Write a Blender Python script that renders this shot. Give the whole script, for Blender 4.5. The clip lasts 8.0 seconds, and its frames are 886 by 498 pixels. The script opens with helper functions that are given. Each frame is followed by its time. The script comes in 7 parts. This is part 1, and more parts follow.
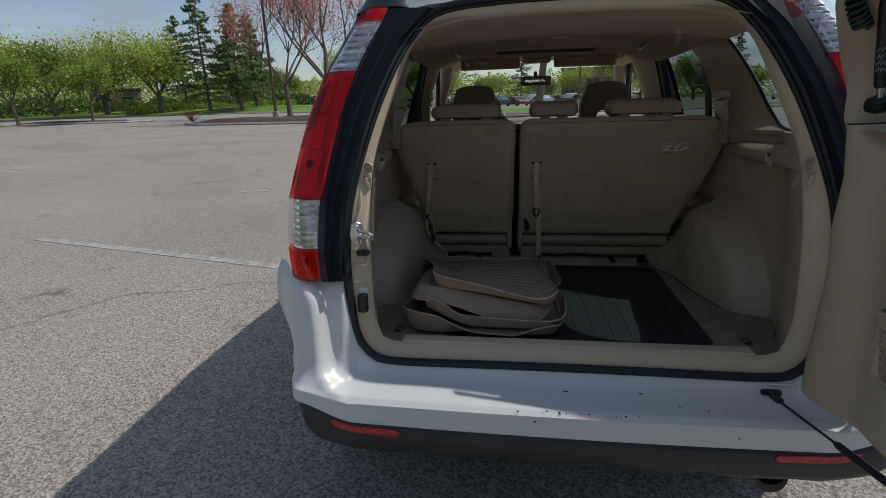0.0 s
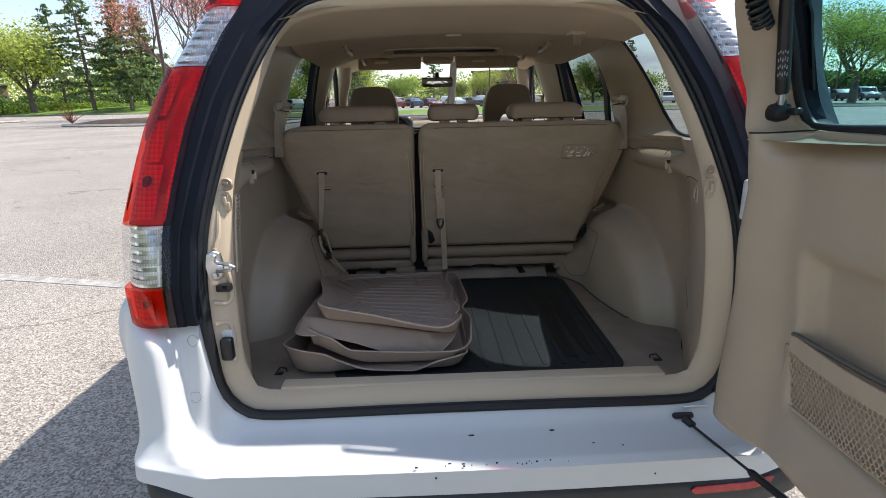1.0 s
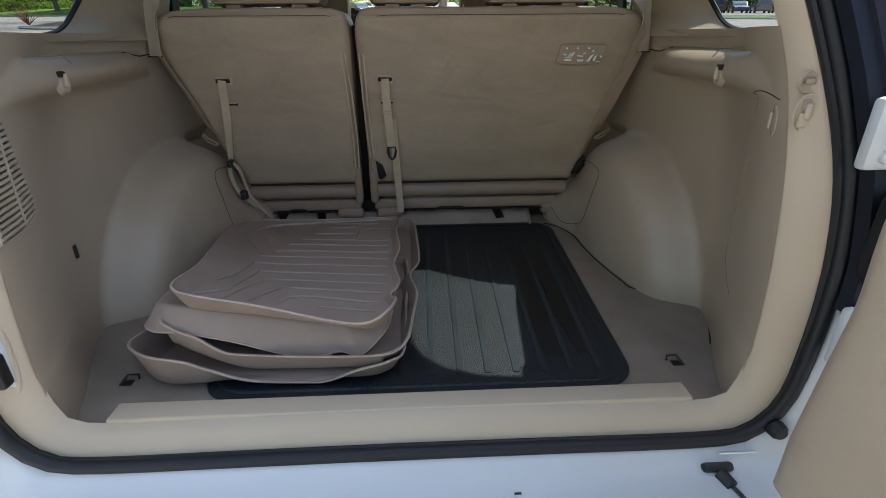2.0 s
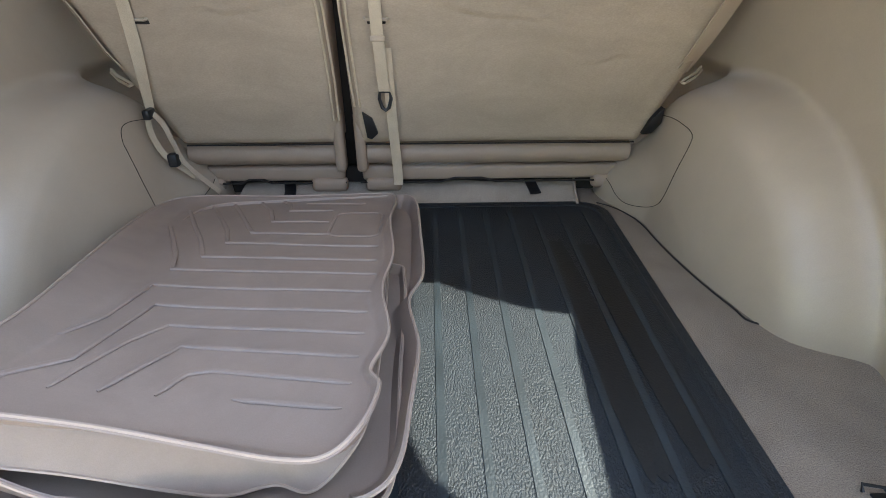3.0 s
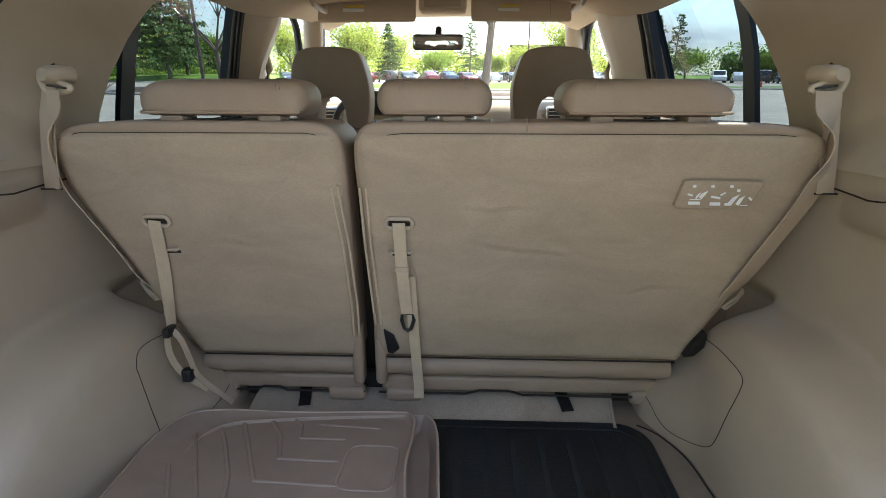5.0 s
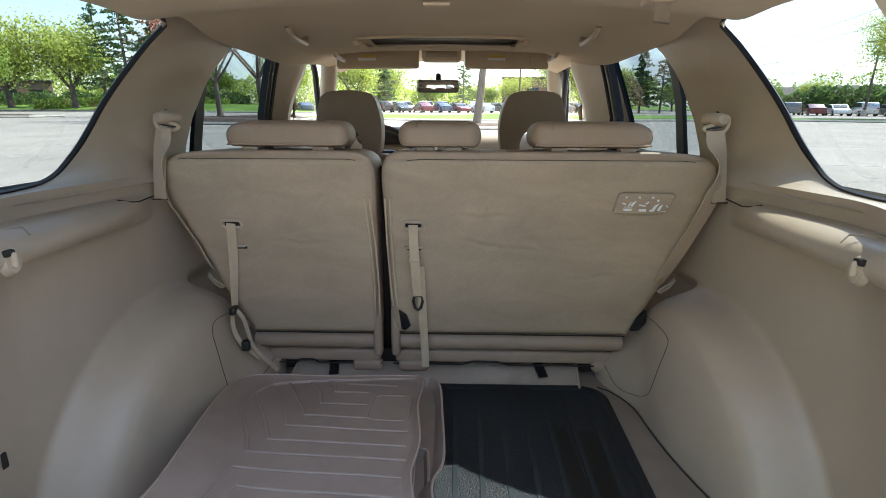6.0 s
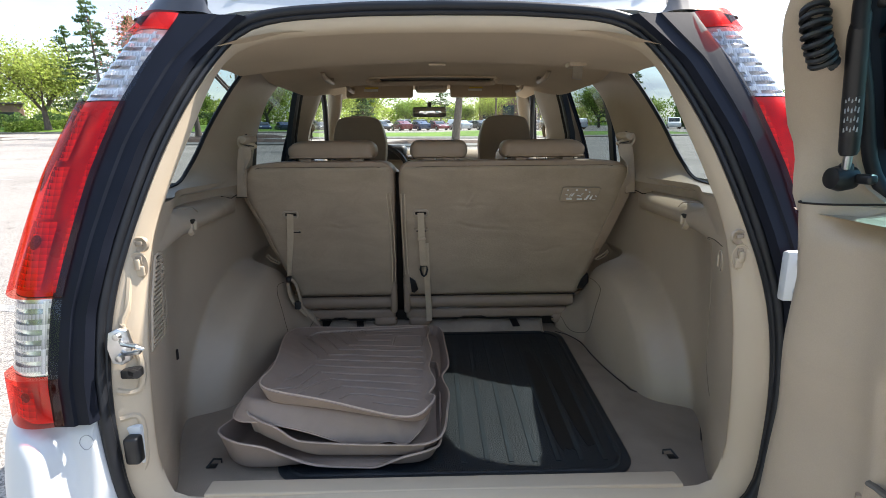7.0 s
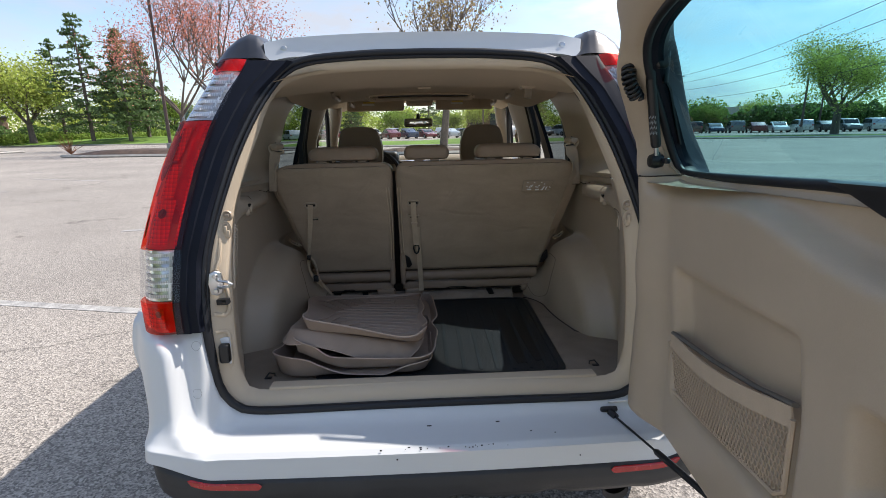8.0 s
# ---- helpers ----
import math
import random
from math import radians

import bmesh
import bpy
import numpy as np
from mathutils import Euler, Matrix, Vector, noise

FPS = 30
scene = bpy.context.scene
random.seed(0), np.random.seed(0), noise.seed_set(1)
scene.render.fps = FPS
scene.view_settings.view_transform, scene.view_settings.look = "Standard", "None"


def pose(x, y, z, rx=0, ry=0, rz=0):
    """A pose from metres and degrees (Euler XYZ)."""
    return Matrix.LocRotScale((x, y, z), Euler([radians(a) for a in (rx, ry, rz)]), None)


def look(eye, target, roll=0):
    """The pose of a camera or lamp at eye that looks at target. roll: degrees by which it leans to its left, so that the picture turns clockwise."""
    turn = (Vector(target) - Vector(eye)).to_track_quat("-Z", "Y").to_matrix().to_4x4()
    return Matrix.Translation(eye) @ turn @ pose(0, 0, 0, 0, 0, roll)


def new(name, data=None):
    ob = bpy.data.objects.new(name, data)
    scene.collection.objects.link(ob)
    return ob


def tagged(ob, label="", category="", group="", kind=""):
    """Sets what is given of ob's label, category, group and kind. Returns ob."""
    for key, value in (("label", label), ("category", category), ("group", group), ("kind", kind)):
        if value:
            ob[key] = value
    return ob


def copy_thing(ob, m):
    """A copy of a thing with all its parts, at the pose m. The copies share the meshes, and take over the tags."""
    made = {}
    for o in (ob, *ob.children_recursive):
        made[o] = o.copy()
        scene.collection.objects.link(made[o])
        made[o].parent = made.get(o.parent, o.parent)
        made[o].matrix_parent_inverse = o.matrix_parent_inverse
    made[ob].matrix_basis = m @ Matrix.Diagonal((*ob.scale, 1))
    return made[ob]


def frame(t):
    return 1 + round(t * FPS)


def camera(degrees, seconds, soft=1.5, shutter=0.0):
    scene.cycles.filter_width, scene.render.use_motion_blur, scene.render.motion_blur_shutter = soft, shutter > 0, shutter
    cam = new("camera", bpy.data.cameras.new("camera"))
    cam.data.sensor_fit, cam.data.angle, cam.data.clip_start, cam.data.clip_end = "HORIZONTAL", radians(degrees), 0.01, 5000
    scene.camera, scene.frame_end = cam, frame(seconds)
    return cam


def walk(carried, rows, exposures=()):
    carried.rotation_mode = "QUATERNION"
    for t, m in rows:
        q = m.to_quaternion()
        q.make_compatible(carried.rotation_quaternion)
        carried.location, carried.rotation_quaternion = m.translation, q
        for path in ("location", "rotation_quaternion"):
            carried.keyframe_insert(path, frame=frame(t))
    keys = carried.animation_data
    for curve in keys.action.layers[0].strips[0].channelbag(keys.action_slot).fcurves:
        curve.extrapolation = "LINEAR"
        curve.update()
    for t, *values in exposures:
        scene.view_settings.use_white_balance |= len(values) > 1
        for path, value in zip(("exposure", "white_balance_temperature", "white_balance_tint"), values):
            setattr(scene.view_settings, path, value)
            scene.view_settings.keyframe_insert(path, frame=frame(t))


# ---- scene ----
cam = camera(85.1, 8.0, soft=0.9)
# The car stands a little nose down: its own axes are turned by this against the level ground.
CAR = pose(0, 0, -0.03, -3.0, 0, 0)
PATH = [
    (0, (-0.164, -1.167, 1.311), (-0.437, 0.752, 0.817), -1.3),
    (0.5, (-0.09, -1.11, 1.323), (-0.162, 0.825, 0.823), -1.8),
    (1, (-0.1, -0.979, 1.322), (-0.043, 0.957, 0.826), -1.3),
    (1.5, (-0.003, -0.763, 1.316), (0.093, 1.14, 0.709), -0.8),
    (1.7, (0.03, -0.681, 1.298), (0.118, 1.197, 0.614), -0.8),
    (2.8, (0.035, -0.163, 1.191), (0.106, 1.553, 0.167), 0.4),
    (3, (0.032, -0.107, 1.181), (0.089, 1.62, 0.175), 0.1),
    (3.5, (0.049, 0.015, 1.216), (0.023, 1.785, 0.286), -0.6),
    (4, (0.061, 0.058, 1.263), (-0.006, 1.884, 0.451), -0.5),
    (4.5, (0.056, 0.063, 1.321), (-0.02, 1.941, 0.64), -0.2),
    (5, (0.046, 0.035, 1.363), (-0.02, 1.946, 0.776), 0.1),
    (5.2, (0.045, 0.002, 1.365), (-0.017, 1.923, 0.813), 0.2),
    (6.3, (0.028, -0.408, 1.382), (0.004, 1.54, 0.929), 0.2),
    (6.5, (0.021, -0.507, 1.383), (0.013, 1.446, 0.95), 0.1),
    (7, (-0.017, -0.755, 1.372), (0.021, 1.202, 0.961), -0.5),
    (7.5, (-0.047, -0.973, 1.368), (0.023, 0.987, 0.977), -1.0),
    (8, (-0.02, -1.205, 1.353), (0.059, 0.757, 0.972), -1.3),
]
# seconds, stops, white balance and tint
EXPOSURES = [(0.0, -0.54, 6500, 10), (0.3, 0.23, 6580, 11), (0.5, 0.58, 6530, 11), (1.0, 0.78, 6650, 13), (1.5, 0.91, 6700, 12), (1.7, 1.05, 6700, 12), (3.0, 2.71, 6700, 12), (3.5, 3.07, 6680, 12), (4.0, 3.23, 6680, 12), (4.5, 3.03, 6650, 11), (4.8, 2.61, 6650, 11), (5.0, 2.19, 6700, 11), (5.2, 2.11, 6700, 11), (6.5, 1.81, 6500, 12), (7.0, 1.31, 6550, 12), (7.5, 0.93, 6550, 12), (8.0, 0.58, 6600, 14)]
walk(cam, [(t, CAR @ look(eye, target, roll)) for t, eye, target, roll in PATH], EXPOSURES)

# ---- sky and sun ----
SUN_WAY = Vector((0.72, 0.42, 1.0)).normalized()
SUN_ELEV = math.asin(SUN_WAY.z)
SUN_AZ = math.atan2(SUN_WAY.x, SUN_WAY.y)
world = bpy.data.worlds.new("sky")
scene.world = world
world.use_nodes = True
wn, wl = world.node_tree.nodes, world.node_tree.links
wn.clear()
sky = wn.new("ShaderNodeTexSky")
sky.sky_type, sky.sun_disc = "NISHITA", False
sky.sun_elevation, sky.sun_rotation = SUN_ELEV, SUN_AZ
sky.air_density, sky.dust_density, sky.ozone_density = 1.0, 0.35, 1.2
tc = wn.new("ShaderNodeTexCoord")
stretch = wn.new("ShaderNodeMapping")
stretch.inputs["Scale"].default_value = (2.2, 2.2, 7.0)
clouds = wn.new("ShaderNodeTexNoise")
clouds.inputs["Scale"].default_value, clouds.inputs["Detail"].default_value, clouds.inputs["Roughness"].default_value = 1.5, 7.0, 0.58
ramp = wn.new("ShaderNodeValToRGB")
ramp.color_ramp.elements[0].position, ramp.color_ramp.elements[1].position = 0.46, 0.66
mixc = wn.new("ShaderNodeMix")
mixc.data_type = "RGBA"
bg = wn.new("ShaderNodeBackground")
bg.inputs["Strength"].default_value = 0.14
wo = wn.new("ShaderNodeOutputWorld")
wl.new(tc.outputs["Generated"], stretch.inputs["Vector"])
wl.new(stretch.outputs["Vector"], clouds.inputs["Vector"])
wl.new(clouds.outputs["Fac"], ramp.inputs["Fac"])
# clouds shine brightest round the sun
sun_dot = wn.new("ShaderNodeVectorMath")
sun_dot.operation = "DOT_PRODUCT"
sun_dot.inputs[1].default_value = SUN_WAY
lobe = wn.new("ShaderNodeMapRange")
lobe.inputs[1].default_value, lobe.inputs[2].default_value, lobe.inputs[3].default_value, lobe.inputs[4].default_value = 0.55, 1.0, 0.0, 1.0
gain = wn.new("ShaderNodeMath")
gain.operation = "MULTIPLY_ADD"
gain.inputs[1].default_value, gain.inputs[2].default_value = 2.6, 0.80
cloud = wn.new("ShaderNodeVectorMath")
cloud.operation = "SCALE"
cloud.inputs[0].default_value = (4.2, 4.7, 5.4)
wl.new(tc.outputs["Generated"], sun_dot.inputs[0])
wl.new(sun_dot.outputs["Value"], lobe.inputs[0])
wl.new(lobe.outputs[0], gain.inputs[0])
wl.new(gain.outputs[0], cloud.inputs["Scale"])
wl.new(cloud.outputs[0], mixc.inputs[7])
wl.new(ramp.outputs["Color"], mixc.inputs[0])
wl.new(sky.outputs["Color"], mixc.inputs[6])
wl.new(mixc.outputs[2], bg.inputs["Color"])
wl.new(bg.outputs["Background"], wo.inputs["Surface"])

sun_data = bpy.data.lights.new("sun", "SUN")
sun_data.energy, sun_data.angle, sun_data.color = 4.3, radians(0.53), (1.0, 0.95, 0.87)
sun = new("sun", sun_data)
sun.matrix_world = look((SUN_WAY * 60)[:], (0, 0, 0))


# ---- materials ----
def mat(name, color, rough=0.5, metal=0.0, vary=0.12, scale=6.0, grain=0.0, grain_scale=300.0, coat=0.0, bump_scale=None, bump=0.0, spec=0.5, stretch=(1, 1, 1), rvar=0.12, random_tone=0.0, scuff=0.0):
    """A surface with broad blotches, fine grain and relief, in metres of the object's own space."""
    m = bpy.data.materials.new(name)
    m.use_nodes = True
    nt = m.node_tree
    n, l = nt.nodes, nt.links
    b = n["Principled BSDF"]
    b.inputs["Metallic"].default_value = metal
    b.inputs["Specular IOR Level"].default_value = spec
    b.inputs["Coat Weight"].default_value = coat
    b.inputs["Coat Roughness"].default_value = 0.06
    co = n.new("ShaderNodeTexCoord")
    mp = n.new("ShaderNodeMapping")
    mp.inputs["Scale"].default_value = stretch
    l.new(co.outputs["Object"], mp.inputs["Vector"])
    big = n.new("ShaderNodeTexNoise")
    big.inputs["Scale"].default_value, big.inputs["Detail"].default_value = scale, 5.0
    fine = n.new("ShaderNodeTexNoise")
    fine.inputs["Scale"].default_value, fine.inputs["Detail"].default_value = grain_scale, 2.0
    l.new(mp.outputs[0], big.inputs["Vector"])
    l.new(mp.outputs[0], fine.inputs["Vector"])
    lo = tuple(c * (1 - vary) for c in color) + (1,)
    hi = tuple(min(1, c * (1 + vary)) for c in color) + (1,)
    r = n.new("ShaderNodeValToRGB")
    r.color_ramp.elements[0].position, r.color_ramp.elements[1].position = 0.32, 0.68
    r.color_ramp.elements[0].color, r.color_ramp.elements[1].color = lo, hi
    l.new(big.outputs["Fac"], r.inputs["Fac"])
    out = r.outputs["Color"]
    if grain:
        mx = n.new("ShaderNodeMix")
        mx.data_type, mx.blend_type = "RGBA", "OVERLAY"
        mx.inputs[0].default_value = grain
        l.new(out, mx.inputs[6])
        l.new(fine.outputs["Fac"], mx.inputs[7])
        out = mx.outputs[2]
    if scuff:
        # rubbed and soiled patches with ragged edges
        sn = n.new("ShaderNodeTexNoise")
        sn.inputs["Scale"].default_value, sn.inputs["Detail"].default_value, sn.inputs["Distortion"].default_value = 7.0, 9.0, 1.2
        sn.inputs["Roughness"].default_value = 0.68
        l.new(mp.outputs[0], sn.inputs["Vector"])
        sr = n.new("ShaderNodeValToRGB")
        sr.color_ramp.elements[0].position, sr.color_ramp.elements[1].position = 0.36, 0.70
        sr.color_ramp.elements[0].color, sr.color_ramp.elements[1].color = (1, 1, 1, 1), (1 - scuff, 1 - scuff * 0.97, 1 - scuff * 0.92, 1)
        l.new(sn.outputs["Fac"], sr.inputs["Fac"])
        sm = n.new("ShaderNodeMix")
        sm.data_type, sm.blend_type = "RGBA", "MULTIPLY"
        sm.inputs[0].default_value = 1.0
        l.new(out, sm.inputs[6])
        l.new(sr.outputs["Color"], sm.inputs[7])
        out = sm.outputs[2]
    if random_tone:
        oi = n.new("ShaderNodeObjectInfo")
        hs = n.new("ShaderNodeHueSaturation")
        mr = n.new("ShaderNodeMapRange")
        mr.inputs[3].default_value, mr.inputs[4].default_value = 1 - random_tone, 1 + random_tone
        l.new(oi.outputs["Random"], mr.inputs[0])
        l.new(mr.outputs[0], hs.inputs["Value"])
        l.new(out, hs.inputs["Color"])
        out = hs.outputs["Color"]
    l.new(out, b.inputs["Base Color"])
    rr = n.new("ShaderNodeMapRange")
    rr.inputs[3].default_value, rr.inputs[4].default_value = max(0.02, rough - rvar), min(1, rough + rvar)
    l.new(big.outputs["Fac"], rr.inputs[0])
    l.new(rr.outputs[0], b.inputs["Roughness"])
    if bump:
        bt = n.new("ShaderNodeTexNoise")
        bt.inputs["Scale"].default_value, bt.inputs["Detail"].default_value = bump_scale or grain_scale, 3.0
        l.new(mp.outputs[0], bt.inputs["Vector"])
        bp = n.new("ShaderNodeBump")
        bp.inputs["Strength"].default_value, bp.inputs["Distance"].default_value = bump, 0.002
        l.new(bt.outputs["Fac"], bp.inputs["Height"])
        l.new(bp.outputs[0], b.inputs["Normal"])
    return m


def pane(name, tint, gloss=1.0, graze=0.9):
    """Thin window glass: tinted clear sheet with Fresnel gloss."""
    m = bpy.data.materials.new(name)
    m.use_nodes = True
    nt = m.node_tree
    n, l = nt.nodes, nt.links
    n.clear()
    o = n.new("ShaderNodeOutputMaterial")
    t = n.new("ShaderNodeBsdfTransparent")
    t.inputs["Color"].default_value = (*tint, 1)
    g = n.new("ShaderNodeBsdfGlossy")
    g.inputs["Roughness"].default_value = 0.02
    f = n.new("ShaderNodeLayerWeight")
    pw = n.new("ShaderNodeMath")
    pw.operation = "POWER"
    pw.inputs[1].default_value = 4.5
    mr = n.new("ShaderNodeMapRange")
    mr.inputs[3].default_value, mr.inputs[4].default_value = 0.045 * gloss, graze
    l.new(f.outputs["Facing"], pw.inputs[0])
    l.new(pw.outputs[0], mr.inputs[0])
    mx = n.new("ShaderNodeMixShader")
    l.new(mr.outputs[0], mx.inputs[0])
    l.new(t.outputs[0], mx.inputs[1])
    l.new(g.outputs[0], mx.inputs[2])
    l.new(mx.outputs[0], o.inputs[0])
    return m


WHITE = mat("white_paint", (0.62, 0.64, 0.645), 0.34, coat=0.0, vary=0.03, scale=3.0, rvar=0.06, grain=0.03, grain_scale=900)
BLACKPANEL = mat("black_gloss_panel", (0.008, 0.010, 0.017), 0.50, vary=0.2, scale=9, rvar=0.08, bump=0.05, bump_scale=500, spec=0.16)
PLUGLINE = mat("grey_plug_line", (0.33, 0.34, 0.35), 0.5, vary=0.1)
CAPBLACK = mat("satin_black_cap", (0.022, 0.024, 0.030), 0.32, vary=0.15, scale=9)
CLADDING = mat("dark_grey_cladding", (0.030, 0.031, 0.033), 0.55, vary=0.2, scale=7, grain=0.15, bump=0.25, bump_scale=900)
RUBBER = mat("black_rubber", (0.007, 0.008, 0.011), 0.5, vary=0.25, scale=20, bump=0.1, bump_scale=600)
BLACK = mat("black_plastic", (0.012, 0.012, 0.013), 0.42, vary=0.2, scale=20)
TRIM = mat("beige_trim_plastic", (0.445, 0.357, 0.262), 0.36, scuff=0.06, vary=0.06, scale=4, grain=0.08, grain_scale=700, bump=0.14, bump_scale=1100, spec=0.5)
PILLAR = mat("beige_pillar_plastic", (0.54, 0.44, 0.318), 0.5, vary=0.04, scale=5, grain=0.05, grain_scale=700, bump=0.12, bump_scale=1100, spec=0.35)
HEADLINER = mat("beige_headliner", (0.60, 0.49, 0.36), 0.9, vary=0.05, scale=4, grain=0.12, grain_scale=900, bump=0.2, bump_scale=1200, spec=0.1)
CARPET = mat("grey_beige_carpet", (0.33, 0.272, 0.212), 0.95, scuff=0.18, vary=0.10, scale=7, grain=0.45, grain_scale=500, bump=0.8, bump_scale=700, spec=0.08)
SEATBACK = mat("seat_back_felt", (0.445, 0.350, 0.252), 0.9, scuff=0.17, vary=0.09, scale=4.5, grain=0.16, grain_scale=420, bump=0.4, bump_scale=200, spec=0.12, stretch=(0.6, 1, 1.4))
LEATHER = mat("taupe_leather", (0.36, 0.266, 0.19), 0.48, scuff=0.10, vary=0.06, scale=7, grain=0.08, grain_scale=350, bump=0.25, bump_scale=450, spec=0.4)
MATS = mat("mauve_brown_floor_liner", (0.360, 0.276, 0.222), 0.46, scuff=0.15, vary=0.06, scale=6, grain=0.08, grain_scale=600, bump=0.12, bump_scale=900, spec=0.45)
LINEREDGE = mat("floor_liner_rim", (0.46, 0.355, 0.28), 0.5, vary=0.12, scale=20)
WEBBING = mat("beige_webbing", (0.55, 0.44, 0.305), 0.8, vary=0.08, scale=30, grain=0.25, grain_scale=900, bump=0.4, bump_scale=1500)
BELT = mat("taupe_belt_webbing", (0.48, 0.375, 0.27), 0.75, vary=0.05, scale=30, grain=0.2, grain_scale=900, bump=0.35, bump_scale=1500)
STEEL = mat("zinc_steel", (0.62, 0.62, 0.62), 0.32, metal=1.0, vary=0.12, scale=40)
LINE = mat("worn_white_line", (0.33, 0.32, 0.30), 0.85, vary=0.32, scale=9, grain=0.9, grain_scale=130)
FLAPCLOTH = mat("beige_flap_cloth", (0.43, 0.36, 0.285), 0.95, scuff=0.22, vary=0.10, scale=9, grain=0.4, grain_scale=420, bump=0.6, bump_scale=600, spec=0.08)
# dark joints and trim, and the strips that stand in for gap shade
DARKTRIM = mat("dark_trim_and_gap_shade", (0.035, 0.030, 0.026), 0.85, vary=0.2, scale=10, spec=0.15)
DASH = mat("taupe_dashboard", (0.33, 0.27, 0.2), 0.6, vary=0.06, scale=8, bump=0.2, bump_scale=800)
TYRE = mat("tyre_rubber", (0.02, 0.02, 0.02), 0.75, vary=0.2, scale=10)
RIM = mat("alloy_rim", (0.55, 0.56, 0.57), 0.3, metal=0.9, vary=0.1, scale=10)
GLASS = pane("clear_glass", (0.90, 0.95, 0.92))
PRIVACY = pane("tinted_glass", (0.40, 0.455, 0.46), 1.0, 0.16)
DARKTINT = pane("dark_tinted_glass", (0.195, 0.24, 0.255), 1.0, 0.14)
TEAL = pane("teal_tailgate_glass", (0.285, 0.57, 0.62))
MIRROR = mat("mirror", (0.8, 0.82, 0.82), 0.03, metal=1.0, vary=0.0, rvar=0.0)
REDSOLID = mat("red_reflector", (0.42, 0.012, 0.012), 0.25, vary=0.2, scale=60, coat=0.6)
YELLOW = mat("yellow_print", (0.72, 0.52, 0.08), 0.6, vary=0.05)
INK = mat("white_print", (0.78, 0.77, 0.74), 0.6, vary=0.04)


def ribbed(name, color, rough, metal, sx, sz, strength=0.9):
    """A lamp's reflector or lens with a net of small ribs."""
    m = mat(name, color, rough, metal=metal, vary=0.25, scale=24, coat=0.5)
    n, l = m.node_tree.nodes, m.node_tree.links
    co = n.new("ShaderNodeTexCoord")
    hs = []
    for axis, sc in (("X", sx), ("Z", sz)):
        w = n.new("ShaderNodeTexWave")
        w.bands_direction, w.wave_profile = axis, "SAW"
        w.inputs["Scale"].default_value, w.inputs["Distortion"].default_value = sc, 0.4
        l.new(co.outputs["Object"], w.inputs["Vector"])
        hs.append(w)
    add = n.new("ShaderNodeMath")
    add.operation = "ADD"
    l.new(hs[0].outputs["Fac"], add.inputs[0])
    l.new(hs[1].outputs["Fac"], add.inputs[1])
    bp = n.new("ShaderNodeBump")
    bp.inputs["Strength"].default_value, bp.inputs["Distance"].default_value = strength, 0.004
    l.new(add.outputs[0], bp.inputs["Height"])
    l.new(bp.outputs[0], n["Principled BSDF"].inputs["Normal"])
    tone = n.new("ShaderNodeMapRange")
    tone.inputs[2].default_value, tone.inputs[3].default_value, tone.inputs[4].default_value = 2.0, 0.35, 1.25
    l.new(add.outputs[0], tone.inputs[0])
    hs = n.new("ShaderNodeHueSaturation")
    l.new(tone.outputs[0], hs.inputs["Value"])
    l.new(n["Principled BSDF"].inputs["Base Color"].links[0].from_socket, hs.inputs["Color"])
    l.new(hs.outputs["Color"], n["Principled BSDF"].inputs["Base Color"])
    return m


REFLECT_RED = mat("red_lamp_shell", (0.60, 0.018, 0.014), 0.3, vary=0.25, scale=14, coat=0.6)
CHAMBER_RED = ribbed("red_lamp_chamber", (0.95, 0.035, 0.02), 0.2, 0.25, 26, 30, 1.0)
REFLECT_CLEAR = mat("silver_lamp_reflector", (0.72, 0.73, 0.76), 0.16, metal=0.7, vary=0.45, scale=26, coat=0.5, stretch=(0.5, 1, 2.2))
RIBS_CLEAR = ribbed("clear_lamp_ribs", (0.86, 0.87, 0.89), 0.2, 0.35, 55, 8, 0.8)
LAMP_DARK = mat("dark_red_lamp_opening", (0.10, 0.004, 0.006), 0.2, vary=0.3, scale=30, coat=0.6)
LENS_RED = pane("red_lamp_lens", (0.95, 0.20, 0.16), 0.8, 0.2)
LENS_CLEAR = pane("clear_lamp_lens", (0.95, 0.96, 0.97), 0.8, 0.25)


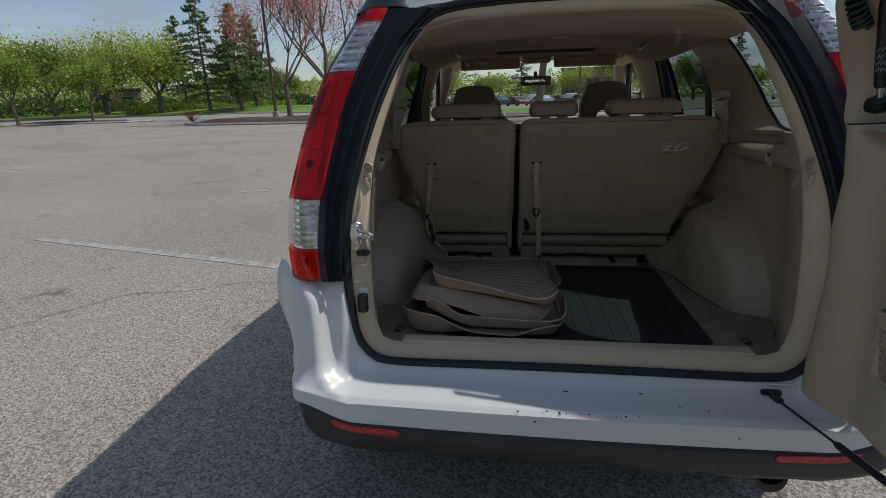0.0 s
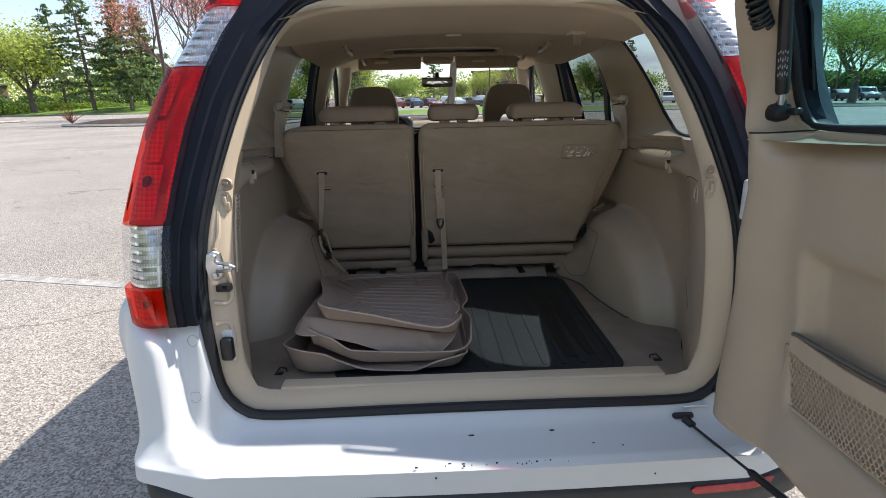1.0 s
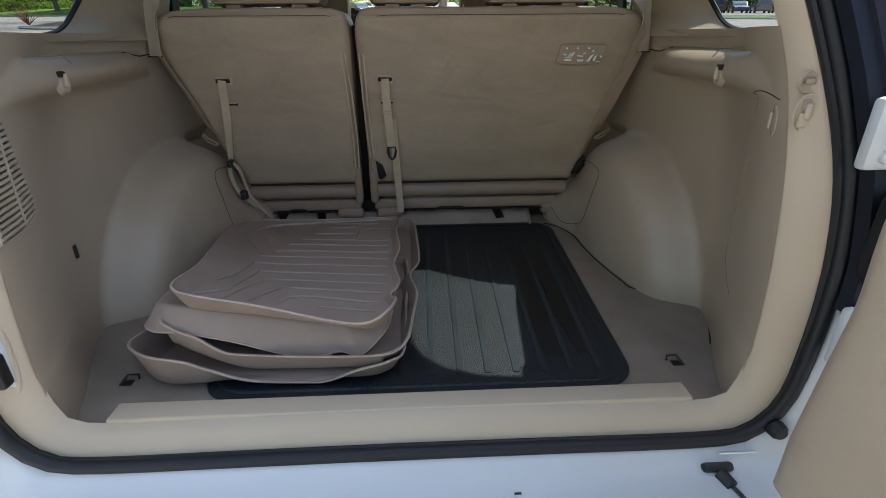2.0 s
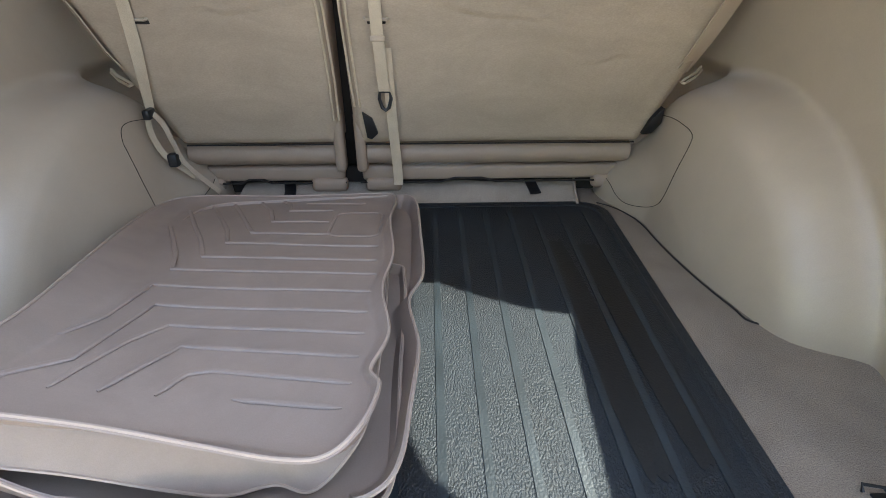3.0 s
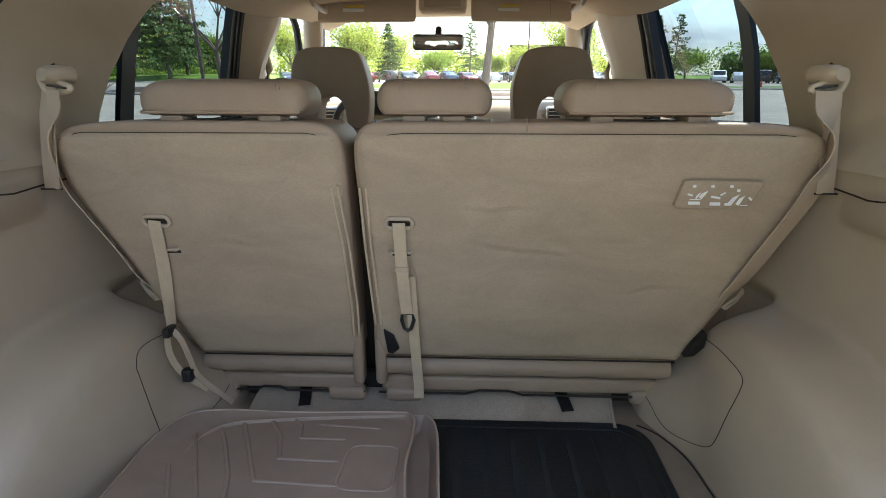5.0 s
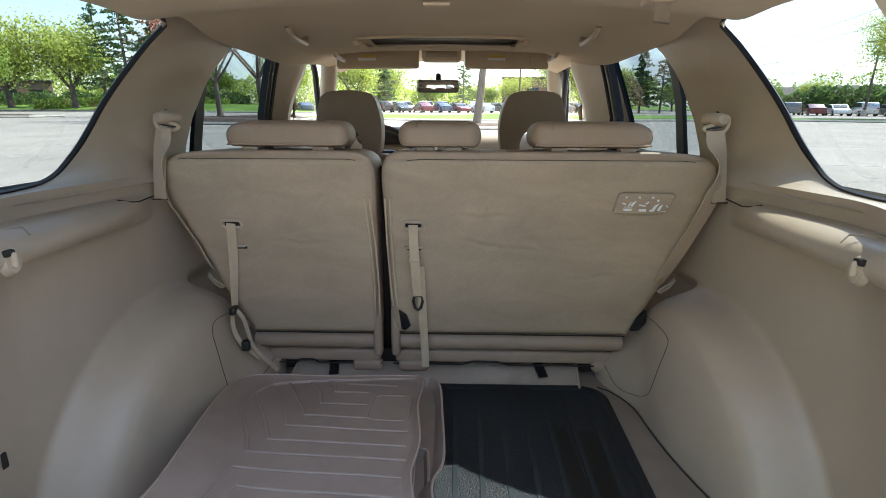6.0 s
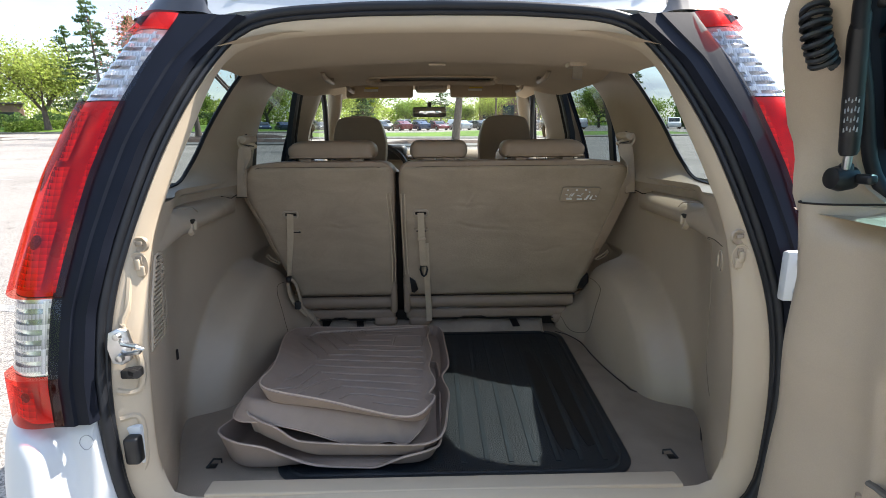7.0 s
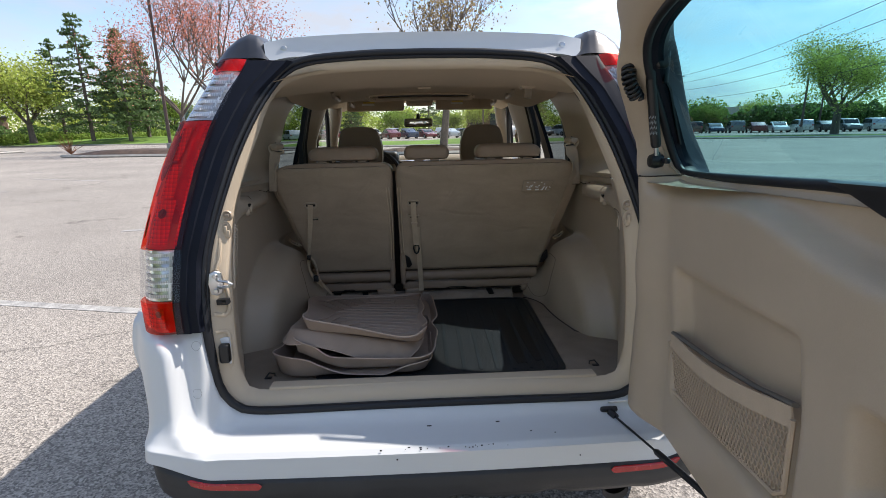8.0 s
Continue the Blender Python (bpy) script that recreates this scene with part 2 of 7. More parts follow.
def asphalt():
    m = mat("weathered_asphalt", (0.310, 0.284, 0.256), 0.9, vary=0.14, scale=0.35, spec=0.25)
    n, l = m.node_tree.nodes, m.node_tree.links
    b = n["Principled BSDF"]
    co = n.new("ShaderNodeTexCoord")
    base = b.inputs["Base Color"].links[0].from_socket
    vo = n.new("ShaderNodeTexVoronoi")
    vo.inputs["Scale"].default_value = 120
    l.new(co.outputs["Object"], vo.inputs["Vector"])
    st = n.new("ShaderNodeTexNoise")
    st.inputs["Scale"].default_value, st.inputs["Detail"].default_value = 85, 4
    l.new(co.outputs["Object"], st.inputs["Vector"])
    sp = n.new("ShaderNodeValToRGB")
    sp.color_ramp.elements[0].position, sp.color_ramp.elements[1].position = 0.22, 0.82
    sp.color_ramp.elements[0].color, sp.color_ramp.elements[1].color = (0.38, 0.38, 0.38, 1), (1.58, 1.56, 1.51, 1)
    grit = n.new("ShaderNodeMix")
    grit.inputs[0].default_value = 0.62
    sep = n.new("ShaderNodeSeparateColor")
    l.new(vo.outputs["Color"], sep.inputs[0])
    l.new(st.outputs["Fac"], grit.inputs[2])
    l.new(sep.outputs[0], grit.inputs[3])
    l.new(grit.outputs[0], sp.inputs["Fac"])
    m1 = n.new("ShaderNodeMix")
    m1.data_type, m1.blend_type = "RGBA", "MULTIPLY"
    m1.inputs[0].default_value = 0.85
    l.new(base, m1.inputs[6])
    l.new(sp.outputs["Color"], m1.inputs[7])
    # old oil spots and tar marks
    oil = n.new("ShaderNodeTexNoise")
    oil.inputs["Scale"].default_value, oil.inputs["Detail"].default_value = 2.3, 6
    l.new(co.outputs["Object"], oil.inputs["Vector"])
    orp = n.new("ShaderNodeValToRGB")
    orp.color_ramp.elements[0].position, orp.color_ramp.elements[1].position = 0.66, 0.74
    orp.color_ramp.elements[0].color, orp.color_ramp.elements[1].color = (1, 1, 1, 1), (0.42, 0.41, 0.4, 1)
    l.new(oil.outputs["Fac"], orp.inputs["Fac"])
    m2 = n.new("ShaderNodeMix")
    m2.data_type, m2.blend_type = "RGBA", "MULTIPLY"
    m2.inputs[0].default_value = 0.8
    l.new(m1.outputs[2], m2.inputs[6])
    l.new(orp.outputs["Color"], m2.inputs[7])
    # fine cracks
    ck = n.new("ShaderNodeTexVoronoi")
    ck.feature = "DISTANCE_TO_EDGE"
    ck.inputs["Scale"].default_value = 0.16
    wob = n.new("ShaderNodeTexNoise")
    wob.inputs["Scale"].default_value, wob.inputs["Detail"].default_value = 0.9, 6
    l.new(co.outputs["Object"], wob.inputs["Vector"])
    wa = n.new("ShaderNodeVectorMath")
    wa.operation = "MULTIPLY_ADD"
    wa.inputs[1].default_value = (1.6, 1.6, 0)
    l.new(wob.outputs["Color"], wa.inputs[0])
    l.new(co.outputs["Object"], wa.inputs[2])
    l.new(wa.outputs[0], ck.inputs["Vector"])
    cr = n.new("ShaderNodeValToRGB")
    cr.color_ramp.elements[0].position, cr.color_ramp.elements[1].position = 0.0012, 0.004
    cr.color_ramp.elements[0].color, cr.color_ramp.elements[1].color = (0.45, 0.45, 0.45, 1), (1, 1, 1, 1)
    l.new(ck.outputs["Distance"], cr.inputs["Fac"])
    m3 = n.new("ShaderNodeMix")
    m3.data_type, m3.blend_type = "RGBA", "MULTIPLY"
    m3.inputs[0].default_value = 0.8
    l.new(m2.outputs[2], m3.inputs[6])
    l.new(cr.outputs["Color"], m3.inputs[7])
    l.new(m3.outputs[2], b.inputs["Base Color"])
    bp = n.new("ShaderNodeBump")
    bp.inputs["Strength"].default_value, bp.inputs["Distance"].default_value = 0.7, 0.005
    l.new(vo.outputs["Distance"], bp.inputs["Height"])
    l.new(bp.outputs[0], b.inputs["Normal"])
    return m


ASPHALT = asphalt()
GRASS = mat("mown_grass", (0.14, 0.23, 0.05), 0.9, vary=0.3, scale=0.25, grain=0.6, grain_scale=9, bump=0.8, bump_scale=14, spec=0.1)
MULCH = mat("brown_mulch", (0.07, 0.045, 0.032), 0.95, vary=0.35, scale=3, grain=0.6, grain_scale=25, bump=1.0, bump_scale=25)
KERB = mat("concrete_kerb", (0.38, 0.36, 0.32), 0.9, vary=0.15, scale=2, grain=0.3, grain_scale=40)
BARK = mat("grey_bark", (0.13, 0.105, 0.085), 0.95, vary=0.3, scale=3, grain=0.5, grain_scale=30, bump=1.0, bump_scale=18, stretch=(1, 1, 0.25))


def leafy(name, color, spread=0.35):
    m = mat(name, color, 0.6, vary=spread, scale=0.6, spec=0.25, random_tone=0.12)
    n, l = m.node_tree.nodes, m.node_tree.links
    b = n["Principled BSDF"]
    g = n.new("ShaderNodeNewGeometry")
    hs = n.new("ShaderNodeHueSaturation")
    mr = n.new("ShaderNodeMapRange")
    mr.inputs[3].default_value, mr.inputs[4].default_value = 0.55, 1.45
    l.new(g.outputs["Random Per Island"], mr.inputs[0])
    l.new(mr.outputs[0], hs.inputs["Value"])
    l.new(b.inputs["Base Color"].links[0].from_socket, hs.inputs["Color"])
    l.new(hs.outputs["Color"], b.inputs["Base Color"])
    tr = n.new("ShaderNodeBsdfTranslucent")
    l.new(hs.outputs["Color"], tr.inputs["Color"])
    mx = n.new("ShaderNodeMixShader")
    mx.inputs[0].default_value = 0.5
    l.new(b.outputs[0], mx.inputs[1])
    l.new(tr.outputs[0], mx.inputs[2])
    l.new(mx.outputs[0], n["Material Output"].inputs[0])
    return m


LEAF_LIME = leafy("lime_spring_leaves", (0.41, 0.47, 0.11))
LEAF_GREEN = leafy("green_leaves", (0.23, 0.32, 0.065))
LEAF_DARK = leafy("dark_conifer_needles", (0.125, 0.185, 0.075))
LEAF_RED = leafy("red_maple_buds", (0.52, 0.21, 0.155))
LEAF_HEDGE = leafy("hedge_leaves", (0.09, 0.15, 0.045))
BRICK = mat("brown_brick_wall", (0.21, 0.13, 0.09), 0.9, vary=0.15, scale=1.0, grain=0.4, grain_scale=12)
ROOFING = mat("dark_roof_shingle", (0.08, 0.075, 0.07), 0.9, vary=0.2, scale=1.0)
DARKGLASS = mat("dark_window_glass", (0.03, 0.04, 0.045), 0.08, vary=0.2, scale=2)
POLE = mat("brown_painted_pole", (0.09, 0.055, 0.045), 0.5, vary=0.15, scale=3)
CONE = mat("orange_red_plastic", (0.62, 0.08, 0.03), 0.5, vary=0.1, scale=6)
PAINTS = [mat("car_paint_" + nm, c, 0.3, coat=0.6, vary=0.03, scale=2, metal=mt) for nm, c, mt in (
    ("white", (0.75, 0.76, 0.76), 0), ("silver", (0.5, 0.52, 0.54), 0.5), ("black", (0.02, 0.02, 0.022), 0), ("navy", (0.03, 0.05, 0.1), 0.2), ("grey", (0.16, 0.17, 0.18), 0.3), ("maroon", (0.16, 0.02, 0.025), 0.1))]

# ---- mesh helpers ----
ORG = {}


def thing(name, at, label, category, group="", place=CAR):
    e = new(name)
    e.empty_display_size = 0.1
    e.matrix_world = place @ Matrix.Translation(at)
    ORG[e.name] = Vector(at)
    return tagged(e, label, category, group)


def part(name, bm, material, parent, label="", sharp=40, flip=False):
    """Link a bmesh, given in the parent's frame, as one mesh under a thing or a part."""
    bmesh.ops.recalc_face_normals(bm, faces=bm.faces)
    org = ORG.get(parent.name, Vector()) if parent else Vector()
    bmesh.ops.translate(bm, verts=bm.verts, vec=-org)
    me = bpy.data.meshes.new(name)
    bm.to_mesh(me)
    bm.free()
    me.materials.append(material)
    me.polygons.foreach_set("use_smooth", [True] * len(me.polygons))
    me.set_sharp_from_angle(angle=radians(sharp))
    ob = new(name, me)
    if parent:
        ob.parent = parent
        ORG[ob.name] = org
    if label:
        tagged(ob, label)
    return ob


def ss(t, a=0.0, b=1.0):
    t = min(1, max(0, (t - a) / (b - a)))
    return t * t * (3 - 2 * t)


def lerp(a, b, t):
    return a + (b - a) * t


def surf(f, nu, nv, closed=False, thick=0.0, bm=None):
    """A sheet over u, v in 0..1 (closed: joined round in u)."""
    bm = bm or bmesh.new()
    cols = nu if closed else nu + 1
    vs = [[bm.verts.new(f(i / nu, j / nv)) for j in range(nv + 1)] for i in range(cols)]
    fs = []
    for i in range(nu):
        for j in range(nv):
            a, b = vs[i], vs[(i + 1) % cols]
            fs.append(bm.faces.new((a[j], b[j], b[j + 1], a[j + 1])))
    if thick:
        bmesh.ops.recalc_face_normals(bm, faces=fs)
        bmesh.ops.solidify(bm, geom=fs, thickness=thick)
    return bm


def rbox(c, s, r=0.01, seg=2, bm=None, m=None):
    """A box of size s round c with rounded edges."""
    b = bmesh.new()
    bmesh.ops.create_cube(b, size=1)
    bmesh.ops.scale(b, verts=b.verts, vec=s)
    if r:
        bmesh.ops.bevel(b, geom=b.edges[:], offset=min(r, min(s) * 0.49), segments=seg, profile=0.5, affect="EDGES")
    if m:
        bmesh.ops.transform(b, verts=b.verts, matrix=m)
    bmesh.ops.translate(b, verts=b.verts, vec=c)
    return join(bm, b)


def join(bm, other):
    if bm is None:
        return other
    me = bpy.data.meshes.new("tmp")
    other.to_mesh(me)
    other.free()
    bm.from_mesh(me)
    bpy.data.meshes.remove(me)
    return bm


def prism(poly, lift, d0, d1, bevel=0.0, seg=2, bm=None):
    """A flat outline made solid: lift(p, d) places the outline's point p at depth d."""
    b = bmesh.new()
    lo = [b.verts.new(lift(p, d0)) for p in poly]
    hi = [b.verts.new(lift(p, d1)) for p in poly]
    b.faces.new(lo)
    b.faces.new(hi)
    k = len(poly)
    for i in range(k):
        b.faces.new((lo[i], lo[(i + 1) % k], hi[(i + 1) % k], hi[i]))
    bmesh.ops.recalc_face_normals(b, faces=b.faces)
    if bevel:
        bmesh.ops.bevel(b, geom=b.edges[:], offset=bevel, segments=seg, profile=0.5, affect="EDGES", clamp_overlap=True)
    return join(bm, b)


def tube(pts, r, n=8, closed=False, bm=None, flat=1.0, up=(0, 0, 1)):
    """A round rod along pts; r is one radius or one for each point."""
    bm = bm or bmesh.new()
    pts = [Vector(p) for p in pts]
    k = len(pts)
    rings = []
    for i, p in enumerate(pts):
        a = pts[(i - 1) % k] if closed or i else p
        b = pts[(i + 1) % k] if closed or i < k - 1 else p
        d = (b - a).normalized()
        s = d.cross(Vector(up))
        if s.length < 1e-3:
            s = d.cross(Vector((1, 0.2, 0)))
        s.normalize()
        t = s.cross(d)
        rad = r[i] if isinstance(r, (list, tuple)) else r
        rings.append([bm.verts.new(p + s * math.cos(2 * math.pi * j / n) * rad + t * math.sin(2 * math.pi * j / n) * rad * flat) for j in range(n)])
    for i in range(k if closed else k - 1):
        a, b = rings[i], rings[(i + 1) % k]
        for j in range(n):
            bm.faces.new((a[j], a[(j + 1) % n], b[(j + 1) % n], b[j]))
    if not closed:
        bm.faces.new(rings[0][::-1])
        bm.faces.new(rings[-1])
    return bm


def ribbon(pts, across, w, th=0.0015, bm=None):
    """A strap along pts: across is its width's direction, one or one for each point."""
    bm = bm or bmesh.new()
    pts = [Vector(p) for p in pts]
    k = len(pts)
    rings = []
    for i, p in enumerate(pts):
        d = (pts[min(k - 1, i + 1)] - pts[max(0, i - 1)]).normalized()
        s = Vector(across[i] if isinstance(across, list) else across)
        s = (s - d * s.dot(d)).normalized()
        t = s.cross(d)
        rings.append([bm.verts.new(p + s * a * w / 2 + t * b * th / 2) for a, b in ((-1, -1), (1, -1), (1, 1), (-1, 1))])
    for i in range(k - 1):
        for j in range(4):
            bm.faces.new((rings[i][j], rings[i][(j + 1) % 4], rings[i + 1][(j + 1) % 4], rings[i + 1][j]))
    bm.faces.new(rings[0][::-1])
    bm.faces.new(rings[-1])
    return bm


def smooth_path(pts, n):
    """Catmull-Rom through pts, n points evenly along it."""
    p = [Vector(q) for q in pts]
    p = [2 * p[0] - p[1]] + p + [2 * p[-1] - p[-2]]
    dense = []
    for i in range(1, len(p) - 2):
        for j in range(16):
            t = j / 16
            a, b, c, d = p[i - 1], p[i], p[i + 1], p[i + 2]
            dense.append(0.5 * (2 * b + (c - a) * t + (2 * a - 5 * b + 4 * c - d) * t * t + (3 * b - a - 3 * c + d) * t ** 3))
    dense.append(p[-2])
    run = [0.0]
    for a, b in zip(dense, dense[1:]):
        run.append(run[-1] + (b - a).length)
    out = []
    for i in range(n):
        s = run[-1] * i / (n - 1)
        j = max(0, min(len(run) - 2, int(np.searchsorted(run, s)) - 1))
        out.append(dense[j].lerp(dense[j + 1], (s - run[j]) / max(1e-9, run[j + 1] - run[j])))
    return out


def loop_path(pts, n):
    """A smooth closed curve through pts."""
    pts = [Vector(q) for q in pts]
    k = len(pts)
    out = []
    for i in range(n):
        t = i / n * k
        j = int(t)
        t -= j
        a, b, c, d = (pts[(j + m) % k] for m in (-1, 0, 1, 2))
        out.append(0.5 * (2 * b + (c - a) * t + (2 * a - 5 * b + 4 * c - d) * t * t + (3 * b - a - 3 * c + d) * t ** 3))
    return out


def contour(half, n=44):
    """A closed outline (x, z), mirrored, from its half given from the top's middle to the bottom's."""
    h = smooth_path([(x, z, 0) for x, z in half], n)
    right = [(q.x, q.y) for q in h]
    return right + [(-x, z) for x, z in right[-2:0:-1]]


def lathe(profile, centre, axis="Y", n=20, bm=None):
    """A turned solid: profile of (radius, along the axis)."""
    bm = bm or bmesh.new()
    c = Vector(centre)
    rings = []
    for r, a in profile:
        ring = []
        for j in range(n):
            x, y = r * math.cos(2 * math.pi * j / n), r * math.sin(2 * math.pi * j / n)
            v = {"X": (a, x, y), "Y": (x, a, y), "Z": (x, y, a)}[axis]
            ring.append(bm.verts.new(c + Vector(v)))
        rings.append(ring)
    for a, b in zip(rings, rings[1:]):
        for j in range(n):
            bm.faces.new((a[j], a[(j + 1) % n], b[(j + 1) % n], b[j]))
    bm.faces.new(rings[0])
    bm.faces.new(rings[-1])
    return bm


# ---- the ground ----
gm = bmesh.new()
bmesh.ops.create_grid(gm, x_segments=2, y_segments=2, size=1500)
ground = tagged(part("ground", gm, ASPHALT, None), "sunlit weathered grey asphalt of a wide car park", "asphalt", kind="structure")


# ---- the car: outlines of its back opening ----
def lean(z):
    """How far the back leans forward at height z."""
    return 0.31 * max(0.0, (z - 0.7) / 0.96) ** 2


SEAL = [(0, 1.659), (0.2, 1.654), (0.384, 1.628), (0.468, 1.533), (0.531, 1.39), (0.576, 1.221), (0.599, 1.104), (0.602, 0.986), (0.588, 0.864), (0.568, 0.76), (0.525, 0.704), (0.452, 0.691), (0.2, 0.691), (0, 0.692)]
EDGE = [(0, 1.638), (0.2, 1.634), (0.363, 1.612), (0.439, 1.537), (0.505, 1.39), (0.557, 1.217), (0.583, 1.096), (0.588, 0.975), (0.58, 0.849), (0.566, 0.755), (0.525, 0.705), (0.455, 0.694), (0.2, 0.696), (0, 0.697)]
JAMB = [(0, 1.609), (0.2, 1.606), (0.365, 1.588), (0.442, 1.537), (0.488, 1.40), (0.522, 1.285), (0.538, 1.20), (0.542, 1.08), (0.539, 0.951), (0.533, 0.817), (0.517, 0.755), (0.474, 0.728), (0.2, 0.731), (0, 0.732)]


def across(table, z, lo=0.76):
    """Half width of an outline's side at height z."""
    side = [(q[1], q[0]) for q in table if q[0] > 0.35 and q[1] > lo - 0.02]
    side.sort()
    return float(np.interp(z, [a for a, _ in side], [b for _, b in side]))


LAMP_IN = [(0.90, 0.630), (0.995, 0.641), (1.128, 0.637), (1.331, 0.600), (1.458, 0.567), (1.596, 0.513), (1.64, 0.502)]
LAMP_OUT = [(0.90, 0.752), (0.927, 0.758), (1.006, 0.770), (1.135, 0.770), (1.333, 0.728), (1.463, 0.688), (1.6, 0.620), (1.64, 0.598)]


def table(t, z):
    return float(np.interp(z, [a for a, _ in t], [b for _, b in t]))


suv = thing("suv", (0, 0, 0.03), "white compact suv with its tailgate swung open, parked on asphalt", "suv")

# rubber seal round the opening: two lips
ring = contour([(lerp(a[0], b[0], 0.15), lerp(a[1], b[1], 0.15)) for a, b in zip(SEAL, EDGE)], 60)
bm = tube([(x, lean(z) + 0.004, z) for x, z in ring], 0.0105, 10, closed=True, up=(0, 1, 0))
ring = contour([(lerp(a[0], b[0], 0.72), lerp(a[1], b[1], 0.72)) for a, b in zip(SEAL, EDGE)], 60)
tube([(x, lean(z) + 0.012, z) for x, z in ring], 0.0065, 8, closed=True, bm=bm, up=(0, 1, 0))
part("opening_seal", bm, RUBBER, suv, "black rubber door seal round the opening")

# beige jamb trim: rings from the seal inwards
e, j = contour(EDGE, 60), contour(JAMB, 60)
steps = [(-0.8, 0.017), (0.04, 0.016), (0.25, 0.021), (0.6, 0.030), (0.88, 0.041), (1.0, 0.054)]


def jamb_at(u, v):
    i = int(round(u * len(e))) % len(e)
    k, off = steps[int(round(v * (len(steps) - 1)))]
    x, z = lerp(e[i][0], j[i][0], k), lerp(e[i][1], j[i][1], k)
    return Vector((x, lean(z) + off, z))


part("opening_trim", surf(jamb_at, len(e), len(steps) - 1, closed=True), PILLAR, suv, "beige plastic trim of the boot opening", sharp=60)

# sill plate
sill = bmesh.new()
rbox((0, 0.073, 0.7255), (0.92, 0.040, 0.0155), 0.004, 3, bm=sill)
part("sill_plate", sill, PILLAR, suv)


# black panels between opening and lamps
def black_panel(side):
    def f(u, v):
        z = lerp(0.922, 1.628, v)
        a, b = across(SEAL, z) - 0.004, table(LAMP_IN, z) + 0.045
        y = lean(z) - 0.012 - 0.016 * ss(u, 0.0, 0.07) - 0.005 * ss(u, 0.28, 0.32) + 0.040 * ss(u, 0.70, 0.85)
        return Vector((side * lerp(a, b, u), y, z))
    return surf(f, 28, 40, thick=0.004)


for side in (-1, 1):
    part("corner_panel", black_panel(side), BLACKPANEL, suv, "dark blue-black body panel beside the opening", sharp=25)


# tail lamps, one set each side: red, clear, red, clear, red
def lamp_sheet(side, z0, z1, off, inset=0.0, n=10, u0=0.0, u1=1.0):
    def f(u, v):
        u = lerp(u0, u1, u)
        z = lerp(z0, z1, v)
        a, b = table(LAMP_IN, z) + inset, table(LAMP_OUT, z) - inset
        x = lerp(a, b, u)
        y = lean(z) - 0.036 + off + 0.045 * u ** 3 - 0.012 * math.sin(math.pi * min(1, u * 1.1)) + 0.05 * ss(u, 0.9, 1.0)
        return Vector((side * x, y, z))
    return surf(f, 16, n)


BANDS = [(0.926, 1.003, "red"), (1.005, 1.131, "clear"), (1.133, 1.459, "red"), (1.461, 1.597, "clear"), (1.599, 1.634, "red")]
for side in (-1, 1):
    house = part("tail_lamp", lamp_sheet(side, 0.924, 1.638, 0.030), BLACK, suv, "tall vertical tail lamp with red and clear bands")
    for z0, z1, kind in BANDS:
        part("reflector", lamp_sheet(side, z0, z1, 0.016, 0.006), REFLECT_RED if kind == "red" else REFLECT_CLEAR, house)
        part("lens", lamp_sheet(side, z0, z1, 0.0), LENS_RED if kind == "red" else LENS_CLEAR, house, "clear ribbed lens" if kind == "clear" else "red lens")
    # fine-ribbed strips behind the clear lenses, textured chambers behind the red ones
    for z0, z1 in ((1.010, 1.128), (1.466, 1.592)):
        for i in range(7):
            z = lerp(z0, z1, (i + 0.5) / 7)
            part("lamp_louvre", lamp_sheet(side, z - 0.0040, z + 0.0040, 0.009, 0.012, 2, 0.02, 0.84), RIBS_CLEAR, house)
        part("lamp_divider", lamp_sheet(side, z0, z1, 0.005, 0.01, 8, 0.10, 0.16), RIBS_CLEAR, house)
    for z0, z1, a, b in ((1.145, 1.255, 0.26, 0.72), (1.26, 1.345, 0.34, 0.66), (1.355, 1.44, 0.42, 0.72), (0.938, 0.990, 0.30, 0.72)):
        part("lamp_chamber", lamp_sheet(side, z0, z1, 0.007, 0.006, 8, a, b), CHAMBER_RED, house)
    part("lamp_rib", lamp_sheet(side, 1.14, 1.45, 0.006, 0.006, 24, 0.06, 0.12), CHAMBER_RED, house)
    for z, u, w, h, m in ((1.365, 0.74, 0.016, 0.062, LAMP_DARK), (1.222, 0.50, 0.012, 0.012, LAMP_DARK), (1.19, 0.84, 0.006, 0.030, LAMP_DARK), (0.975, 0.42, 0.008, 0.008, LAMP_DARK)):
        def f(p, q):
            zz = z + h * q * math.sin(2 * math.pi * p)
            x = lerp(table(LAMP_IN, zz), table(LAMP_OUT, zz), u) + w * q * math.cos(2 * math.pi * p)
            k = (x - table(LAMP_IN, zz)) / (table(LAMP_OUT, zz) - table(LAMP_IN, zz))
            return Vector((side * x, lean(zz) - 0.036 + 0.0045 + 0.045 * k ** 3 - 0.012 * math.sin(math.pi * min(1, k * 1.1)), zz))
        part("lamp_opening", surf(f, 24, 4, closed=True), m, house)


# bumper: white upper, dark lower
def top_edge(x):
    x = abs(x)
    return float(np.interp(x, [0, 0.45, 0.525, 0.570, 0.592, 0.604, 0.76], [0.686, 0.686, 0.696, 0.750, 0.858, 0.925, 0.925]))


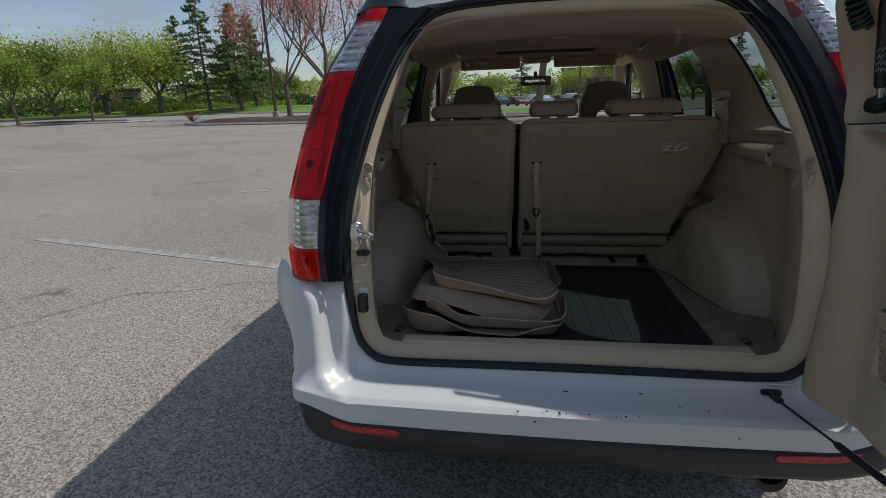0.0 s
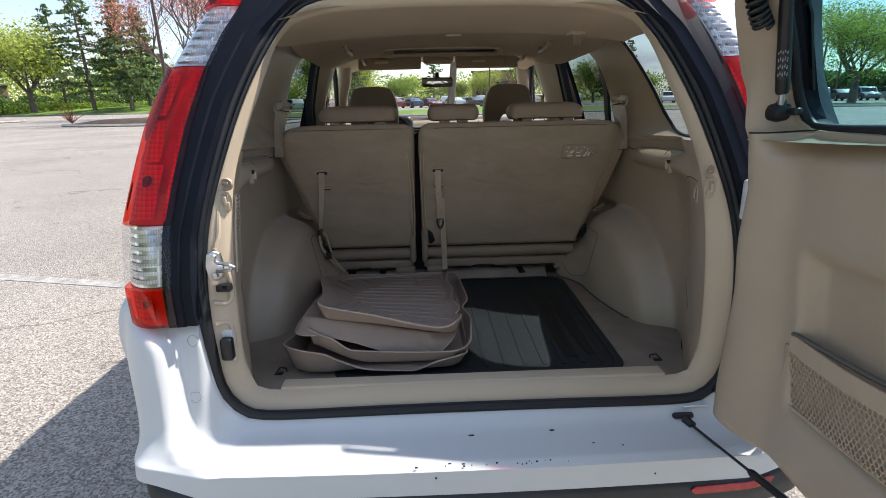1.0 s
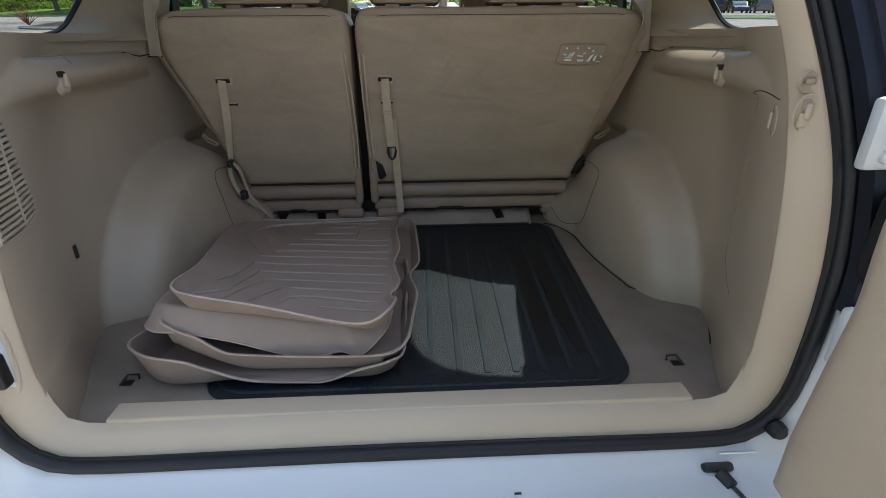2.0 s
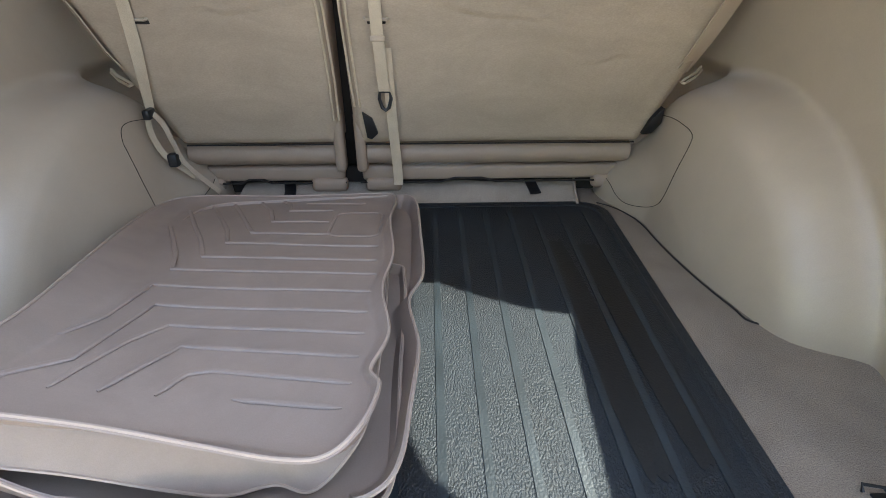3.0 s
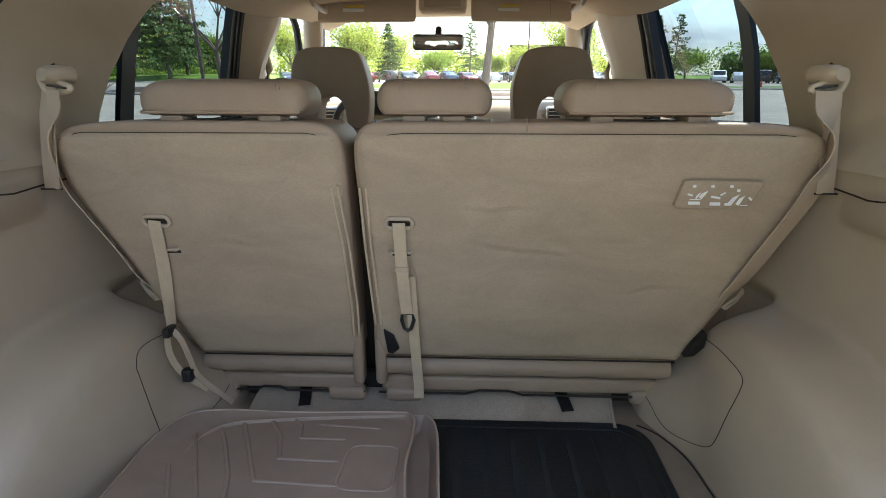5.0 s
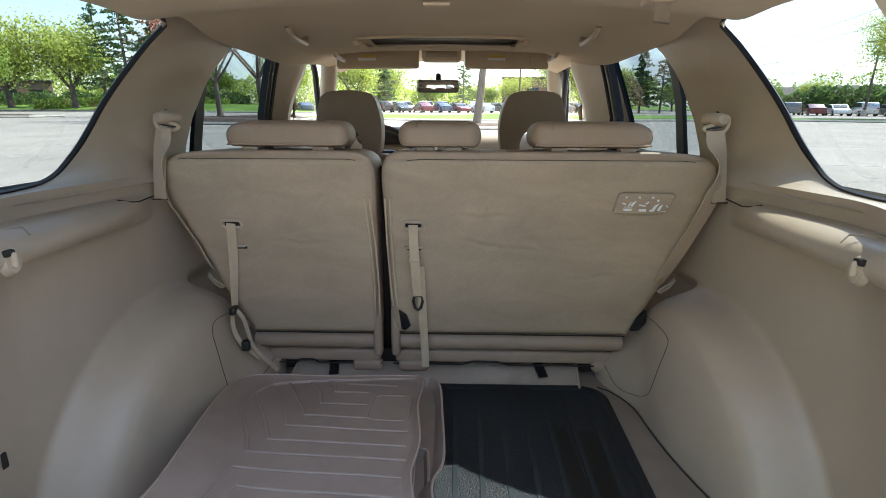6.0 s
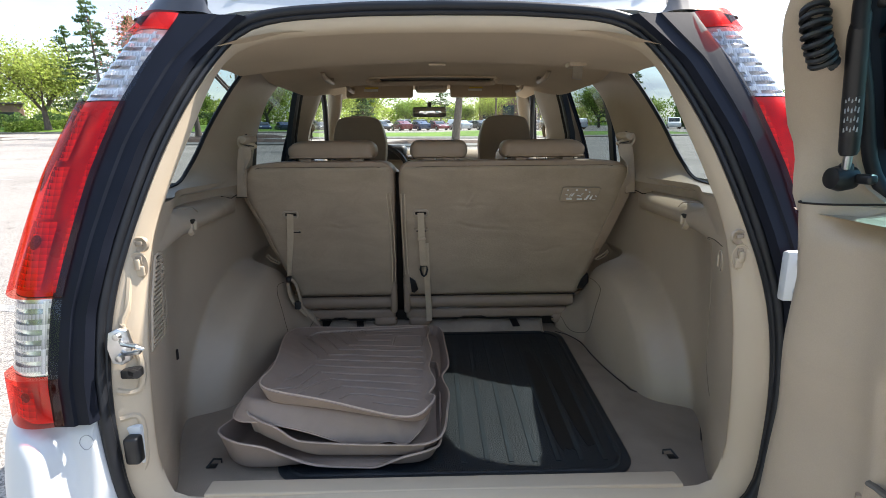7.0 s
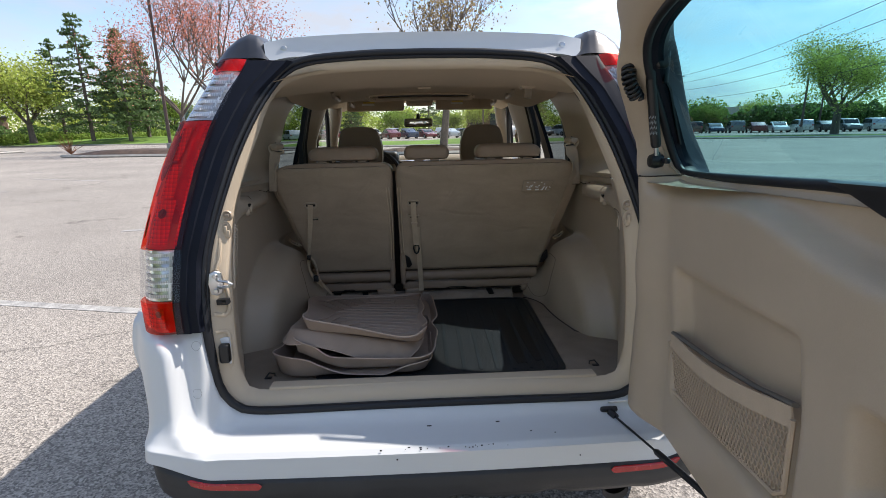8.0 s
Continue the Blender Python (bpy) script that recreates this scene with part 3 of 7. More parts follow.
BUMPER_FLAT = [(-0.004, -0.006), (-0.010, 0.682), (-0.020, 0.674), (-0.034, 0.666), (-0.055, 0.660), (-0.090, 0.655), (-0.128, 0.651), (-0.144, 0.642), (-0.150, 0.592)]
BUMPER_PANEL = [(0.004, 0.930), (-0.012, 0.90), (-0.022, 0.86), (-0.040, 0.77), (-0.062, 0.70), (-0.092, 0.668), (-0.128, 0.651), (-0.146, 0.640), (-0.151, 0.592)]
BUMPER_HORN = [(-0.022, 0.930), (-0.048, 0.913), (-0.064, 0.882), (-0.083, 0.80), (-0.102, 0.725), (-0.120, 0.684), (-0.136, 0.656), (-0.146, 0.640), (-0.151, 0.592)]
BUMPER_RIDGE = [0.715, 0.695, 0.676, 0.664, 0.655, 0.632, 0.60, 0.57, 0.57]


def end_lift(a):
    """The white part's lower edge rises towards the corners."""
    return 0.048 * ss(a, 0.54, 0.71)


def bumper_row(a, k):
    """One knot of the bumper's section at a distance a from the middle."""
    h = (top_edge(a) - 0.686) / 0.239
    flat_top = top_edge(a)
    flat = BUMPER_FLAT[k] if k else (-0.004, flat_top)
    y, z = lerp(flat[0], BUMPER_PANEL[k][0], ss(h, 0.05, 0.9)), (min(lerp(flat[1], BUMPER_PANEL[k][1], h), flat_top - 0.003 * k) if k else flat_top)
    # the corner bulges out beyond a ridge
    r = BUMPER_RIDGE[k]
    w = ss(a, r - 0.040, r)
    z = lerp(z, BUMPER_HORN[k][1], w)
    z += end_lift(a) * (0.0, 0.0, 0.0, 0.0, 0.0, 0.15, 0.4, 0.6, 1.0)[k]
    return lerp(y, BUMPER_HORN[k][0], w), z


def bumper_white(u, v):
    s = lerp(-1, 1, u)
    a = abs(s)
    t = v * 8
    k = min(7, int(t))
    t -= k
    ends = [bumper_row(min(a * 0.80, 0.76), i) for i in (max(0, k - 1), k, k + 1, min(8, k + 2))]
    y, z = lerp(ends[1][0], ends[2][0], t), lerp(ends[1][1], ends[2][1], t)
    # rounded between the knots
    bend = 0.5 * t * (1 - t)
    if 1 <= k <= 5:
        y -= bend * 0.5 * (ends[0][0] - ends[1][0] - ends[2][0] + ends[3][0])
        z -= bend * 0.5 * (ends[0][1] - ends[1][1] - ends[2][1] + ends[3][1])
    wide = lerp(0.785, 0.85, ss(z, 0.645, 0.86) * ss(a, 0.8, 1.0))
    wide = lerp(0.80, wide, ss(a, 0.8, 1.0))
    y += 0.022 * a ** 2 + 0.17 * ss(a, 0.84, 1.0) ** 2
    return Vector((s * wide, y, z))


bumper = part("bumper", surf(bumper_white, 180, 40), WHITE, suv, "white painted rear bumper with scuffed edge", sharp=50)


def bumper_dark(u, v):
    s = lerp(-1, 1, u)
    a = abs(s)
    prof = [(-0.147, 0.594), (-0.156, 0.584), (-0.158, 0.560), (-0.150, 0.525), (-0.125, 0.497), (-0.07, 0.478), (0.05, 0.470)]
    t = v * 6
    k = min(5, int(t))
    t -= k
    y, z = lerp(prof[k][0], prof[k + 1][0], t), lerp(prof[k][1], prof[k + 1][1], t)
    y += 0.022 * a ** 2 + 0.15 * ss(a, 0.82, 1.0) ** 2
    # shallow bays along the lower lip
    bay = max(0.0, math.sin(s * 21.0)) ** 2 * (1 - ss(a, 0.55, 0.7))
    y += 0.012 * bay * ss(v, 0.35, 0.6)
    z += 0.045 * ss(a, 0.82, 1.0) * v + end_lift(a * 0.78) * (1 - v) ** 0.7
    return Vector((s * lerp(0.780, 0.765, v), y, z))


part("lower_bumper", surf(bumper_dark, 110, 26), CLADDING, bumper, "dark grey plastic lower bumper")
for side in (-1, 1):
    def f(u, v):
        x = lerp(0.425, 0.600, u)
        # the ends taper to rounded points
        slim = math.sqrt(max(0.0, 1 - max(0.0, abs(2 * u - 1) - 0.86) ** 2 / 0.14 ** 2))
        q = bumper_dark(0.5 + side * x / 0.772 / 2, 0.17 + 0.07 * (2 * v - 1) * max(0.12, slim) + 0.03 * (1 - u))
        return Vector((q.x, q.y - 0.004, q.z))
    part("reflector", surf(f, 24, 4, thick=0.006), REDSOLID, bumper, "slim red bumper reflector")
    for z in (0.885, 0.765):
        ring = []
        for i in range(24):
            x, zz = 0.614 + 0.0115 * math.cos(2 * math.pi * i / 24), z + 0.0115 * math.sin(2 * math.pi * i / 24)
            q = min((bumper_white(0.5 + side * x / 1.6, k / 160) for k in range(161)), key=lambda q: abs(q.z - zz))
            ring.append(q + Vector((0, -0.0005, 0)))
        part("bumper_plug", tube(ring, 0.0005, 5, closed=True, up=(0, 1, 0)), PLUGLINE, bumper)
rng = random.Random(4)
bm = bmesh.new()
for i in range(18):
    x = rng.choice((-0.12, 0.0, 0.05, 0.1, 0.2)) + rng.gauss(0, 0.05)
    y0 = -0.134 + 0.022 * (x / 0.78) ** 2 + rng.uniform(-0.006, 0.004)
    w = rng.choice((0.001, 0.001, 0.0015, 0.002, 0.0035))
    rbox((x, y0, 0.6490 + rng.uniform(-0.001, 0.001)), (w * rng.uniform(0.8, 3.0), w * 0.6, 0.003), 0, bm=bm)
for x, y, z, w in ((0.16, -0.05, 0.6615, 0.010), (-0.02, -0.055, 0.6605, 0.012), (0.3, -0.1, 0.6535, 0.004), (0.35, -0.1485, 0.62, 0.003), (0.24, -0.09, 0.6545, 0.005), (-0.1, -0.147, 0.63, 0.004)):
    rbox((x, y, z), (w, 0.002, 0.003), 0, bm=bm)
tagged(part("scratch", bm, BLACK, bumper, "dark chips along the bumper edge"), kind="stuff")

# door check: bracket on the body, strap to the tailgate; warning sticker
bm = rbox((0.466, -0.026, 0.668), (0.046, 0.014, 0.020), 0.005, m=Euler((radians(35), 0, 0)).to_matrix().to_4x4())
part("check_bracket", bm, BLACK, suv)
bm = rbox((0.500, -0.014, 0.6835), (0.058, 0.003, 0.012), 0.001, m=Euler((radians(50), 0, 0)).to_matrix().to_4x4())
part("sticker", bm, INK, suv, "small pale printed sticker")
CA, CB = Vector((0.468, -0.034, 0.664)), Vector((0.521, -0.195, 0.647))
check = part("door_check", tube([CA, CB], 0.0030, 10), BLACK, suv, "thin black door check rod")
part("cap", tube([CA, CA.lerp(CB, 0.13)], [0.011, 0.009], 12), BLACK, check)
part("damper", tube([CA.lerp(CB, 0.94), CA.lerp(CB, 0.98), CA.lerp(CB, 2.6)], [0.005, 0.0080, 0.0080], 12), BLACK, check, "black gas damper")
# exhaust tip
bm = surf(lambda u, v: Vector((0.478, 0, 0)) + Vector((0.036 * (0.86 if v > 0.6 else 1) * math.cos(2 * math.pi * u), (0.4, -0.062, -0.066, -0.06, 0.2)[int(round(v * 4))], lerp(0.492, 0.455, min(1, v * 2)) + 0.036 * (0.86 if v > 0.6 else 1) * math.sin(2 * math.pi * u))), 24, 4, closed=True)
part("exhaust_tip", bm, BLACK, suv, "dark exhaust tailpipe below the bumper")
bm = rbox((0, 0.7, 0.47), (1.3, 1.4, 0.03), 0.01)
part("underbody", bm, BLACK, suv)


# ---- roof, sides and front of the body ----
def rise(y):
    return 0.052 * y


def roof_sheet(u, v):
    s = lerp(-1, 1, u)
    y = lerp(0.245, 2.55, v)
    z = 1.716 - 0.012 * (1 - ss(y, 0.24, 0.36)) + rise(y - 0.3) - 0.018 * s * s - 0.008 * ss(abs(s), 0.85, 1.0) - 0.03 * ss(y, 2.1, 2.55)
    x = s * lerp(0.462, 0.62, ss(v, 0.0, 0.22))
    if v < 0.03:
        z -= 0.04 * (1 - v / 0.03) + 0.006
        y = lean(z) - 0.004
    return Vector((x, y, z))


part("roof", surf(roof_sheet, 30, 60, thick=0.02), WHITE, suv, "white painted roof")
for side in (-1, 1):
    def f(u, v):
        # a fin: from its outer foot over the crest down to the roof skin
        sec = [(0.604, 1.622), (0.602, 1.646), (0.572, 1.684), (0.540, 1.708), (0.508, 1.722), (0.484, 1.716), (0.466, 1.698), (0.450, 1.664), (0.436, 1.628)]
        k = min(7, int(u * 8))
        q = u * 8 - k
        x, z = lerp(sec[k][0], sec[k + 1][0], q), lerp(sec[k][1], sec[k + 1][1], q)
        x = lerp(x + 0.012 * ss(v, 0, 0.12), 0.560 + 0.3 * (x - 0.515), ss(v, 0.16, 0.95))
        foot = lerp(1.622, 1.628, u)
        z = lerp(foot, z, ss(v, -0.05, 0.15))
        return Vector((side * x, 0.282 + 0.50 * v, z + 0.030 * ss(v, 0.1, 0.6) - 0.02 * ss(v, 0.7, 1.0)))
    bm = surf(f, 32, 24)
    bmesh.ops.holes_fill(bm, edges=[q for q in bm.edges if q.is_boundary])
    cap = part("roof_rail_cap", bm, CAPBLACK, suv, "black roof rail end cap")
    bm = tube([(side * 0.53, 0.70, 1.74), (side * 0.55, 0.9, 1.79), (side * 0.565, 1.6, 1.84), (side * 0.56, 2.2, 1.855), (side * 0.555, 2.35, 1.82)], 0.016, 10)
    part("roof_rail", bm, BLACKPANEL, suv)
    bm = lathe([(0.001, -0.003), (0.009, -0.002), (0.011, 0.003)], (side * 0.412, lean(1.668) - 0.004, 1.668), "Y", 16)
    part("roof_stud", bm, STEEL, suv)


def body_side(side):
    def f(u, v):
        y = lerp(0.15, 4.15, u)
        z0, z1 = 0.36 + rise(y), 1.254 + rise(y) * 0.6
        if y > 3.0:
            z1 = lerp(z1, 1.08 + rise(y), ss(y, 3.0, 3.3))
        z = lerp(z0, z1, v)
        x = 0.86 - 0.03 * (v - 0.4) ** 2 - 0.06 * ss(v, 0.75, 1.0) - 0.035 * ss(1 - v, 0.8, 1.0)
        x = min(x, 0.700 + 0.40 * (y - 0.10)) if y < 0.52 else x
        x -= 0.14 * ss(y, 3.7, 4.2) ** 2
        for wy in (0.72, 3.34):
            wz = 0.33 + rise(wy)
            dy, dz = y - wy, z - wz
            r = math.hypot(dy, dz)
            if r < 0.37 and dz > -0.1:
                y, z = wy + dy / max(r, 1e-4) * 0.37, wz + dz / max(r, 1e-4) * 0.37
        return Vector((side * x, y, z))
    bm = surf(f, 120, 30)
    bad = [q for q in bm.faces if q.calc_area() < 1e-6]
    bmesh.ops.delete(bm, geom=bad, context="FACES")
    for wy in (0.72, 3.34):
        wz = 0.33 + rise(wy)
        inside = [q for q in bm.faces if math.hypot(q.calc_center_median().y - wy, q.calc_center_median().z - wz) < 0.362]
        bmesh.ops.delete(bm, geom=inside, context="FACES")
    return bm


for side in (-1, 1):
    part("body_side", body_side(side), WHITE, suv, "white body side")
    for wy in (0.72, 3.34):
        wz = 0.33 + rise(wy)
        bm = lathe([(0.20, -0.10), (0.31, -0.105), (0.335, -0.08), (0.335, 0.08), (0.31, 0.105), (0.20, 0.10)], (side * 0.74, wy, wz), "X", 36)
        tyre = part("wheel", bm, TYRE, suv, "black tyre on an alloy wheel")
        bm = lathe([(0.03, side * 0.075), (0.06, side * 0.085), (0.17, side * 0.07), (0.205, side * 0.10), (0.205, side * 0.02)], (side * 0.74, wy, wz), "X", 30)
        part("rim", bm, RIM, tyre)
        bm = surf(lambda u, v: Vector((side * lerp(0.55, 0.84, v), wy + 0.375 * math.cos(math.pi * u), wz + 0.375 * math.sin(math.pi * u))), 24, 2)
        part("wheel_arch", bm, BLACK, suv)
    # greenhouse posts: strips from the belt line up to the roof
    for name, y0, y1, t0, t1 in (("centre_post", 0.90, 1.08, 1.08, 1.17), ("middle_post", 1.74, 1.88, 1.77, 1.89), ("front_post", 3.05, 3.16, 2.48, 2.56)):
        def f(u, v, y0=y0, y1=y1, t0=t0, t1=t1):
            y = lerp(lerp(y0, y1, u), lerp(t0, t1, u), v)
            return Vector((side * lerp(0.785, 0.63, v ** 1.2), y, lerp(1.255 + rise(y) * 0.6, 1.685 + rise(y - 0.3), v)))
        part(name, surf(f, 6, 10, thick=0.02), BLACKPANEL, suv)
    def f(u, v):
        z = lerp(1.25, 1.625, v)
        y = lean(z) + 0.03 + 0.17 * u
        return Vector((side * (table(LAMP_OUT, z) - 0.012 + 0.06 * u * (1 - v)), y, z))
    part("back_post", surf(f, 6, 14, thick=0.02), BLACKPANEL, suv)
    for label, y0, y1, t0, t1, g in (("tinted rear quarter window", 0.20, 0.90, 0.44, 1.08, PRIVACY), ("tinted rear door window", 1.08, 1.74, 1.17, 1.77, DARKTINT), ("front door window", 1.88, 3.05, 1.89, 2.48, GLASS)):
        def f(u, v, y0=y0, y1=y1, t0=t0, t1=t1):
            y = lerp(lerp(y0, y1, u), lerp(t0, t1, u), v)
            return Vector((side * (lerp(0.78, 0.632, v ** 1.2) - 0.006), y, lerp(1.25 + rise(y) * 0.6, 1.68 + rise(y - 0.3), v)))
        part("side_window", surf(f, 4, 6), g, suv, label)


def hood(u, v):
    s, y = lerp(-1, 1, u), lerp(3.02, 4.2, v)
    return Vector((s * (0.80 - 0.1 * ss(v, 0.6, 1)), y, 1.12 + rise(y) - 0.06 * s * s - 0.05 * v - 0.25 * ss(v, 0.85, 1.0)))


part("hood", surf(hood, 24, 24, thick=0.02), WHITE, suv, "white bonnet")
bm = rbox((0, 4.16, 0.62 + rise(4.2)), (1.56, 0.16, 0.52), 0.06, 3)
part("front_bumper", bm, WHITE, suv)
bm = surf(lambda u, v: Vector((lerp(-1, 1, u) * lerp(0.60, 0.74, v), lerp(2.52, 3.10, v) + 0.06 * (1 - (2 * u - 1) ** 2), lerp(1.775, 1.27, v))), 16, 8)
part("windscreen", bm, GLASS, suv, "clear windscreen")


# ---- boot lining ----
# how far the wheel housing stands out of the wall, by the distance from its middle
DOME = [(0.0, 0.156), (0.08, 0.154), (0.16, 0.146), (0.23, 0.132), (0.28, 0.119), (0.31, 0.110), (0.33, 0.101), (0.347, 0.087), (0.360, 0.066), (0.371, 0.041), (0.380, 0.018), (0.388, 0.005), (0.397, 0.0), (0.41, 0.0)]


# how far in the lip of the shelf reaches, by the depth
LIP = [(0.08, 0.536), (0.20, 0.550), (0.30, 0.566), (0.40, 0.577), (0.50, 0.586), (0.60, 0.598), (0.70, 0.620), (0.80, 0.650), (0.86, 0.672)]


def wall_x(y, z):
    """Half width of the boot's lining at depth y and height z."""
    y0 = lean(z) + 0.052
    x = lerp(across(JAMB, max(z, 0.80)) - 0.002, 0.655, ss(y, y0 - 0.03, y0 + 0.36))
    # shelf under the window: a rounded lip that runs out towards the seat
    lip = table(LIP, y)
    if lip < x:
        h = (z - 1.207) / 0.030
        if z < 1.207:
            swell = math.sqrt(max(0.0, 1 - min(1.0, -h) ** 2)) * 0.85 + 0.15 * (1 - ss(-h, 0.8, 1.5))
        else:
            swell = math.sqrt(max(0.0, 1 - min(1.0, h) ** 2))
        x = lerp(x, lip, swell)
    # wheel housing: a round-shouldered dome, its face leaning in towards the floor
    r = math.hypot((y - 0.80) * (0.90 if y < 0.80 else 1.0), z - 0.62)
    k = min(len(DOME) - 2, next((i for i in range(len(DOME) - 1) if DOME[i + 1][0] >= r), len(DOME) - 2))
    t = min(1.0, (r - DOME[k][0]) / (DOME[k + 1][0] - DOME[k][0]))
    # it ends in front, leaving a hollow beside the seat
    front = 0.98 - 0.47 * (z - 0.866)
    end = ss(y, front - 0.014, front + 0.022) * ss(z, 0.79, 0.85) * (1 - ss(z, 0.965, 1.015))
    x -= lerp(DOME[k][1], DOME[k + 1][1], t) * (1 - end)
    x += 0.035 * end
    # foot beside the seat hinge
    x -= 0.075 * ss(y, 0.80, 1.0) * (1 - ss(z, 0.72, 0.86))
    return x


for side in (-1, 1):
    def f(u, v):
        z = lerp(0.695, 1.275, v)
        y = lerp(lean(z) + 0.050, 1.12, u)
        return Vector((side * wall_x(y, z), y, z))
    lining = part("side_lining", surf(f, 150, 110), TRIM, suv, "beige moulded plastic boot lining", sharp=70)
    # panel lines on the wheel housing
    bm = bmesh.new()
    if side > 0:
        lines = [[(0.943, 0.903), (0.88, 0.912), (0.831, 0.913), (0.792, 0.909), (0.776, 0.893), (0.777, 0.822), (0.780, 0.775), (0.800, 0.750), (0.84, 0.729), (0.888, 0.720), (0.937, 0.742), (0.982, 0.751)],
                 [(0.225, 1.176), (0.238, 1.180), (0.20, 1.186), (0.148, 1.180)], [(0.238, 1.172), (0.262, 1.10), (0.285, 0.98), (0.297, 0.89), (0.285, 0.86), (0.24, 0.84), (0.20, 0.835)]]
    else:
        lines = [[(0.905, 0.912), (0.841, 0.923), (0.808, 0.920), (0.789, 0.90), (0.786, 0.884), (0.780, 0.836), (0.777, 0.763)], [(0.897, 0.737), (0.961, 0.757)]]
    for ln in lines:
        tube([(side * (wall_x(q.x, q.y) - 0.0004), q.x, q.y) for q in smooth_path([(a, b, 0) for a, b in ln], 60)], 0.0007, 5, bm=bm)
        part("panel_joint", bm, DASH if ln[0][0] == 0.238 else DARKTRIM, lining)
        bm = bmesh.new()
    bm.free()
    # dark joint between this lining and the upper one, beside the belt
    part("panel_joint", tube([(side * (wall_x(y, z) - 0.0006), y, z) for y, z in ((0.690, 1.236), (0.715, 1.229), (0.745, 1.2255), (0.78, 1.226), (0.83, 1.2275), (0.87, 1.229))], 0.0014, 6), DARKTRIM, lining)
    # notch where the lip meets the jamb, and the moulded line of its bracket
    dish = lathe([(0.0005, 0.003), (0.008, 0.002), (0.013, -0.001), (0.015, 0.004)], (side * 0.546, 0.108, 1.206), "Y", 20)
    dish = part("roll_end", dish, TRIM, lining)
    part("end_slot", rbox((side * 0.546, 0.1055, 1.208), (0.013, 0.005, 0.008), 0.002), DASH, dish)
    part("bracket_line", tube([(side * a, b, c) for a, b, c in ((0.580, 0.405, 1.226), (0.592, 0.408, 1.2365), (0.612, 0.385, 1.2390), (0.622, 0.33, 1.2395), (0.600, 0.29, 1.2385))], 0.0012, 5), DASH, lining)
    # parcel-shelf loop and hooks
    y, z = 0.362, 1.198
    x = side * 0.5725
    bm = lathe([(0.0005, -side * 0.002), (0.014, -side * 0.002), (0.019, side * 0.008)], (x, y, z), "X", 18)
    bmesh.ops.scale(bm, verts=bm.verts, vec=(1, 0.8, 1.2), space=Matrix.Translation((0, -y, -z)))
    hook = part("parcel_hook", bm, TRIM, lining)
    part("hook_slot", rbox((x - side * 0.002, y - 0.006, z + 0.013), (0.008, 0.016, 0.010), 0.003), DARKTRIM, hook)
    part("hook_tip", rbox((x - side * 0.005, y - 0.003, z + 0.003), (0.008, 0.007, 0.022), 0.003), PILLAR, hook)
    # bag hook in an oval cup of the jamb
    z = 1.168
    x = side * (across(JAMB, z) + 0.012)
    yj = lean(z) + 0.0305
    oval = [(x + 0.0135 * math.cos(2 * math.pi * i / 24), yj - side * 0.006 * math.cos(2 * math.pi * i / 24), z + 0.024 * math.sin(2 * math.pi * i / 24)) for i in range(24)]
    hook = part("bag_hook", tube(oval, 0.0013, 6, closed=True, up=(0, 1, 0)), PILLAR, lining)
    cup = bmesh.new()
    cup.faces.new([cup.verts.new(q) for q in oval])
    part("hook_cup", cup, TRIM, hook)
    part("hook_shadow", rbox((x + side * 0.002, yj, z + 0.010), (0.019, 0.003, 0.015), 0.003, 3), DASH, hook)
    part("hook_tip", rbox((x, yj - 0.003, z + 0.002), (0.010, 0.008, 0.022), 0.004, 3), PILLAR, hook)
    part("hook_foot", rbox((x, yj - 0.001, z - 0.010), (0.021, 0.006, 0.020), 0.003, 3), PILLAR, hook)
# finger pull of the side cover
for y, z in ((0.155, 1.150),):
    x = wall_x(y, z)
    ring = [(wall_x(y + 0.010 * math.cos(a), z + 0.022 * math.sin(a)) - 0.001, y + 0.010 * math.cos(a), z + 0.022 * math.sin(a)) for a in [2 * math.pi * i / 20 for i in range(20)]]
    pull = part("finger_pull", tube(ring, 0.0016, 6, closed=True, up=(1, 0, 0)), TRIM, suv, "oval finger pull of the side cover")
    part("pull_hollow", rbox((x - 0.0005, y - 0.002, z), (0.003, 0.010, 0.030), 0.001), DASH, pull)
    part("pull_bar", rbox((x - 0.004, y + 0.003, z), (0.004, 0.005, 0.024), 0.002), PILLAR, pull)
# loudspeaker grille with slats and a slot on one side
def grille_at(u, z, off):
    y = lerp(lean(z) + 0.058, lerp(0.219, 0.170, ss(z, 0.99, 1.19)), u)
    return Vector((-(wall_x(y, z) - off), y, z))


bm = surf(lambda u, v: grille_at(u, lerp(1.012, 1.176, v), 0.0015), 6, 12)
grille = part("speaker_grille", bm, DARKTRIM, suv, "slatted beige loudspeaker grille")
for i in range(19):
    z = lerp(1.017, 1.170, i / 18)
    end = 0.985 if 1 < i < 17 else 0.90
    part("slat", ribbon([grille_at(q * end, z + 0.003 * q, 0.004) for q in (0.0, 0.35, 0.65, 1.0)], (0, 0, 1), 0.0046, 0.005), TRIM, grille)
part("slat_rib", ribbon([grille_at(0.52, z, 0.0058) for z in (1.015, 1.06, 1.12, 1.172)], (0, 1, 0), 0.004, 0.003), TRIM, grille)
bm = tube([grille_at(a, z, 0.002) for a, z in ((0, 1.010), (0.5, 1.008), (0.9, 1.012), (1, 1.022), (1, 1.08), (1, 1.162), (0.9, 1.176), (0.5, 1.180), (0, 1.178), (0, 1.1))], 0.0030, 6, closed=True, up=(1, 0, 0))
part("grille_rim", bm, TRIM, grille)
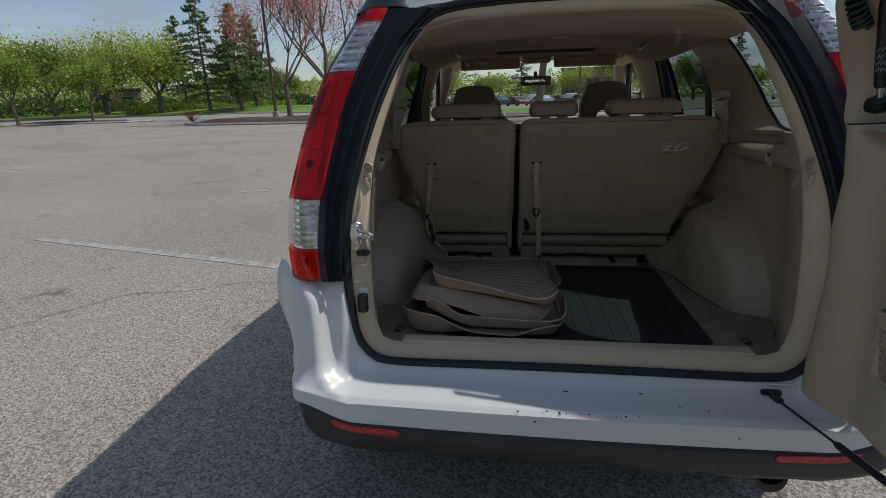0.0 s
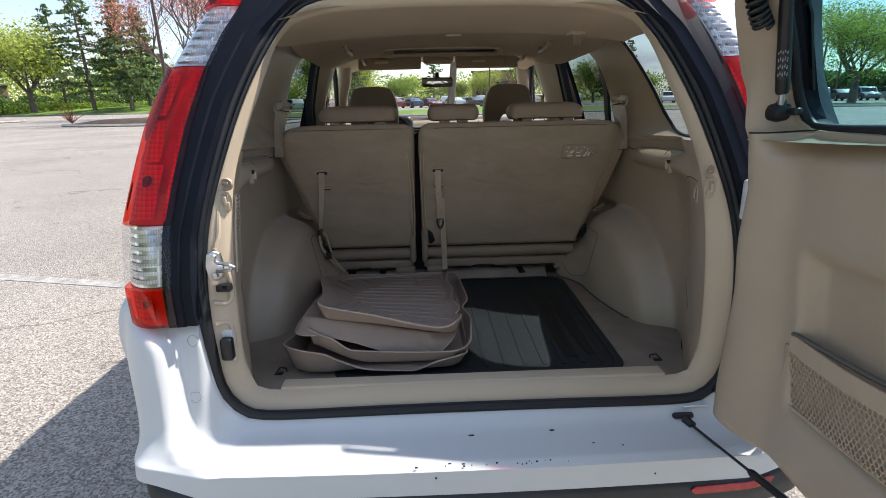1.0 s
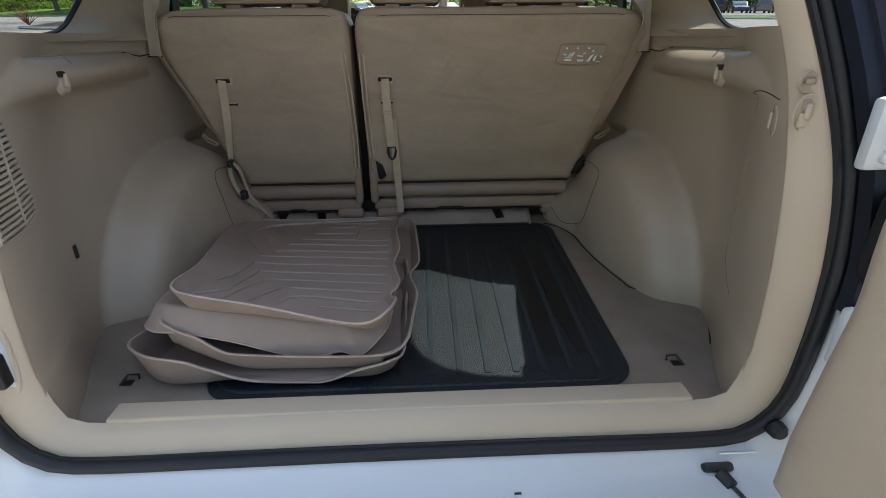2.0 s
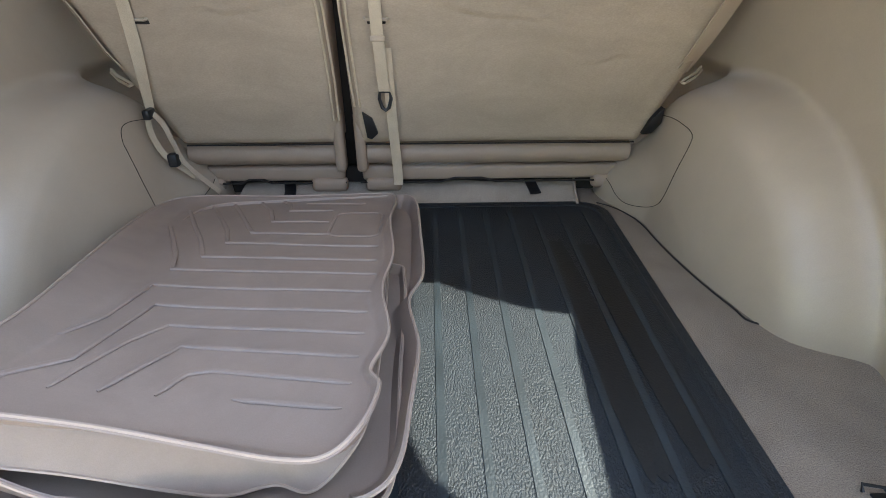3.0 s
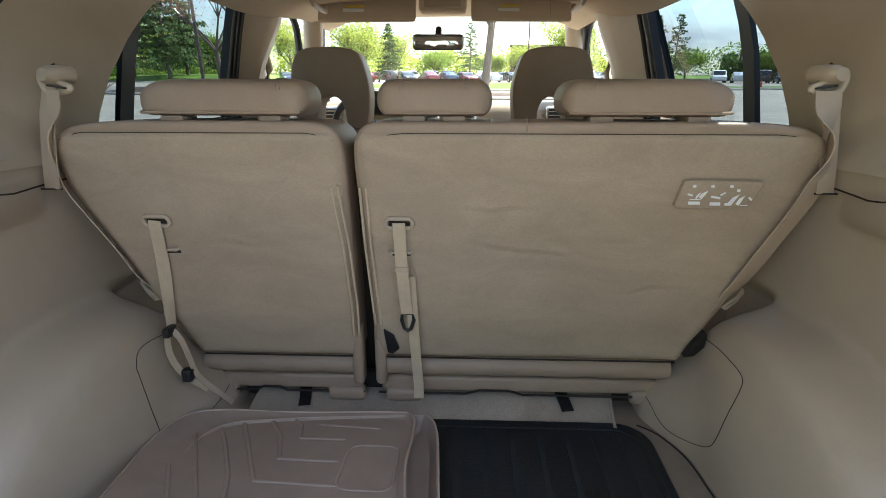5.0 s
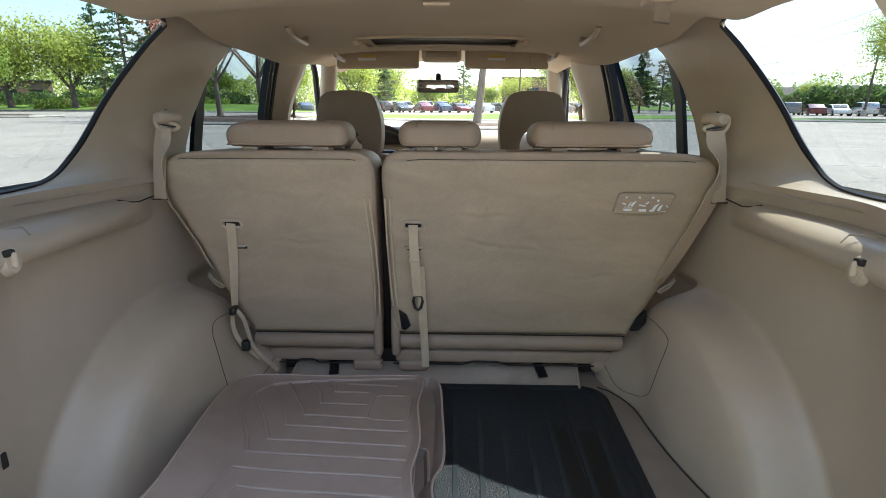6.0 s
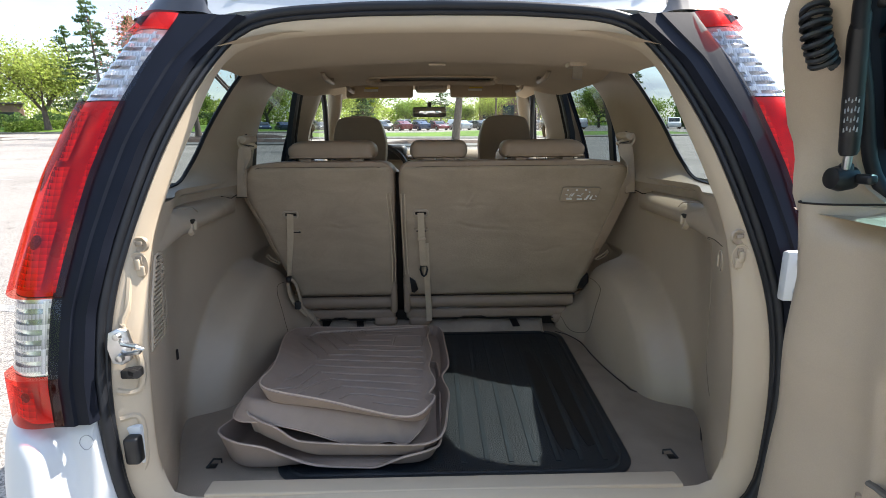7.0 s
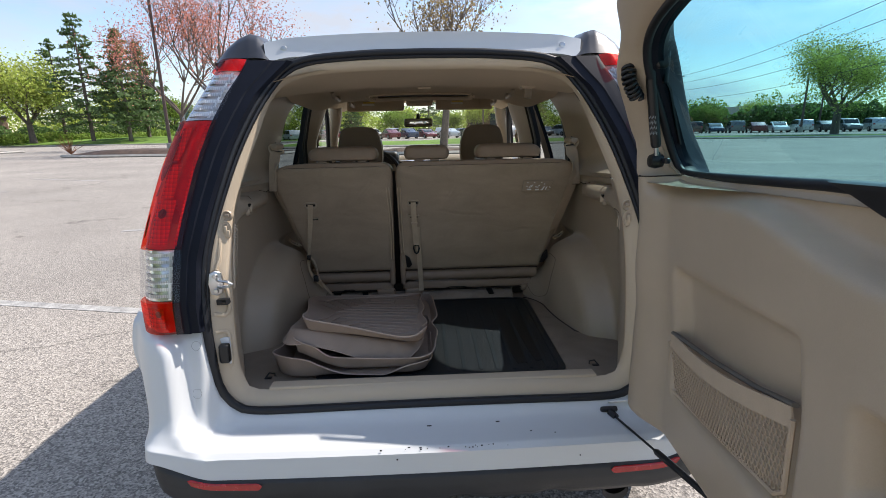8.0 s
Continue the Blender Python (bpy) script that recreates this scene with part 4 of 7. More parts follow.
bm = rbox((-(wall_x(0.352, 0.886) - 0.0005), 0.352, 0.886), (0.006, 0.010, 0.026), 0.002)
part("lining_slot", bm, DARKTRIM, suv)

# upper lining: round the quarter window
WIN = [(0.975, 1.632), (0.78, 1.634), (0.50, 1.626), (0.333, 1.266), (0.592, 1.266), (0.677, 1.292), (0.732, 1.353), (0.782, 1.439), (0.890, 1.560), (0.95, 1.612)]
PILLAR_EDGE = [(0.955, 1.26), (0.966, 1.33), (0.996, 1.375), (1.020, 1.41), (1.055, 1.443), (1.100, 1.49), (1.168, 1.543), (1.235, 1.60), (1.30, 1.665)]
OUT = [(0.70, 1.645), (0.345, 1.612), (0.29, 1.54), (0.212, 1.39), (0.158, 1.26)] + PILLAR_EDGE


def chaikin(poly, n=2):
    """Round an outline's corners."""
    for _ in range(n):
        poly = [q for a, b in zip(poly, poly[1:] + poly[:1]) for q in ((lerp(a[0], b[0], 0.25), lerp(a[1], b[1], 0.25)), (lerp(a[0], b[0], 0.75), lerp(a[1], b[1], 0.75)))]
    return poly


WIN = chaikin(WIN)


def on_outline(poly, c, ang):
    d = Vector((math.cos(ang), math.sin(ang)))
    best = 9.0
    for p, q in zip(poly, poly[1:] + poly[:1]):
        a, b = Vector(p) - Vector(c), Vector(q) - Vector(c)
        e1 = b - a
        den = d.x * e1.y - d.y * e1.x
        if abs(den) < 1e-9:
            continue
        t = (a.x * e1.y - a.y * e1.x) / den
        s = (a.x * d.y - a.y * d.x) / den
        if t > 0 and -1e-6 <= s <= 1 + 1e-6:
            best = min(best, t)
    return Vector(c) + d * best


def pane_x(z):
    """Half width at the edge of the quarter window."""
    return 0.735 - 0.28 * max(0.0, z - 1.31)


def upper_x(y, z):
    y0 = lean(z) + 0.05
    x = lerp(max(across(JAMB, z), 0.46), 0.645, ss(y, y0 - 0.02, y0 + 0.22))
    return lerp(x, min(x, 0.515), ss(z, 1.54, 1.655) * (1 - 0.75 * ss(y, 0.90, 1.12)))


CW = (0.66, 1.46)
for side in (-1, 1):
    def f(u, v):
        ang = 2 * math.pi * u
        a, b = on_outline(OUT, CW, ang), on_outline(WIN, CW, ang)
        q = a.lerp(b, min(1, v / 0.85))
        x = lerp(upper_x(a.x, a.y), pane_x(b.y), ss(min(1, v / 0.85)) ** 0.8)
        return Vector((side * (x + (0.008 if v > 0.9 else 0.0)), q.x, q.y))
    part("window_lining", surf(f, 120, 7, closed=True), TRIM, suv, "beige plastic lining round the quarter window", sharp=60)
    bm = tube([(side * (pane_x(q[1]) + 0.004), q[0], q[1]) for q in [tuple(on_outline(WIN, CW, 2 * math.pi * i / 90)) for i in range(90)]], 0.006, 6, closed=True, up=(1, 0, 0))
    part("window_rubber", bm, RUBBER, suv)
    # the pillar's edge turns outward beside the rear door
    edge = smooth_path([(y, z, 0) for y, z in PILLAR_EDGE], 30)
    part("pillar_return", surf(lambda u, v: Vector((side * lerp(upper_x(edge[round(u * 29)].x, edge[round(u * 29)].y), 0.735 - 0.3 * max(0, edge[round(u * 29)].y - 1.4), v), edge[round(u * 29)].x + 0.012 * v, edge[round(u * 29)].y)), 29, 3), TRIM, suv, sharp=60)

# boot floor
bm = rbox((0, 0.60, 0.665), (1.335, 1.06, 0.07), 0.004)
part("boot_floor", bm, CARPET, suv, "grey-beige carpeted boot floor")
bm = rbox((0, 2.1, 0.44), (1.5, 2.0, 0.04), 0.01)
part("cabin_floor", bm, CARPET, suv)
# raised edge seam of the floor carpet beside the wheel housing
foot = [(0.43, 0.925, 0), (0.455, 0.905, 0)] + [(wall_x(y, 0.702) - 0.006, y, 0) for y in (0.88, 0.84, 0.80, 0.74, 0.68, 0.62, 0.56, 0.51, 0.475)]
bm = tube([(q.x, q.y, 0.7005) for q in smooth_path(foot + [(0.60, 0.452, 0), (0.64, 0.44, 0), (0.655, 0.40, 0), (0.645, 0.33, 0), (0.60, 0.24, 0)], 80)], 0.0019, 6)
part("carpet_edge", bm, DARKTRIM, suv)


# ---- roof lining ----
def ceil_z(y, s):
    z = 1.606 + 0.055 * ss(y, 0.66, 0.95) + 0.012 * max(0, y - 0.9) + 0.065 * ss(y, 1.5, 2.3)
    return z - 0.03 * s * s - 0.03 * ss(abs(s), 0.8, 1.0) * lerp(0.1, 1.0, ss(y, 0.85, 1.1))


def ceiling_sheet(u, v):
    s, y = lerp(-1, 1, u), lerp(0.322, 2.56, v)
    # the back corners bow down to the opening's trim
    near = 1 - ss(y, 0.32, 0.62)
    z = ceil_z(y, s) + near * (0.010 - 0.037 * ss(abs(s), 0.55, 0.92))
    return Vector((s * lerp(0.54, 0.60, ss(y, 0.4, 1.2)), y - 0.075 * ss(abs(s), 0.42, 0.85) * near, z))


bm = surf(ceiling_sheet, 40, 80)
hole = [q for q in bm.faces if abs(q.calc_center_median().x) < 0.25 and 1.37 < q.calc_center_median().y < 1.54]
bmesh.ops.delete(bm, geom=hole, context="FACES")
part("roof_lining", bm, HEADLINER, suv, "beige fabric roof lining")
ring = loop_path([(x - 0.013, y, ceil_z(y, x / 0.6) - 0.003) for x, y in ((-0.24, 1.362), (0, 1.358), (0.24, 1.362), (0.262, 1.385), (0.268, 1.45), (0.258, 1.525), (0.235, 1.545), (0, 1.552), (-0.235, 1.545), (-0.258, 1.525), (-0.268, 1.45), (-0.262, 1.385))], 90)
frame_ = part("sunroof_frame", tube(ring, 0.005, 8, closed=True), HEADLINER, suv, "pale rounded frame round the dark sunroof opening")
part("sunroof_glass", rbox((-0.013, 1.455, ceil_z(1.45, 0) + 0.0065), (0.54, 0.20, 0.006), 0.002), BLACK, frame_, "black sunroof panel")
part("sunroof_lip", tube([(x - 0.013, y, ceil_z(y, x / 0.6) - 0.006) for x, y in ((-0.275, 1.42), (-0.272, 1.51), (-0.245, 1.552), (-0.12, 1.562), (0.12, 1.562), (0.245, 1.552), (0.272, 1.51), (0.275, 1.42))], 0.012, 10), HEADLINER, frame_)
for side in (-1, 1):
    for y in (1.22, 1.75):
        s = side * 0.70
        x, z = s * 0.60, ceil_z(y, s) - 0.012
        bm = tube([(x, y - 0.085, z + 0.010), (x - side * 0.004, y - 0.070, z - 0.008), (x - side * 0.006, y, z - 0.012), (x - side * 0.004, y + 0.070, z - 0.008), (x, y + 0.085, z + 0.010)], 0.009, 8)
        part("grab_handle", bm, TRIM, suv)
    # sun visor
    vx = side * 0.273 - 0.018
    bm = rbox((0, 0, 0), (0.352, 0.022, 0.078), 0.0105, 4)
    bmesh.ops.transform(bm, verts=bm.verts, matrix=Matrix.Translation((vx, 1.91, 1.668)) @ Euler((radians(-14), 0, radians(side * 2))).to_matrix().to_4x4())
    visor = part("sun_visor", bm, HEADLINER, suv, "beige folded sun visor")
    part("visor_label", rbox((vx - 0.045, 1.897, 1.668), (0.075, 0.004, 0.012), 0.002), INK, visor)
    part("warning_label", rbox((vx - 0.040, 1.8955, 1.680), (0.070, 0.004, 0.008), 0.001), YELLOW, visor)
    part("visor_shadow_gap", tube([(vx - 0.165, 1.912, 1.705), (vx, 1.908, 1.712), (vx + 0.165, 1.912, 1.705)], 0.003, 6), DARKTRIM, visor)
    part("visor_fold", tube([(vx + 0.10, 1.905, 1.700), (vx + 0.10, 1.896, 1.635)], 0.0012, 5), TRIM, visor)
bm = rbox((-0.020, 1.90, 1.684), (0.165, 0.09, 0.052), 0.014, 3)
console = part("map_light", bm, HEADLINER, suv, "beige overhead console with map lights")
part("console_lid", rbox((-0.020, 1.853, 1.683), (0.125, 0.006, 0.026), 0.003), TRIM, console)
tip = Euler((radians(3.5), 0, 0)).to_matrix().to_4x4()
mir = part("rear_view_mirror", rbox((-0.030, 1.74, 1.546), (0.168, 0.026, 0.049), 0.012, 4, m=tip), BLACK, suv)
part("mirror_glass", rbox((-0.030, 1.7255, 1.546), (0.160, 0.002, 0.042), 0.001, m=tip), MIRROR, mir)
part("mirror_arm", tube([(-0.030, 1.75, 1.56), (-0.030, 1.785, 1.592)], 0.011, 8), BLACK, mir)
# centre belt socket under the roof
bm = rbox((0.376, 0.625, 1.597), (0.05, 0.05, 0.03), 0.008)
sock = part("ceiling_belt_guide", bm, TRIM, suv, "beige ceiling guide for the centre belt")
bm = ribbon([(0.376, 0.61, 1.59), (0.374, 0.60, 1.565), (0.370, 0.59, 1.548)], (1, 0, 0), 0.026, 0.003)
part("belt_tongue", bm, STEEL, sock)
bm = rbox((0.0, 0.72, 1.606), (0.05, 0.02, 0.006), 0.002)
part("boot_light", bm, HEADLINER, suv)
# inner posts
for side in (-1, 1):
    # the two halves of the cabin differ slightly in where the door frames stand
    low, high = ((1.690, 1.748, 1.86), (1.72, 1.88, 1.96)) if side < 0 else ((1.720, 1.92, 1.99), (1.815, 2.04, 2.10))
    def f(u, v):
        q = 3 * u
        x = [0.715, 0.645, 0.650, 0.730]
        i = min(2, int(q))
        y = [low[0], low[1], low[1] + 0.05, low[2]], [high[0], high[1], high[1] + 0.04, high[2]]
        g = ss(v, 0.35, 1.0)
        return Vector((side * (lerp(x[i], x[i + 1], q - i) - 0.068 * g - 0.015 * (1 + side)), lerp(lerp(y[0][i], y[0][i + 1], q - i), lerp(y[1][i], y[1][i + 1], q - i), g), lerp(1.20, 1.735, v)))
    part("inner_post", surf(f, 12, 14), TRIM, suv, sharp=50)
    ft = 2.36 if side < 0 else 2.70
    bm = tube([(side * 0.72, ft + 0.30, 1.30), (side * 0.66, ft + 0.08, 1.52), (side * 0.618, ft, 1.62), (side * 0.585, ft - 0.08, 1.775)], 0.043, 12)
    part("inner_front_post", bm, TRIM, suv)
    # black divider bar in the rear door's window
    y0 = 1.118 if side < 0 else 1.180
    part("window_divider", ribbon([(side * 0.703, y0 - 0.02, 1.24), (side * 0.700, y0, 1.32), (side * 0.700, y0 + 0.048, 1.46), (side * 0.686, y0 + 0.068, 1.54), (side * 0.655, y0 + 0.10, 1.66)], (0, 1, 0), 0.044, 0.012), RUBBER, suv)
    y0, y1, xr = (1.652, 1.662, 0.0) if side < 0 else (1.672, 1.73, 0.036)
    part("rear_door_rubber", ribbon([(side * (0.702 - xr), y0, 1.24), (side * (0.700 - xr), y0, 1.43), (side * (0.672 - xr), lerp(y0, y1, 0.5), 1.57), (side * (0.636 - xr), y1, 1.715)], (0, 1, 0), 0.070, 0.024), RUBBER, suv)
    part("rubber_lip", ribbon([(side * (0.680 - xr), y0 + 0.005, 1.24), (side * (0.678 - xr), y0 + 0.005, 1.43), (side * (0.650 - xr), lerp(y0, y1, 0.5) + 0.005, 1.57), (side * (0.614 - xr), y1 + 0.005, 1.715)], (0, 1, 0), 0.018, 0.008), DARKTRIM, suv)
    k = ft - 2.36
    front = [(0.600, 1.95, 1.702), (0.640, 2.06, 1.715), (0.658, 2.20, 1.700), (0.662, 2.265, 1.66), (0.664, 2.29, 1.58), (0.69, 2.42, 1.40), (0.70, 2.50, 1.30)]
    part("front_door_rubber", tube(smooth_path([(side * x, y + k * (0.75 if i < 2 else 1.0), z + 0.06 * k) for i, (x, y, z) in enumerate(front)], 30), 0.015, 8), RUBBER, suv)
    # belt and its guide on the door post
    x0, y0 = (0.655, 1.86) if side < 0 else (0.628, 2.06)
    guide = part("front_belt_guide", tube([(side * x0, y0, 1.53), (side * (x0 - 0.008), y0 + 0.01, 1.47), (side * x0, y0, 1.43)], 0.014, 8), PILLAR, suv)
    part("front_belt", ribbon([(side * (x0 - 0.004), y0 + 0.01, 1.52), (side * (x0 + 0.004), y0 + 0.01, 1.38), (side * (x0 + 0.01), y0, 1.15)], (0.3 * side, 1, 0), 0.045, 0.002), DARKTRIM, guide)
    bm = rbox((side * 0.735, 1.55, 0.95), (0.07, 0.95, 0.66), 0.02)
    part("rear_door_card", bm, TRIM, suv)
    bm = rbox((side * 0.735, 2.55, 0.98), (0.07, 0.95, 0.66), 0.02)
    part("front_door_card", bm, TRIM, suv)
# dashboard and steering wheel
bm = rbox((0, 2.86, 1.18), (1.42, 0.50, 0.36), 0.07, 3)
dash = part("dashboard", bm, DASH, suv, "taupe dashboard with round-cornered air vents")
for x, z in ((-0.635, 1.285), (-0.13, 1.27), (0.06, 1.27), (0.545, 1.285)):
    vent = part("air_vent", rbox((x, 2.606, z), (0.135, 0.03, 0.105), 0.014, 3), REFLECT_CLEAR, dash, "silver-framed air vent")
    part("vent_opening", rbox((x, 2.592, z), (0.108, 0.006, 0.080), 0.008), BLACK, vent)
    for k in range(4):
        part("vent_slat", rbox((x, 2.587, z - 0.027 + 0.018 * k), (0.104, 0.008, 0.004), 0.001), TRIM, vent)
part("instrument_hood", rbox((-0.36, 2.62, 1.345), (0.34, 0.16, 0.10), 0.04, 3), BLACK, dash)
bm = tube([(-0.36 + 0.185 * math.cos(a), 2.36 - 0.07 * math.sin(a), 1.22 + 0.172 * math.sin(a)) for a in [2 * math.pi * i / 40 for i in range(40)]], 0.016, 8, closed=True, up=(0, 1, 0.4))
wheel = part("steering_wheel", bm, BLACK, suv, "black steering wheel")
bm = rbox((-0.36, 2.37, 1.21), (0.17, 0.05, 0.13), 0.02)
part("wheel_hub", bm, BLACK, wheel)
bm = tube([(-0.36, 2.37, 1.21), (-0.36, 2.75, 1.08)], 0.03, 8)
part("steering_column", bm, BLACK, wheel)


# ---- fittings on the striker side of the opening ----
bm = prism([(0.0, 0.034), (0.012, 0.028), (0.016, 0.0), (0.012, -0.028), (0.0, -0.034), (-0.012, -0.028), (-0.016, 0.0), (-0.012, 0.028)], lambda p, d: Vector((-0.568 + p[0], 0.050 + d + 0.5 * p[0], 1.036 + p[1])), -0.005, 0.004, 0.002)
striker = part("striker", bm, STEEL, suv, "zinc-plated door striker loop")
bm = tube([(-0.566, 0.05, 1.046), (-0.555, 0.036, 1.046), (-0.530, 0.034, 1.042), (-0.524, 0.036, 1.036), (-0.530, 0.038, 1.030), (-0.555, 0.040, 1.026), (-0.566, 0.05, 1.026)], 0.0045, 8)
part("striker_loop", bm, STEEL, striker)
for dz in (-0.02, 0.02):
    part("bolt", lathe([(0.0005, -0.011), (0.006, -0.010), (0.007, -0.002)], (-0.568, 0.049, 1.036 + dz), "Y", 10), STEEL, striker)
bm = rbox((-0.556, 0.052, 0.985), (0.030, 0.022, 0.016), 0.003)
peg = part("lamp_switch", bm, BLACK, suv, "black plunger switch in the jamb")
bm = tube([(-0.552, 0.045, 0.988), (-0.535, 0.032, 0.990)], 0.007, 8)
part("plunger", bm, BLACK, peg)
bm = rbox((-0.560, 0.040, 0.852), (0.030, 0.012, 0.075), 0.004)
plate = part("bump_stop", bm, WHITE, suv, "black rubber bump stop on a white body plate")
bm = rbox((-0.556, 0.026, 0.850), (0.026, 0.022, 0.052), 0.006, 3)
part("stop_block", bm, BLACK, plate)
# shallow moulded ribs of the jamb trim
bm = bmesh.new()
for ln in ([(0.575, 1.185), (0.567, 1.16), (0.566, 1.10), (0.573, 1.07), (0.568, 1.05)], [(0.580, 0.955), (0.560, 0.948), (0.548, 0.955), (0.546, 0.99), (0.552, 1.02)], [(0.578, 0.905), (0.557, 0.905), (0.549, 0.885), (0.548, 0.82), (0.556, 0.795), (0.570, 0.79)]):
    tube([(-q.x, lean(q.y) + 0.0165 + 0.55 * (0.585 - q.x), q.y) for q in smooth_path([(a, b, 0) for a, b in ln], 20)], 0.006, 8, bm=bm)
part("jamb_rib", bm, PILLAR, suv)
# hinges on the other side
for z in (1.152, 0.895):
    yb = lean(z)
    bm = rbox((0.612, yb - 0.036, z), (0.066, 0.018, 0.088), 0.006)
    rbox((0.640, yb - 0.075, z), (0.024, 0.075, 0.078), 0.006, bm=bm)
    hinge = part("hinge", bm, WHITE, suv, "white painted tailgate hinge")
    for dz in (-0.026, 0.026):
        part("hinge_bolt", lathe([(0.0005, -0.008), (0.008, -0.007), (0.009, 0.0)], (0.602, yb - 0.044, z + dz), "Y", 8), WHITE, hinge)
part("hinge_boot", rbox((0.628, -0.012, 1.03), (0.07, 0.04, 0.12), 0.015, 3), RUBBER, suv)
part("cable_boot", tube([(0.622, 0.0, 0.985), (0.628, -0.03, 0.975), (0.64, -0.07, 0.985)], 0.018, 12), RUBBER, suv, "ribbed black cable boot")
bm = lathe([(0.0005, -0.010), (0.009, -0.009), (0.013, -0.004), (0.014, 0.006)], (0.552, -0.016, 0.726), "Y", 16)
part("rubber_stud", bm, RUBBER, suv, "round black rubber stop at the corner of the opening")
# ---- tailgate, swung out ----
ALPHA = radians(6.2)
DO = Vector((0.515, -0.155, 0))
DU = Vector((-math.sin(ALPHA), -math.cos(ALPHA), 0))
DV = Vector((-math.cos(ALPHA), math.sin(ALPHA), 0))
UC = 0.45


def gate(u, z, v):
    """A point of the open tailgate: u out from its hinge edge, v towards its inner side."""
    return DO + DU * u + DV * v + Vector((0, 0, z))


GATE = [(0, 1.655), (0.2, 1.652), (0.35, 1.628), (0.42, 1.54), (0.49, 1.44), (0.555, 1.335), (0.590, 1.22), (0.61, 1.08), (0.612, 0.92), (0.60, 0.80), (0.57, 0.735), (0.47, 0.708), (0.2, 0.706), (0, 0.706)]
HINGE_EDGE = [(0.70, -0.056), (0.80, -0.056), (0.92, -0.045), (1.02, -0.034), (1.20, -0.020), (1.29, -0.034), (1.40, -0.046), (1.44, -0.022), (1.50, 0.0), (1.62, 0.045)]


def hinge_half(z):
    """Half width on the hinge side, where the lining stops short and stands up in a thick rim."""
    return UC - table(HINGE_EDGE, z) + 0.012


GLASSHOLE = [(0, 1.588), (0.10, 1.586), (0.20, 1.580), (0.29, 1.566), (0.35, 1.543), (0.385, 1.512), (0.405, 1.475), (0.42, 1.430), (0.437, 1.384), (0.446, 1.348), (0.440, 1.318), (0.41, 1.304), (0.26, 1.302), (0.05, 1.304), (0, 1.305)]


go, gh = contour(GATE, 60), contour(GLASSHOLE, 60)
go = [(min(x, hinge_half(z)), z) for x, z in go]


def by_angle(poly, n=140, c=(0, 1.30)):
    return [on_outline(poly, c, 2 * math.pi * i / n) for i in range(n)]


WAIST = 1.285
# upper frame: from the outline to the glass
NG = 140
oa = by_angle(go, NG, (0, 1.42))
ga = by_angle(gh, NG, (0, 1.42))
rows_up = [(-0.02, -0.085, 0), (0.0, -0.05, 0), (0.0, -0.012, 0), (0.06, 0.0, 0), (0.25, 0.003, 0), (0.5, 0.004, 0), (0.75, 0.003, 0), (0.92, 0.0, 0), (1.0, -0.02, 0)]


def upper_gate(u, v):
    i = int(round(u * NG)) % NG
    k, off, _ = rows_up[int(round(v * (len(rows_up) - 1)))]
    q = oa[i].lerp(ga[i], k)
    z = max(q.y, WAIST) if oa[i].y < WAIST else q.y
    off += (0.036 + 0.028 * (1 - ss(z, 1.29, 1.38))) * (1 - ss(k, 0.1, 0.8)) * ss(oa[i].x, 0.25, 0.36) * (1 - ss(z, 1.50, 1.60))
    return gate(UC - q.x, z, lean(z) - 0.138 + off)


tail = part("tailgate", surf(upper_gate, NG, len(rows_up) - 1, closed=True), TRIM, suv, "open side-hinged tailgate lined with beige plastic", sharp=50)


# lower trim panel with rounded rim, a net pocket recess and a pull cup
def in_pocket(u, z, g=0.0):
    a = ss(u, 0.100 - g, 0.128 - g) * (1 - ss(u, 0.475 + g, 0.505 + g))
    return a * ss(z, 0.83 - g, 0.86 - g) * (1 - ss(z, 1.095 + g, 1.125 + g))


def lower_gate(u, v):
    z = lerp(0.706, WAIST + 0.012, v)
    half = across(GATE, max(z, 0.74), 0.74)
    if z < 0.78:
        half -= 0.11 * (1 - math.sqrt(max(0.0, 1 - ((0.78 - z) / 0.076) ** 2)))
    s = lerp(-1, 1, u)
    if s < 0:
        half = min(half, hinge_half(z))
    uu = UC + s * half
    rim = min((1 - abs(s)) * half, (z - 0.704), 0.2)
    v0 = -0.030 * (1 - min(1, rim / 0.030)) ** 2
    # the panel bellies out below a soft ledge under the glass
    v0 += 0.040 * (1 - ss(uu, -0.03, 0.085))
    ledge = 1.272 - 0.055 * ss(uu, 0.30, 0.62)
    v0 += 0.012 * ss(z, 0.98, 1.12)
    v0 -= 0.040 * ss(z, ledge - 0.020, ledge + 0.022) * ss(uu, -0.015, 0.05)
    v0 -= 0.030 * in_pocket(uu, z)
    cup = ss(uu, 0.585, 0.61) * (1 - ss(uu, 0.79, 0.815)) * ss(z, 0.955, 0.98) * (1 - ss(z, 1.055, 1.08))
    v0 -= 0.045 * cup
    return gate(uu, z, v0)


part("tailgate_panel", surf(lower_gate, 130, 70), TRIM, tail, "beige moulded door panel", sharp=60)


def outer_skin(u, v):
    z = lerp(0.706, WAIST + 0.01, v)
    half = across(GATE, max(z, 0.74), 0.74)
    s = lerp(-1, 1, u)
    if s < 0:
        half = min(half, hinge_half(z))
    return gate(UC + s * half, z, -0.102 - 0.02 * (1 - s * s))


part("outer_skin", surf(outer_skin, 30, 24), WHITE, tail, "white painted outer skin")
rows_out = [(-0.02, -0.085), (0.0, -0.10), (0.4, -0.085), (0.85, -0.052), (1.0, -0.045), (1.0, -0.02)]


